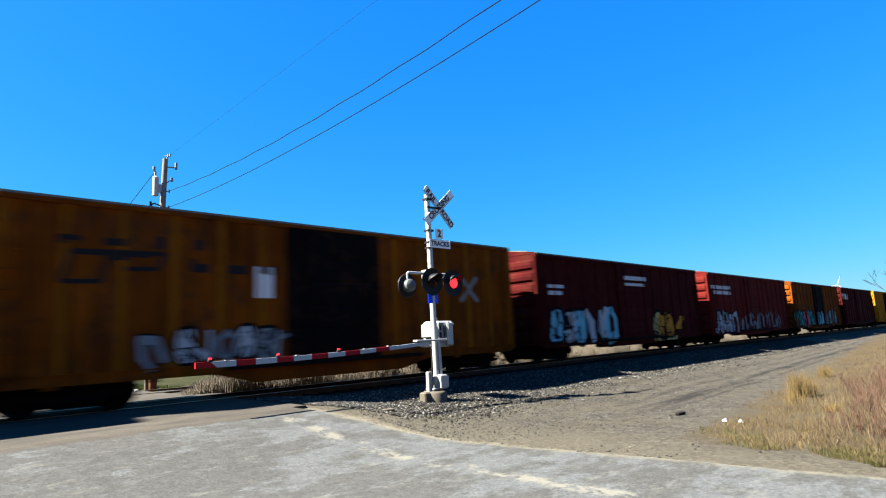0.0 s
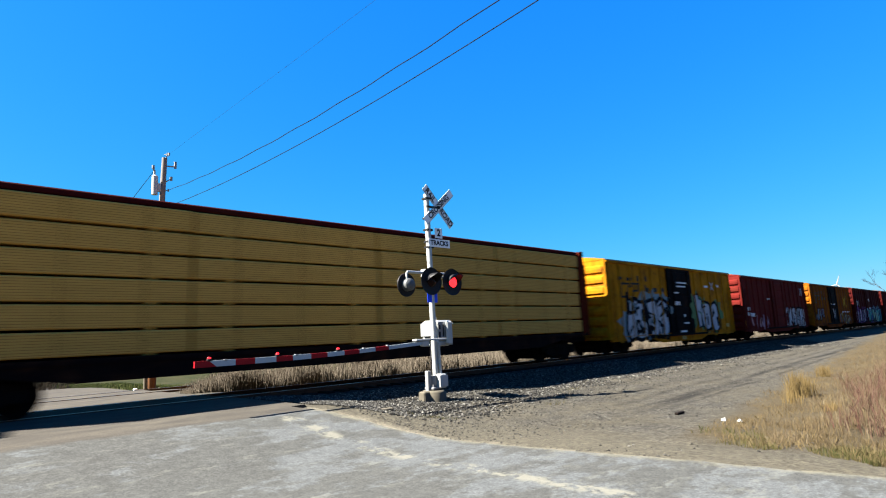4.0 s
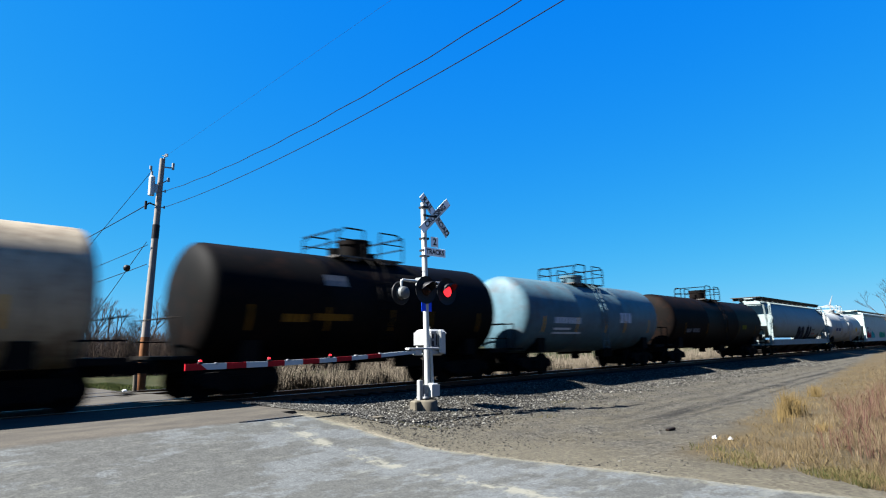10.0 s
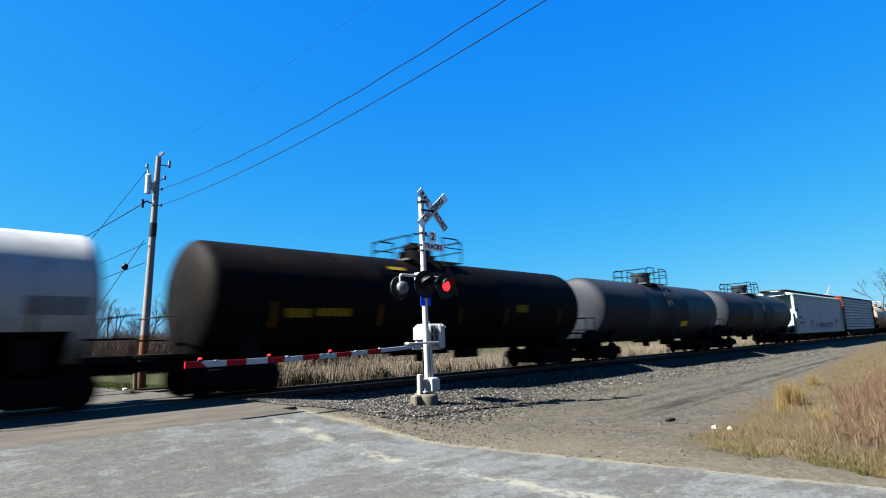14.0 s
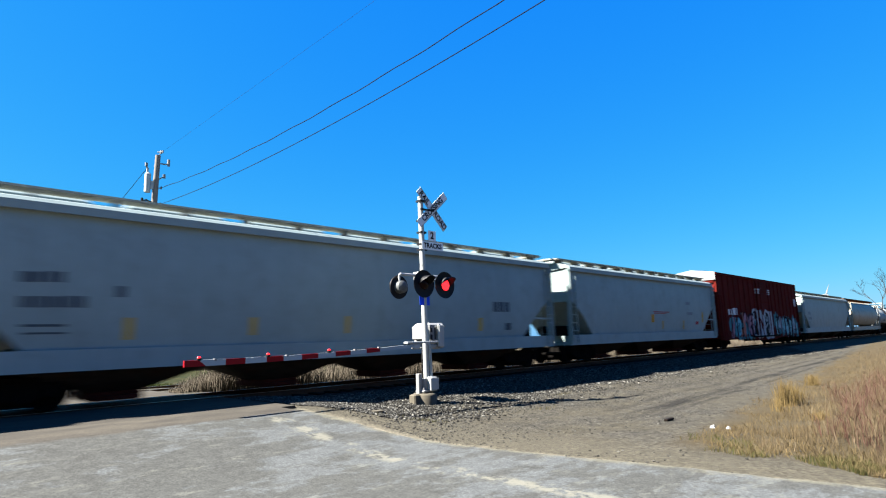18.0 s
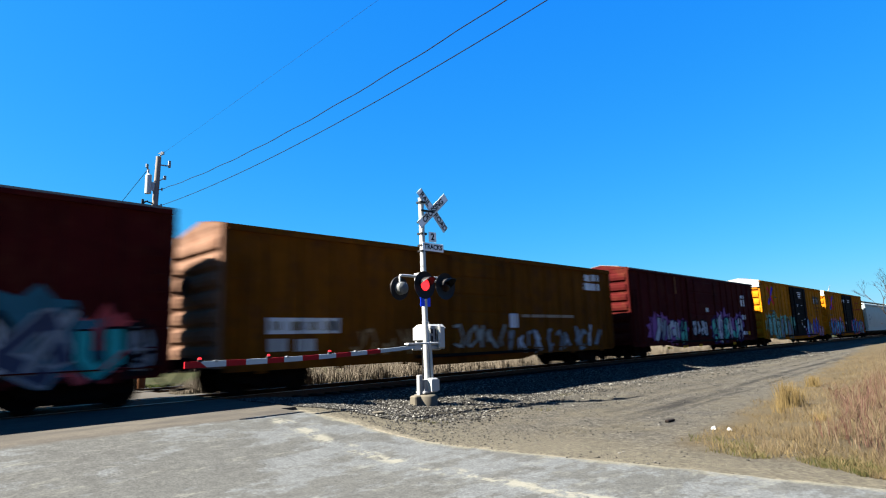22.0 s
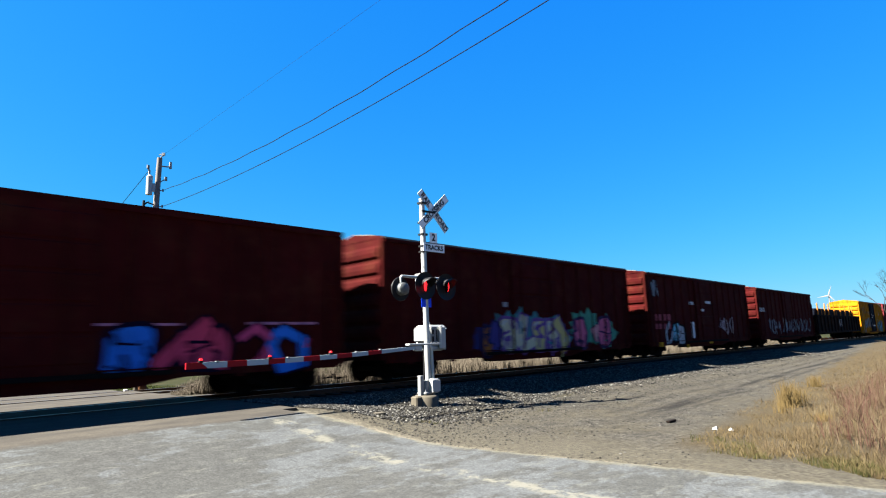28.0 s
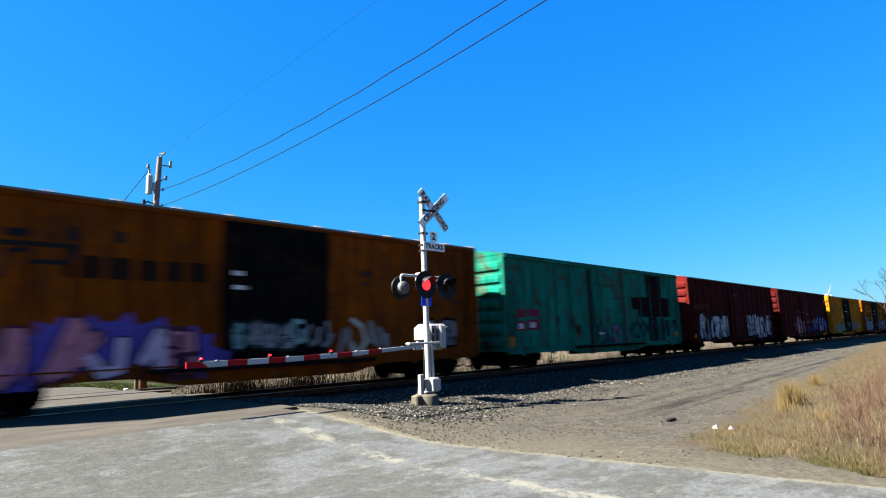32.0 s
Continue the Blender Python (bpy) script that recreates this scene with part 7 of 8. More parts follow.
marks(*b, [(-5.88, -5.06, 2.02, 2.33), (-4.69, -3.70, 2.04, 2.34)], spray((0.07, 0.10, 0.18)), "stencil_panel")
marks(*b, [(3.99, 4.91, 2.04, 2.48)], spray((0.65, 0.4, 0.02)))
marks(*b, [(-5.85, -4.17, 1.81, 1.89), (-1.51, -0.21, 1.38, 1.86), (5.52, 6.76, 1.66, 1.95)], spray((0.3, 0.3, 0.3)))
b = covered_hopper(-219.5, "grey round-sided covered hopper with black graffiti", "dull_grey", 18.5, curved=True, walk_paint="dark_board")
graffiti(*b, -1.18, 2.93, 0.93, 2.42, [(0.03, 0.035, 0.05), (0.06, 0.07, 0.1)], INK, None, 181, weight=0.26)
marks(*b, [(7.68, 8.08, 3.60, 4.06), (8.17, 8.54, 3.60, 4.06), (8.63, 8.97, 3.61, 4.05), (9.06, 9.20, 3.62, 4.07), (5.64, 6.14, 1.56, 1.82)], BLACK_MARK, "emblem")
marks(*b, [(3.35, 4.28, 2.04, 2.18)], BLACK_MARK)
marks(*b, [(5.11, 5.55, 1.51, 1.60), (7.09, 8.04, 1.47, 1.60), (2.52, 3.07, 1.46, 1.57)], spray((0.6, 0.3, 0.03)))
marks(*b, [(3.50, 4.60, 1.76, 1.82), (3.51, 4.44, 1.68, 1.72)], spray((0.4, 0.05, 0.05)))
b = tank_car(-238.4, "brownish black tank car with white end stencils", "tank_brown", 15.8, r=1.6, zc=2.44, tape=(0.13, 0.065, 0.008))
marks(*b, [(-5.97, -5.28, 1.78, 1.99), (-5.03, -4.01, 1.79, 2.01)], spray((0.152, 0.152, 0.160)))
marks(*b, [(3.42, 4.23, 2.01, 2.29)], spray((0.171, 0.171, 0.019)))
b = tank_car(-254.0, "pale blue tank car with rusty stains", "tank_blue", 12.0, dome_h=0.4)
marks(*b, [(-3.92, -1.90, 2.11, 2.37), (-3.95, -2.67, 1.84, 1.93), (-3.97, -1.78, 1.67, 1.75), (1.63, 2.78, 2.20, 2.68)], spray((0.5, 0.55, 0.6)))
b = tank_car(-267.1, "short black tank car with yellow stencils", "tank_black", 11.15, tape=(0.13, 0.065, 0.008))
marks(*b, [(-2.06, -1.27, 3.01, 3.34)], spray((0.2, 0.2, 0.2)))
marks(*b, [(-3.41, -2.64, 1.97, 2.18), (-2.44, -1.22, 2.02, 2.21)], spray((0.152, 0.076, 0.011)))
b = tank_car(-283.0, "beige tank car with rust stains and red scrawl", "beige", 16.6, dome_h=0.4)
marks(*b, [(-6.10, -5.66, 2.00, 2.28), (-5.55, -4.43, 2.01, 2.30), (-4.34, -3.96, 1.71, 1.91)], spray((0.15, 0.15, 0.25)))
graffiti(*b, -4.43, -0.68, 1.19, 2.03, [(0.5, 0.18, 0.12)], (0.4, 0.15, 0.1), None, 220, weight=0.1)
marks(*b, [(3.12, 4.05, 2.14, 2.59)], spray((0.6, 0.45, 0.03)))
marks(*b, [(-4.17, -1.95, 1.52, 1.61), (0.88, 3.01, 1.54, 1.81)], spray((0.4, 0.3, 0.25)))
WRAP = plain("white_lumber_wrap", (0.36, 0.42, 0.42), 0.6, 0, 0.14, 3)
b = centre_beam(-302.62, "orange centre-beam flatcar stacked with white wrapped lumber", 18.95, 11, 0.327, WRAP, 4.5, end_paint="lumber_orange", wrapped=True, deck=0.95)
b = covered_hopper(-323.0, "pale grey covered hopper with yellow strips and magenta scrawl", "grey", 19.3, walk_paint="dark_board", window=True)
marks(*b, [(-8.70, -8.18, 2.72, 3.01)], BLACK_MARK, "stencil_panel")
marks(*b, [(-8.11, -7.93, 2.13, 2.34), (-7.87, -7.68, 2.13, 2.34), (-7.62, -7.46, 2.14, 2.35), (-7.41, -7.22, 2.14, 2.36), (-8.08, -7.94, 1.66, 1.87), (-7.89, -7.74, 1.66, 1.87), (-7.69, -7.53, 1.66, 1.87), (-7.47, -7.31, 1.66, 1.87), (-7.26, -6.91, 1.66, 1.88), (-6.59, -6.38, 2.13, 2.19), (-6.60, -6.40, 1.63, 1.88), (-7.04, -6.58, 1.42, 1.47)], spray((0.1, 0.11, 0.13)))
graffiti(*b, -4.43, -2.94, 1.20, 2.15, [(0.45, 0.04, 0.14)], (0.35, 0.02, 0.1), None, 239, weight=0.1)
graffiti(*b, -2.41, 4.72, 1.14, 1.87, [(0.08, 0.08, 0.09)], (0.12, 0.12, 0.12), None, 240, weight=0.09)
graffiti(*b, 5.64, 6.80, 1.54, 2.35, [(0.5, 0.1, 0.2)], (0.4, 0.05, 0.1), None, 241, weight=0.12)
graffiti(*b, -9.02, -8.06, 3.01, 3.61, [(0.4, 0.25, 0.32)], (0.4, 0.25, 0.3), None, 242, weight=0.06)
marks(*b, [(-4.68, -4.49, 1.21, 1.66), (-1.48, -1.25, 1.21, 1.70), (-8.67, -8.50, 1.51, 2.19), (5.29, 5.55, 1.22, 1.75), (8.49, 8.89, 1.27, 2.16)], spray((0.72, 0.42, 0.03)), "reflector_strip")
marks(*b, [(-8.43, -8.19, 1.31, 1.62)], spray((0.6, 0.15, 0.05)))
b = tank_car(-341.1, "slate grey tank car with orange stencils", "tank_slate", 15.4, tape=(0.13, 0.065, 0.008))
marks(*b, [(-5.79, -4.95, 1.99, 2.25), (-4.76, -3.75, 2.02, 2.27), (3.46, 4.24, 2.32, 2.58)], spray((0.171, 0.084, 0.011)))
b = tank_car(-357.85, "slate grey tank car with a yellow panel", "tank_slate", 14.8, tape=(0.13, 0.065, 0.008))
marks(*b, [(1.59, 2.45, 1.62, 1.90)], spray((0.72, 0.45, 0.02)), "yellow_panel")
marks(*b, [(3.49, 3.93, 1.73, 1.95), (4.62, 5.07, 1.69, 1.95), (5.74, 6.66, 1.74, 2.27)], spray((0.114, 0.125, 0.137)))
b = tank_car(-375.5, "long black tank car with yellow stencils", "tank_black", 17.0, tape=(0.13, 0.065, 0.008))
marks(*b, [(-6.27, -5.48, 1.99, 2.23), (-5.30, -4.15, 2.03, 2.25), (3.69, 4.42, 2.23, 2.52), (-2.38, -1.70, 3.56, 3.67)], spray((0.209, 0.152, 0.011)))
b = tank_car(-392.35, "white tank car with orange strips and dark underframe", "white", 12.9, r=1.5, zc=2.44, dome_h=0.35, belly="tank_black", tape=(0.13, 0.065, 0.008))
marks(*b, [(-4.46, -4.18, 1.98, 2.15), (-4.12, -3.84, 1.98, 2.15), (-3.51, -3.21, 2.00, 2.18), (-3.14, -2.83, 2.00, 2.18), (-2.78, -2.48, 2.02, 2.19), (-4.85, -4.59, 1.38, 1.56)], spray((0.046, 0.053, 0.068)))
marks(*b, [(-4.80, -4.27, 1.67, 1.76), (-3.80, -3.14, 1.66, 1.76), (4.89, 6.05, 2.02, 2.40)], spray((0.133, 0.141, 0.152)))
marks(*b, [(3.41, 4.09, 2.02, 2.41)], spray((0.65, 0.5, 0.03)), "yellow_panel")
marks(*b, [(-5.26, -5.03, 1.40, 2.11), (-2.44, -2.24, 1.60, 2.08), (-0.30, -0.15, 1.62, 2.05)], spray((0.228, 0.114, 0.008)), "reflector_strip")
b = covered_hopper(-410.0, "cream round-sided covered hopper streaked with rust", "cream", 18.9, curved=True, walk_paint="rust_board")
b = covered_hopper(-430.6, "pale grey covered hopper with open end platforms", "grey", 20.1, bays=3, triangle=2.2)
marks(*b, [(-8.18, -7.32, 2.51, 2.77), (-8.23, -7.02, 2.05, 2.29), (-8.27, -7.33, 1.79, 1.86)], spray((0.25, 0.3, 0.35)))
marks(*b, [(-9.25, -8.45, 1.17, 1.31), (-3.00, -2.55, 1.05, 1.21)], spray((0.65, 0.4, 0.02)))
b = boxcar(-451.85, "tall red boxcar with black and white graffiti", "red", 19.1, 5.12, posts=18, roof="paint")
marks(*b, [(-7.79, -7.11, 2.31, 2.70), (-6.88, -6.21, 2.33, 2.79)], WHITE_MARK)
marks(*b, [(-1.70, -0.79, 4.25, 4.34), (-1.71, -0.80, 4.13, 4.20), (-1.73, -0.90, 3.98, 4.05), (0.88, 1.84, 4.25, 4.33), (0.86, 1.82, 4.09, 4.17), (0.85, 1.66, 3.96, 4.01)], WHITE_MARK)
graffiti(*b, -7.56, -2.76, 0.62, 2.50, [(0.45, 0.25, 0.3), CYAN, (0.5, 0.2, 0.15)], (0.02, 0.02, 0.03), (0.1, 0.3, 0.34), 306)
graffiti(*b, -2.75, 1.93, 0.62, 2.84, [(0.02, 0.02, 0.02), W1], W1, None, 307, weight=0.24)
graffiti(*b, 2.55, 9.09, 0.62, 2.31, [(0.3, 0.6, 0.62), W1], INK, (0.1, 0.28, 0.3), 308, weight=0.22)
marks(*b, [(8.42, 9.39, 3.20, 3.82)], WHITE_MARK)
b = covered_hopper(-470.8, "pale grey covered hopper with an orange panel", "grey", 17.0, bays=3)
marks(*b, [(-0.56, -0.24, 1.82, 2.24)], spray((0.75, 0.33, 0.01)), "orange_panel")
marks(*b, [(-0.32, 1.66, 2.36, 2.40), (-0.31, 1.27, 2.29, 2.32)], spray(RED))
marks(*b, [(4.03, 4.64, 2.83, 3.02), (4.12, 4.94, 2.24, 2.41)], spray((0.25, 0.27, 0.3)))
marks(*b, [(0.76, 0.90, 1.47, 1.90), (3.53, 3.68, 1.43, 1.92), (6.36, 6.55, 1.81, 2.43)], spray((0.6, 0.35, 0.05)), "reflector_strip")
marks(*b, [(5.38, 5.79, 1.69, 1.87)], spray(RED))
b = covered_hopper(-490.7, "pale grey covered hopper with black stencil blocks", "grey", 20.1)
marks(*b, [(-8.25, -8.05, 2.63, 2.84), (-8.03, -7.86, 2.64, 2.85), (-7.82, -7.45, 2.65, 2.87), (-8.22, -8.02, 2.13, 2.35), (-7.97, -7.78, 2.13, 2.36), (-7.74, -7.51, 2.14, 2.36), (-7.47, -7.03, 2.14, 2.38), (-6.51, -6.32, 2.38, 2.62), (-8.17, -7.41, 1.75, 1.80), (-8.13, -7.38, 1.60, 1.64), (6.23, 7.25, 2.22, 2.59), (6.95, 7.29, 1.54, 1.80)], spray((0.1, 0.12, 0.14)))
marks(*b, [(-6.30, -6.13, 1.46, 1.94), (-3.38, -3.21, 1.51, 1.96), (-0.43, -0.29, 1.52, 2.01), (5.42, 5.61, 1.52, 1.99)], spray((0.65, 0.4, 0.05)), "reflector_strip")
b = covered_hopper(-512.2, "pale blue-grey covered hopper with dark end slopes", "grey", 20.4)
marks(*b, [(-7.84, -7.45, 2.69, 2.92), (-7.37, -7.08, 2.71, 2.94), (-7.88, -7.37, 2.20, 2.41), (-7.32, -6.81, 2.21, 2.42), (-7.84, -7.03, 1.92, 1.98), (-7.84, -7.07, 1.76, 1.82), (-6.17, -5.91, 2.46, 2.70), (6.66, 7.26, 2.16, 2.63)], spray((0.2, 0.25, 0.3)))
marks(*b, [(-8.82, -8.23, 1.24, 1.35), (0.93, 2.20, 1.68, 1.75)], spray((0.6, 0.2, 0.05)))
b = boxcar(-533.4, "tall yellow boxcar with black doors and cyan graffiti", "deep_yellow", 19.0, 5.12, door="black", door_w=4.9, door_x=0.9, posts=18, roof="paint")
split_cross(*b, -6.96, 3.95, 0.63)
marks(*b, [(5.23, 7.25, 4.15, 4.27), (5.35, 5.68, 3.69, 4.60), (6.38, 6.72, 3.74, 4.29), (3.86, 4.59, 3.26, 3.46), (4.84, 5.74, 3.30, 3.51), (5.94, 8.17, 3.36, 3.57)], spray((0.25, 0.02, 0.03)), "emblem")
marks(*b, [(-8.70, -8.05, 4.03, 4.13), (-5.95, -5.23, 4.35, 4.46), (-5.87, -5.33, 4.01, 4.12), (-8.60, -8.01, 2.54, 2.76), (-7.76, -7.07, 2.56, 2.76)], BLACK_MARK)
marks(*b, [(-1.69, -0.86, 4.31, 4.41), (-1.71, -0.97, 4.13, 4.23), (0.80, 1.76, 4.32, 4.43), (0.78, 1.62, 4.13, 4.23), (-1.53, -1.25, 1.74, 1.98)], WHITE_MARK)
graffiti(*b, -9.00, -2.38, 0.62, 2.23, [CYAN, (0.04, 0.22, 0.55)], (0.01, 0.015, 0.05), (0.55, 0.2, 0.35), 352, shine=W1, weight=0.28)
graffiti(*b, 2.12, 8.81, 0.62, 2.27, [CYAN, (0.03, 0.16, 0.55), (0.12, 0.45, 0.5)], (0.01, 0.015, 0.05), (0.55, 0.16, 0.34), 353, weight=0.26)
b = boxcar(-554.3, "tall yellow boxcar with black doors and purple graffiti", "deep_yellow", 19.0, 5.12, door="black", door_w=4.9, door_x=0.9, posts=18, roof="paint")
marks(*b, [(6.11, 8.46, 3.64, 4.36)], BLACK_MARK, "emblem_panel")
marks(*b, [(6.29, 6.95, 4.04, 4.13), (6.55, 6.74, 3.71, 4.04), (7.05, 7.61, 4.07, 4.17), (7.25, 7.45, 3.74, 4.07), (7.78, 8.33, 4.07, 4.17), (7.86, 8.24, 3.79, 4.07)], WHITE_MARK, "emblem")
marks(*b, [(6.35, 7.05, 3.17, 3.33), (7.16, 8.38, 3.23, 3.40), (6.86, 7.89, 2.86, 3.01), (7.01, 7.97, 2.58, 2.71), (7.05, 7.85, 2.40, 2.51)], spray((0.12, 0.05, 0.02)))
graffiti(*b, 2.57, 7.08, 0.62, 2.17, [(0.25, 0.5, 0.62), BLUE, (0.55, 0.5, 0.2)], (0.02, 0.02, 0.1), (0.28, 0.16, 0.45), 364, shine=W1, weight=0.3)
graffiti(*b, 7.08, 9.16, 0.62, 1.53, [(0.5, 0.3, 0.4)], (0.1, 0.03, 0.08), (0.3, 0.15, 0.35), 365)
marks(*b, [(0.57, 1.64, 4.48, 4.56), (0.71, 1.61, 4.32, 4.40), (0.72, 1.51, 4.15, 4.24), (0.81, 1.51, 4.03, 4.09), (0.11, 0.41, 3.36, 3.45), (0.18, 0.38, 3.24, 3.30), (1.47, 1.76, 3.37, 3.44), (0.15, 0.48, 2.57, 2.72), (1.02, 1.26, 2.00, 2.07), (1.08, 1.23, 1.64, 1.86), (2.01, 2.29, 2.11, 2.20), (1.56, 1.97, 1.40, 1.59)], WHITE_MARK)
split_cross(*b, -7.03, 4.0, 0.60)
marks(*b, [(-7.62, -6.45, 2.73, 2.86), (-7.66, -6.39, 2.47, 2.60), (-8.46, -7.95, 3.83, 3.96), (-6.00, -5.36, 3.86, 3.97)], BLACK_MARK)
graffiti(*b, -8.43, -1.46, 0.62, 2.34, [W2, (0.25, 0.5, 0.4)], (0.05, 0.08, 0.06), (0.15, 0.4, 0.28), 370)
b = boxcar(-575.4, "long dark red boxcar with green and white graffiti", "dark_red", 19.2, 4.68, door_w=4.9, posts=18)
graffiti(*b, -7.28, -3.00, 0.62, 2.18, [W1, (0.12, 0.5, 0.36), W2], (0.03, 0.02, 0.06), (0.25, 0.10, 0.28), 378, weight=0.3)
graffiti(*b, -2.25, 0.15, 1.02, 2.11, [W1], INK, None, 379, weight=0.24)
graffiti(*b, 0.99, 6.69, 0.62, 2.43, [(0.12, 0.5, 0.36), W1], (0.04, 0.02, 0.08), (0.25, 0.12, 0.3), 380, weight=0.28)
marks(*b, [(6.92, 7.68, 3.57, 3.78), (6.90, 7.65, 3.01, 3.48), (0.08, 0.50, 2.52, 2.78), (6.93, 7.64, 2.09, 2.41), (6.86, 7.56, 1.02, 1.27)], WHITE_MARK)
marks(*b, [(-5.66, -5.20, 0.40, 0.55), (-3.56, -3.02, 0.42, 0.57), (-1.48, -1.03, 0.44, 0.59), (7.90, 8.30, 1.00, 1.25), (4.57, 5.11, 0.41, 0.56)], spray((0.6, 0.3, 0.02)), "reflector_square")
marks(*b, [(-4.04, -3.91, 3.50, 4.54), (-4.00, -3.82, 3.53, 3.75)], spray((0.2, 0.09, 0.03)))
b = boxcar(-596.6, "long brown ochre boxcar with number boards", "brown", 19.2, 4.36, posts=18, roof="paint", end_paint="faded_tan")
marks(*b, [(-8.41, -6.12, 1.56, 1.99)], spray((0.62, 0.62, 0.6)), "number_board")
marks(*b, [(-8.28, -7.92, 1.66, 1.89), (-7.70, -7.36, 1.65, 1.89), (-7.18, -6.77, 1.65, 1.89), (-6.62, -6.20, 1.64, 1.90)], spray((0.2, 0.14, 0.06)))
marks(*b, [(-8.35, -7.75, 1.11, 1.44), (-7.54, -6.87, 1.09, 1.42)], spray((0.45, 0.45, 0.42)))
graffiti(*b, -1.51, 1.31, 0.84, 1.92, [(0.3, 0.3, 0.26)], (0.06, 0.04, 0.02), None, 394, weight=0.16)
graffiti(*b, 1.64, 8.33, 0.62, 1.77, [W2, W1], (0.1, 0.07, 0.03), None, 395, weight=0.18)
marks(*b, [(7.27, 7.86, 3.75, 4.04), (7.96, 8.63, 3.78, 4.08), (7.22, 8.57, 3.34, 3.66), (1.77, 2.16, 1.67, 2.21)], WHITE_MARK)
graffiti(*b, -5.77, -2.58, 0.85, 1.79, [(0.3, 0.18, 0.08)], (0.1, 0.05, 0.02), None, 397, weight=0.14)
marks(*b, [(2.53, 6.25, 2.07, 2.19)], spray((0.4, 0.3, 0.2)))
b = boxcar(-615.3, "dark red boxcar with colourful graffiti at one end", "dark_red", eave=4.55)
graffiti(*b, 4.78, 5.99, 0.62, 2.15, [(0.05, 0.06, 0.1), CYAN, W2], W2, (0.03, 0.12, 0.16), 406)
graffiti(*b, 6.14, 6.88, 0.62, 2.08, [TEAL, RED], INK, (0.4, 0.06, 0.06), 407, weight=0.3)
graffiti(*b, 7.04, 7.55, 0.62, 1.90, [W2, (0.2, 0.3, 0.5)], INK, None, 408)
graffiti(*b, -5.99, -1.75, 0.62, 2.43, [W1, CYAN], (0.02, 0.03, 0.08), (0.12, 0.2, 0.3), 409)
graffiti(*b, 0.60, 5.79, 0.62, 2.20, [W1, W2], INK, None, 410, weight=0.22)
marks(*b, [(-7.32, -6.78, 2.07, 2.33), (-6.64, -6.04, 2.07, 2.34), (-7.36, -6.82, 1.55, 1.81), (-6.68, -6.09, 1.54, 1.81)], spray((0.35, 0.05, 0.05)))
graffiti(*b, -1.87, 0.59, 0.66, 1.90, [W2], INK, None, 412, weight=0.12)
b = boxcar(-632.9, "dark red boxcar with pale blue graffiti and a teal panel", "dark_red", eave=4.58)
graffiti(*b, -5.29, -1.88, 0.98, 2.01, [(0.25, 0.38, 0.46), W2], (0.03, 0.05, 0.09), (0.08, 0.14, 0.2), 420, weight=0.3)
marks(*b, [(-2.85, -2.17, 1.99, 2.56)], spray((0.08, 0.42, 0.36)), "teal_panel")
marks(*b, [(-2.74, -2.27, 2.10, 2.41)], spray((0.2, 0.5, 0.45)))
graffiti(*b, -1.48, 0.88, 1.22, 2.09, [(0.42, 0.46, 0.5)], INK, None, 423, weight=0.2)
marks(*b, [(-3.58, -3.00, 0.69, 1.03), (-3.48, -3.05, 1.50, 1.85)], WHITE_MARK)
graffiti(*b, 2.34, 4.96, 0.94, 3.75, [(0.35, 0.3, 0.34)], (0.09, 0.01, 0.012), None, 425, weight=0.1)
marks(*b, [(1.47, 2.11, 2.10, 2.27), (1.47, 2.11, 1.82, 2.01), (1.51, 2.11, 1.53, 1.72), (1.59, 2.07, 1.31, 1.44), (-4.43, -4.15, 2.22, 2.31), (-4.42, -4.16, 2.03, 2.13), (-2.74, -2.43, 3.06, 3.17), (-0.59, 0.11, 3.25, 3.32), (-0.31, -0.06, 2.38, 2.53)], spray((0.5, 0.45, 0.5)))
marks(*b, [(-4.58, -4.10, 0.44, 0.60), (-2.30, -1.79, 0.43, 0.61), (1.29, 1.83, 0.50, 0.65)], spray((0.6, 0.3, 0.02)), "reflector_square")
b = boxcar(-650.45, "red boxcar with white and teal graffiti", "red", eave=4.58)
marks(*b, [(-7.13, -6.59, 2.12, 2.34), (-6.33, -5.73, 2.13, 2.36), (-7.13, -6.60, 1.70, 1.92), (-6.33, -5.74, 1.70, 1.92), (-2.47, -2.11, 2.66, 3.06)], WHITE_MARK)
graffiti(*b, -6.78, -1.90, 0.62, 2.07, [W1, W1, (0.3, 0.36, 0.42)], INK, None, 436, weight=0.26)
graffiti(*b, -0.16, 6.80, 0.62, 2.23, [(0.12, 0.38, 0.42), (0.3, 0.5, 0.52)], (0.02, 0.05, 0.07), None, 437, weight=0.28)
marks(*b, [(-7.00, -6.46, 0.63, 0.84), (-2.09, -1.63, 0.49, 0.69), (6.73, 7.62, 0.65, 0.91)], spray((0.6, 0.3, 0.02)), "reflector_square")
graffiti(*b, -1.26, 0.15, 0.74, 2.00, [W2, (0.5, 0.5, 0.2)], INK, None, 439, weight=0.14)
b = boxcar(-668.1, "faded rose red boxcar with black and tan graffiti", "rose", eave=4.58, roof="paint")
graffiti(*b, 2.52, 5.61, 0.62, 2.24, [(0.03, 0.02, 0.018), (0.08, 0.05, 0.04)], (0.30, 0.20, 0.16), None, 447, weight=0.24, shine=(0.45, 0.3, 0.25))
marks(*b, [(6.52, 7.13, 1.74, 2.05), (6.49, 7.14, 1.46, 1.67)], BLACK_MARK)
marks(*b, [(5.68, 5.92, 1.53, 1.77)], spray((0.1, 0.5, 0.1)))
marks(*b, [(4.66, 5.26, 0.96, 1.15), (2.13, 2.61, 0.91, 1.05)], spray((0.6, 0.3, 0.02)), "reflector_square")
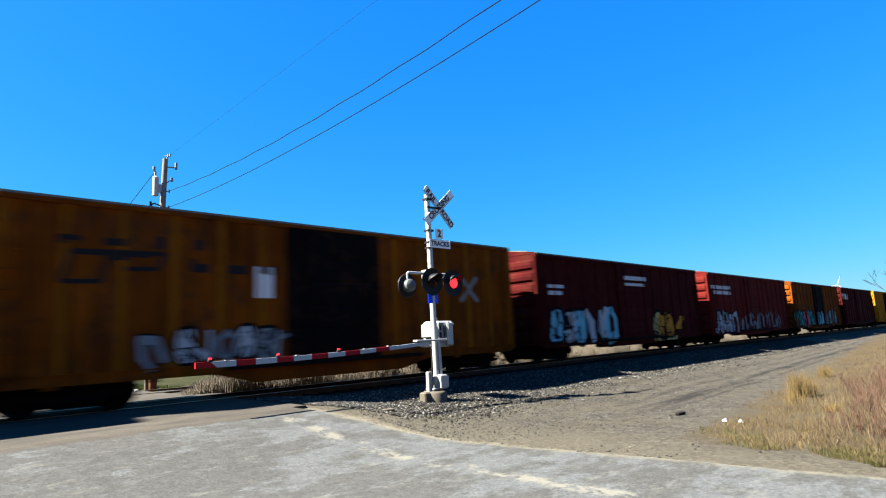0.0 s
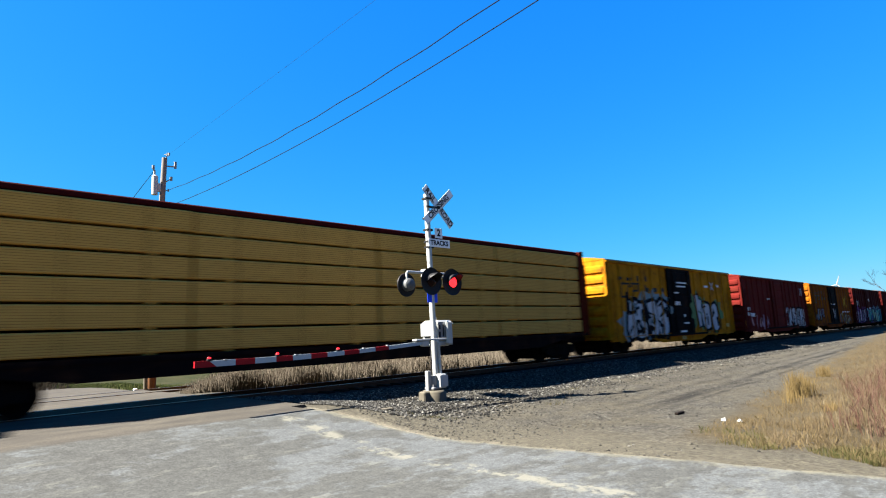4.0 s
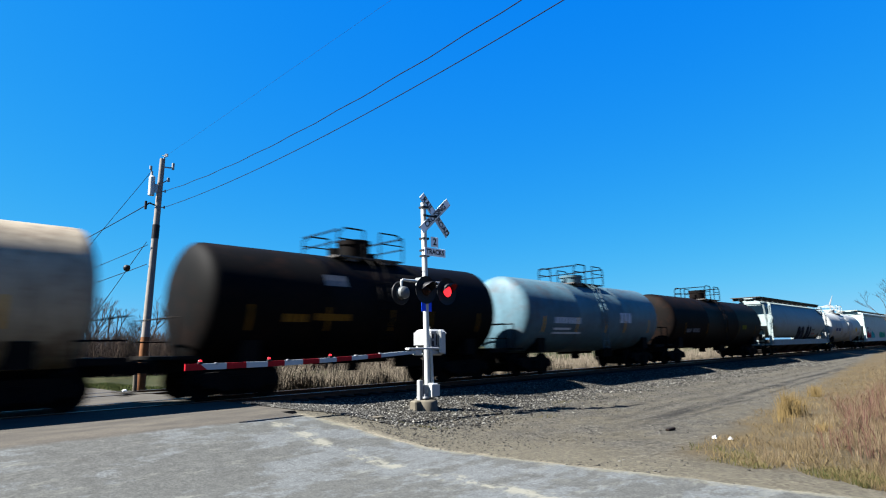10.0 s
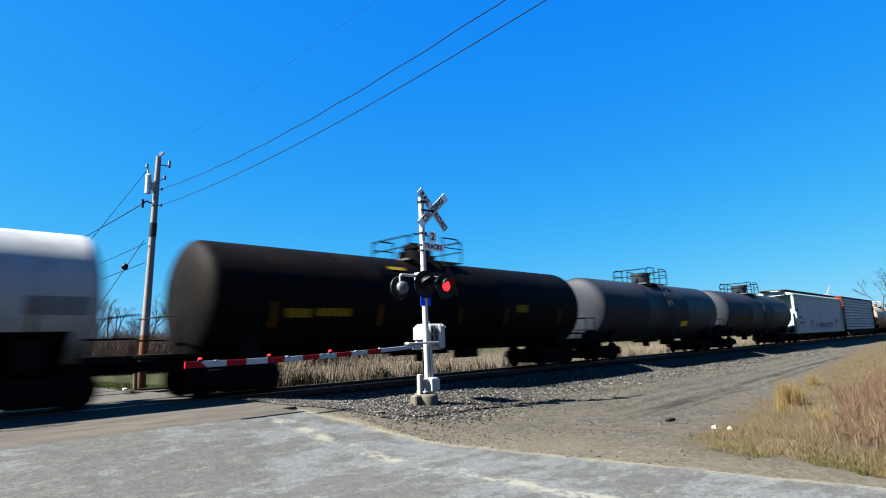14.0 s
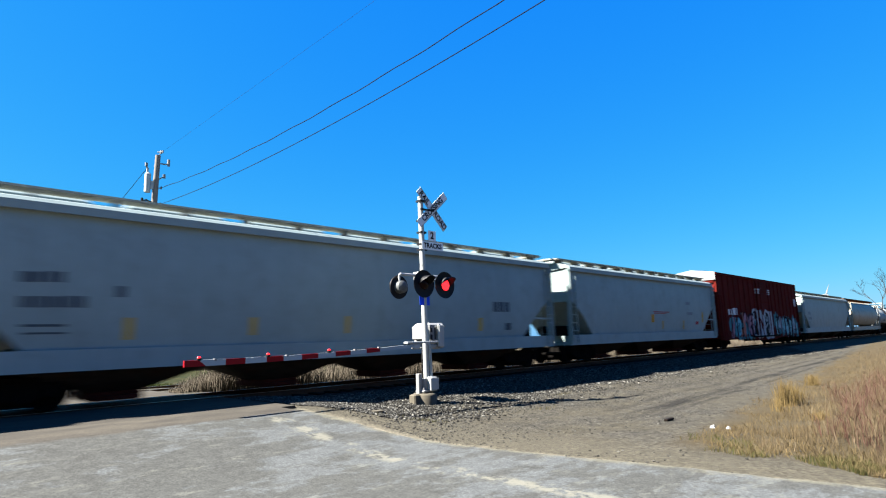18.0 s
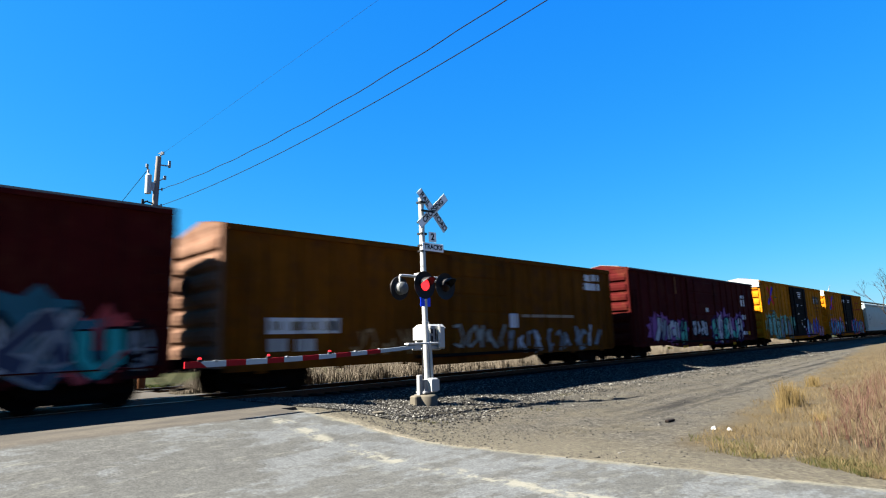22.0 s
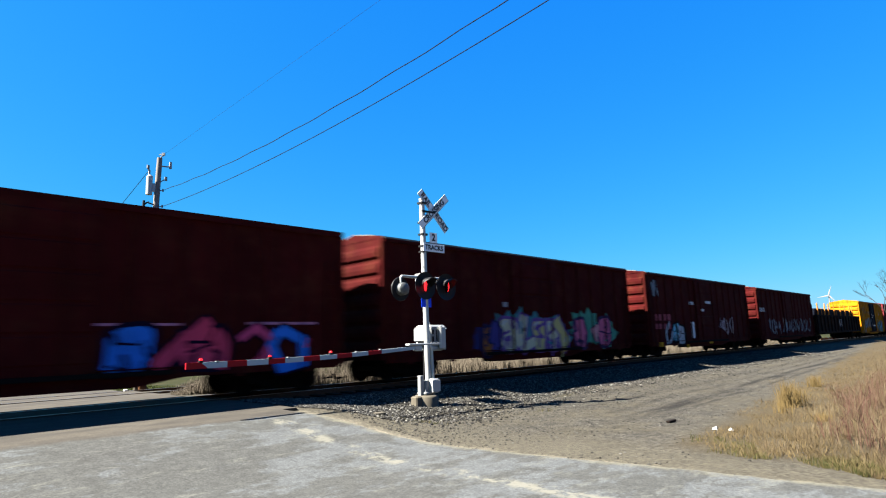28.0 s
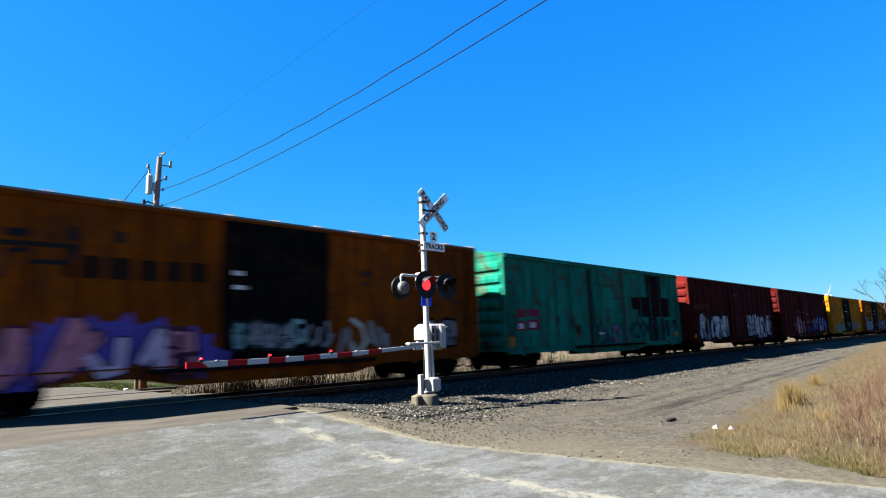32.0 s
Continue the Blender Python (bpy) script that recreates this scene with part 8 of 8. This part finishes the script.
graffiti(*b, -5.29, -1.49, 0.72, 2.28, [INK, W1], W2, None, 451, weight=0.2)
graffiti(*b, 2.32, 7.41, 0.66, 2.30, [(0.06, 0.03, 0.03), (0.2, 0.14, 0.12)], INK, None, 452, weight=0.16)
marks(*b, [(-7.06, -6.54, 2.24, 2.48), (-6.28, -5.64, 2.25, 2.50), (-7.11, -6.60, 1.71, 1.95), (-6.34, -5.71, 1.71, 1.95), (-1.40, 1.86, 4.11, 4.23), (-1.44, 1.80, 3.82, 3.94)], spray((0.5, 0.3, 0.33)))
b = boxcar(-685.58, "yellow boxcar with a blue-black door and blue graffiti", "yellow", 15.95, door="navy", eave=4.52)
pool_car_marks(*b, 15.75)
graffiti(*b, -5.28, -1.49, 1.25, 2.41, [(0.25, 0.42, 0.55), W2], (0.05, 0.08, 0.14), (0.22, 0.32, 0.36), 462, weight=0.28)
graffiti(*b, -7.57, -5.35, 0.62, 1.86, [(0.3, 0.42, 0.5), (0.6, 0.35, 0.06), W2], (0.1, 0.07, 0.03), None, 463, weight=0.3)
graffiti(*b, 3.36, 6.78, 0.64, 2.22, [(0.1, 0.36, 0.46), (0.2, 0.5, 0.45)], (0.02, 0.06, 0.1), (0.1, 0.3, 0.3), 464)
cross_mark(*b, 4.86, 3.15, 0.22, W1)
marks(*b, [(-6.82, -6.58, 1.82, 2.10), (-6.54, -6.27, 1.82, 2.10), (-6.80, -6.56, 1.50, 1.75), (-6.52, -6.25, 1.49, 1.75), (-5.91, -5.55, 1.54, 2.09), (-7.70, -6.93, 3.00, 3.54)], spray((0.09, 0.06, 0.02)))
marks(*b, [(-2.34, -1.89, 3.00, 3.31), (-1.12, -0.57, 2.88, 2.98), (-0.73, -0.25, 2.52, 2.62), (-0.17, 0.34, 2.75, 2.84), (-0.73, 1.15, 1.43, 1.60)], WHITE_MARK)
gondola(-704.85)
b = boxcar(-724.31, "dark red boxcar with pale scrawl", "dark_red", eave=4.52)
graffiti(*b, -5.84, 6.60, 0.93, 2.43, [W2], (0.05, 0.01, 0.01), None, 482, weight=0.14)
marks(*b, [(-7.45, -6.50, 2.71, 3.02)], WHITE_MARK)
b = boxcar(-742.44, "dark red boxcar with white scrawls", "dark_red", eave=4.58)
graffiti(*b, -7.14, -6.33, 3.12, 4.27, [W2], INK, None, 491, weight=0.3)
graffiti(*b, -5.90, -3.42, 0.62, 1.96, [W1, CYAN], INK, None, 492, weight=0.2)
marks(*b, [(-7.02, -6.24, 2.00, 2.33), (-5.97, -5.06, 2.00, 2.35), (-7.05, -6.27, 1.54, 1.83), (-6.01, -5.10, 1.53, 1.83)], spray((0.35, 0.08, 0.1)))
graffiti(*b, 1.86, 4.46, 1.00, 2.31, [(0.45, 0.35, 0.35)], (0.06, 0.01, 0.01), None, 494, weight=0.12)
marks(*b, [(-2.37, -1.72, 2.95, 3.12), (-0.11, 0.73, 3.05, 3.21), (-0.96, -0.40, 2.57, 2.72), (-2.33, -1.91, 0.97, 1.92)], WHITE_MARK)
marks(*b, [(-6.80, -6.31, 0.59, 0.84), (-3.33, -2.85, 0.45, 0.63), (-0.09, 0.49, 0.61, 0.81)], spray((0.6, 0.3, 0.02)), "reflector_square")
b = boxcar(-760.29, "dark red boxcar with cream and pink graffiti", "dark_red", eave=4.58)
graffiti(*b, -2.19, 2.30, 0.62, 2.18, [CREAM, (0.6, 0.55, 0.36)], (0.16, 0.08, 0.26), (0.06, 0.22, 0.24), 504, weight=0.32, shine=W1)
graffiti(*b, 2.95, 5.77, 0.72, 2.26, [PINK, (0.7, 0.3, 0.3)], (0.05, 0.03, 0.08), (0.08, 0.3, 0.2), 505, weight=0.28)
graffiti(*b, -3.37, -2.24, 0.62, 1.90, [(0.35, 0.12, 0.03), (0.06, 0.05, 0.2)], (0.02, 0.02, 0.06), (0.03, 0.03, 0.12), 506, weight=0.34)
marks(*b, [(-2.02, -1.79, 2.48, 2.66)], spray((0.4, 0.38, 0.38)))
b = boxcar(-777.6, "dark red boxcar with blue and pink graffiti", "dark_red", eave=4.52, roof="paint")
graffiti(*b, 1.54, 6.75, 0.62, 1.87, [(0.03, 0.20, 0.75), (0.75, 0.07, 0.14), (0.03, 0.20, 0.75), (0.7, 0.08, 0.2)], (0.01, 0.005, 0.02), None, 515, weight=0.3, density=0.78)
marks(*b, [(5.02, 7.01, 1.83, 1.90), (1.60, 3.35, 1.81, 1.87)], spray((0.5, 0.2, 0.3)))
marks(*b, [(5.65, 5.84, 1.46, 1.61)], spray((0.1, 0.6, 0.15)))
graffiti(*b, -5.90, -1.93, 0.64, 2.39, [(0.4, 0.25, 0.25)], (0.06, 0.01, 0.012), None, 518, weight=0.14)
marks(*b, [(-7.45, -6.70, 1.92, 2.27), (-7.37, -6.76, 1.47, 1.79), (-6.52, -5.83, 1.87, 2.13)], spray((0.4, 0.1, 0.1)))
b = boxcar(-795.2, "rusty orange boxcar with pale blue graffiti", "orange", 16.3, eave=4.5, door="black", belly=0.2, post_paint="orange_lit", end_paint="orange_lit")
pool_car_marks(*b, 15.75, spray((0.55, 0.30, 0.02)))
marks(*b, [(-6.15, -4.00, 1.59, 2.42)], BLACK_MARK, "number_board")
marks(*b, [(-6.02, -5.82, 2.05, 2.30), (-5.59, -5.38, 2.06, 2.31), (-4.98, -4.76, 2.06, 2.32), (-4.63, -4.44, 2.06, 2.33), (-6.03, -5.81, 1.65, 1.93), (-5.55, -5.34, 1.65, 1.93), (-5.01, -4.79, 1.67, 1.93), (-4.60, -4.37, 1.67, 1.96)], spray((0.5, 0.52, 0.55)))
graffiti(*b, -7.12, -2.44, 0.62, 2.04, [(0.25, 0.48, 0.68), (0.35, 0.56, 0.72)], (0.04, 0.06, 0.12), None, 530, weight=0.34, shine=W1)
graffiti(*b, 1.77, 7.42, 0.62, 2.06, [(0.25, 0.48, 0.68), W2], (0.04, 0.06, 0.12), None, 531, weight=0.3)
cross_mark(*b, 4.70, 2.87, 0.55, (0.55, 0.30, 0.02))
graffiti(*b, -8.05, -7.54, 2.63, 3.31, [W2], INK, None, 533, weight=0.22)
graffiti(*b, -7.32, -6.49, 2.08, 2.58, [(0.35, 0.45, 0.5)], INK, None, 534, weight=0.3)
graffiti(*b, -7.92, -7.11, 0.62, 1.65, [W2, (0.4, 0.25, 0.1)], INK, None, 535)
graffiti(*b, -1.25, 0.46, 1.21, 1.65, [(0.3, 0.4, 0.45)], INK, None, 536, weight=0.12)
marks(*b, [(-2.67, -1.96, 1.90, 2.62)], spray((0.5, 0.3, 0.05)))
marks(*b, [(-1.55, -1.27, 3.06, 3.22), (-1.34, -0.97, 2.71, 2.83), (-0.32, -0.09, 3.19, 3.34)], WHITE_MARK)
b = boxcar(-812.75, "yellow boxcar with black emblem and black door", "yellow", eave=4.5, door="black", belly=0.2)
pool_car_marks(*b, 15.75)
graffiti(*b, -4.79, -1.74, 0.62, 1.80, [(0.15, 0.42, 0.4), (0.25, 0.5, 0.3)], (0.08, 0.08, 0.02), (0.12, 0.3, 0.25), 547)
graffiti(*b, 1.81, 6.24, 0.78, 2.09, [W2, W1], (0.12, 0.08, 0.02), None, 548, weight=0.2)
cross_mark(*b, 4.85, 3.60, 0.17, W1)
marks(*b, [(-5.80, -5.30, 2.50, 2.63), (-5.20, -4.67, 2.52, 2.65), (-5.82, -5.32, 2.25, 2.38), (-5.21, -4.70, 2.26, 2.39), (-6.66, -6.22, 2.51, 2.63)], spray((0.2, 0.11, 0.02)))
marks(*b, [(-1.20, -0.21, 2.90, 3.00), (-2.43, -1.85, 2.24, 2.57), (-0.94, -0.49, 3.61, 3.71)], WHITE_MARK)
graffiti(*b, -0.75, 1.12, 1.18, 1.87, [W2], INK, None, 552, weight=0.12)
graffiti(*b, -6.99, -4.90, 0.72, 1.40, [(0.5, 0.4, 0.35), W2], (0.2, 0.1, 0.03), None, 553, weight=0.16)
b = boxcar(-830.2, "dark red boxcar with navy and white graffiti", "dark_red", eave=4.54, roof="paint")
graffiti(*b, 1.82, 7.46, 0.96, 2.17, [(0.015, 0.02, 0.14), (0.02, 0.03, 0.2)], (0.5, 0.54, 0.6), (0.015, 0.02, 0.12), 561, weight=0.26, density=0.8)
graffiti(*b, -3.07, -1.60, 0.62, 2.06, [(0.5, 0.28, 0.3), (0.12, 0.3, 0.38), (0.05, 0.12, 0.4)], (0.03, 0.02, 0.03), (0.28, 0.14, 0.16), 562, weight=0.32)
marks(*b, [(-2.44, -2.19, 2.66, 2.75), (-1.33, -1.07, 2.63, 2.71), (-0.16, 0.21, 2.48, 2.54), (-0.06, 0.22, 1.74, 1.87)], spray((0.5, 0.42, 0.44)))
graffiti(*b, 0.66, 1.47, 1.60, 2.04, [(0.35, 0.25, 0.28)], (0.06, 0.01, 0.012), None, 564, weight=0.12)
marks(*b, [(6.60, 7.13, 0.66, 0.90), (5.79, 6.33, 0.53, 0.73)], spray((0.6, 0.3, 0.02)), "reflector_square")
graffiti(*b, -0.21, 1.66, 0.98, 1.44, [(0.05, 0.08, 0.25)], (0.03, 0.01, 0.02), None, 566, weight=0.16)
marks(*b, [(7.21, 7.83, 3.70, 4.02), (7.27, 7.83, 3.41, 3.56)], spray((0.35, 0.16, 0.18)))
# the ends' brighter red stands in for sunlight on the dark red paint
b = boxcar(-848.1, "red boxcar with bold white graffiti", "dark_red", 16.15, eave=4.54, end_paint="red")
graffiti(*b, -7.13, -2.21, 0.64, 2.51, [W1, W2], INK, None, 575, weight=0.2)
graffiti(*b, 1.57, 7.32, 0.62, 2.58, [W1], INK, None, 576, weight=0.2)
marks(*b, [(-7.53, -6.84, 2.58, 2.86), (-0.82, 0.07, 3.57, 3.77)], spray((0.11, 0.045, 0.045)))
graffiti(*b, -6.9, -5.0, 2.62, 3.0, [(0.17, 0.06, 0.02)], (0.10, 0.03, 0.012), None, 577, weight=0.12)
marks(*b, [(-7.82, -7.36, 0.84, 1.12)], spray((0.6, 0.26, 0.02)), "reflector_square")
b = boxcar(-865.69, "teal boxcar with a dark red stepped emblem", "teal", eave=4.52, roof="paint")
marks(*b, [(4.09, 5.80, 3.16, 4.31), (2.96, 6.64, 2.11, 3.15), (2.17, 2.95, 2.49, 3.10)], spray((0.018, 0.003, 0.005)), "stepped_emblem")
marks(*b, [(-1.88, -1.57, 0.44, 4.25), (1.13, 1.37, 0.90, 4.21)], BLACK_MARK, "grime_strip")
graffiti(*b, 1.67, 4.80, 0.93, 2.08, [(0.012, 0.045, 0.045)], (0.006, 0.014, 0.016), None, 587, weight=0.10)
graffiti(*b, 4.99, 7.78, 0.92, 1.97, [(0.012, 0.05, 0.05)], (0.006, 0.014, 0.016), None, 588, weight=0.10)
marks(*b, [(4.0, 5.05, 0.85, 2.09), (5.36, 5.84, 0.85, 2.05), (6.08, 6.42, 1.05, 1.95)], spray((0.006, 0.010, 0.011)), "grime_patch", "dark stain on the teal paint")
marks(*b, [(6.97, 7.40, 1.74, 1.97)], spray((0.018, 0.003, 0.012)), "number_board")
marks(*b, [(7.04, 7.42, 1.06, 1.30)], spray((0.6, 0.22, 0.02)), "reflector_square")
marks(*b, [(-7.21, -6.63, 2.03, 2.37), (-6.48, -5.72, 2.08, 2.38), (-7.25, -6.68, 1.51, 1.90), (-6.53, -5.77, 1.54, 1.95)], spray((0.2, 0.03, 0.05)), "number_board")
marks(*b, [(-7.08, -6.79, 1.60, 1.81), (-6.34, -5.96, 1.63, 1.86), (-1.27, -0.66, 1.28, 1.38)], WHITE_MARK)
marks(*b, [(-7.83, -7.41, 0.88, 1.33)], spray((0.6, 0.22, 0.02)))
graffiti(*b, -1.91, 1.52, 0.75, 1.98, [(0.03, 0.05, 0.06), (0.2, 0.1, 0.2)], (0.02, 0.08, 0.07), None, 592, weight=0.18)
marks(*b, [(-3.06, -2.60, 1.36, 1.73), (-4.54, -4.24, 1.74, 2.09), (-3.47, -3.20, 1.61, 2.10)], spray((0.04, 0.03, 0.02)))
b = boxcar(-883.12, "rusty orange boxcar with purple and white graffiti", "orange", eave=4.55, door="black", belly=0.2, end_paint="orange_lit", roof="ribbed")
pool_car_marks(*b, 15.75, None, False)
marks(*b, [(-4.88, -4.72, 2.80, 3.50), (-4.60, -4.20, 2.80, 3.28), (-4.06, -3.62, 2.80, 3.28), (-3.46, -3.02, 2.80, 3.26), (-2.88, -2.50, 2.82, 3.28), (-2.36, -1.92, 2.82, 3.28)], spray((0.02, 0.012, 0.008)), "emblem_block", "plain dark block of the faded emblem")
graffiti(*b, -6.60, -2.06, 0.58, 1.90, [(0.62, 0.5, 0.62), W2, (0.55, 0.22, 0.28)], (0.06, 0.03, 0.05), (0.10, 0.08, 0.36), 602, weight=0.3)
graffiti(*b, -1.30, 1.68, 1.17, 1.95, [(0.2, 0.38, 0.38), W2], (0.02, 0.03, 0.03), None, 603, weight=0.2)
graffiti(*b, 1.76, 4.02, 0.81, 2.00, [W2, (0.4, 0.45, 0.4)], (0.12, 0.06, 0.02), None, 604, weight=0.18)
marks(*b, [(-1.31, -1.01, 3.03, 3.15), (-1.27, -0.91, 2.68, 2.79)], WHITE_MARK)
graffiti(*b, 5.28, 6.72, 0.93, 2.02, [W2], INK, None, 606, weight=0.2)
marks(*b, [(2.74, 3.17, 3.23, 3.40), (2.78, 3.07, 2.95, 3.09)], BLACK_MARK)


FIRST_LIT, FIRST_SWAP, HALF_PERIOD = 1, 0.5775, 0.6225


def motions():
    for car, x in CARS:
        walk(car, [(0.0, pose(x, YC, 0)), (16.0, pose(x + SPEED * 16.0, YC, 0)), (32.0, pose(x + SPEED * 32.0, YC, 0))])
    # the two lamps flash in turn: each lens swings its lit face out and back
    for k, ob in enumerate(LENSES):
        rows, on = [], (k == FIRST_LIT)
        ang = 0.0 if on else 180.0
        rows.append((0.0, ang))
        t = FIRST_SWAP
        while t < 31.9:
            rows += [(t, ang), (t + 0.0333, ang + 60), (t + 0.0667, ang + 120), (t + 0.1, ang + 180)]
            ang += 180
            t += HALF_PERIOD
        rows.append((32.0, ang))
        walk(ob, [(t, pose(0, -0.015, 0, 0, 0, a)) for t, a in rows])


motions()
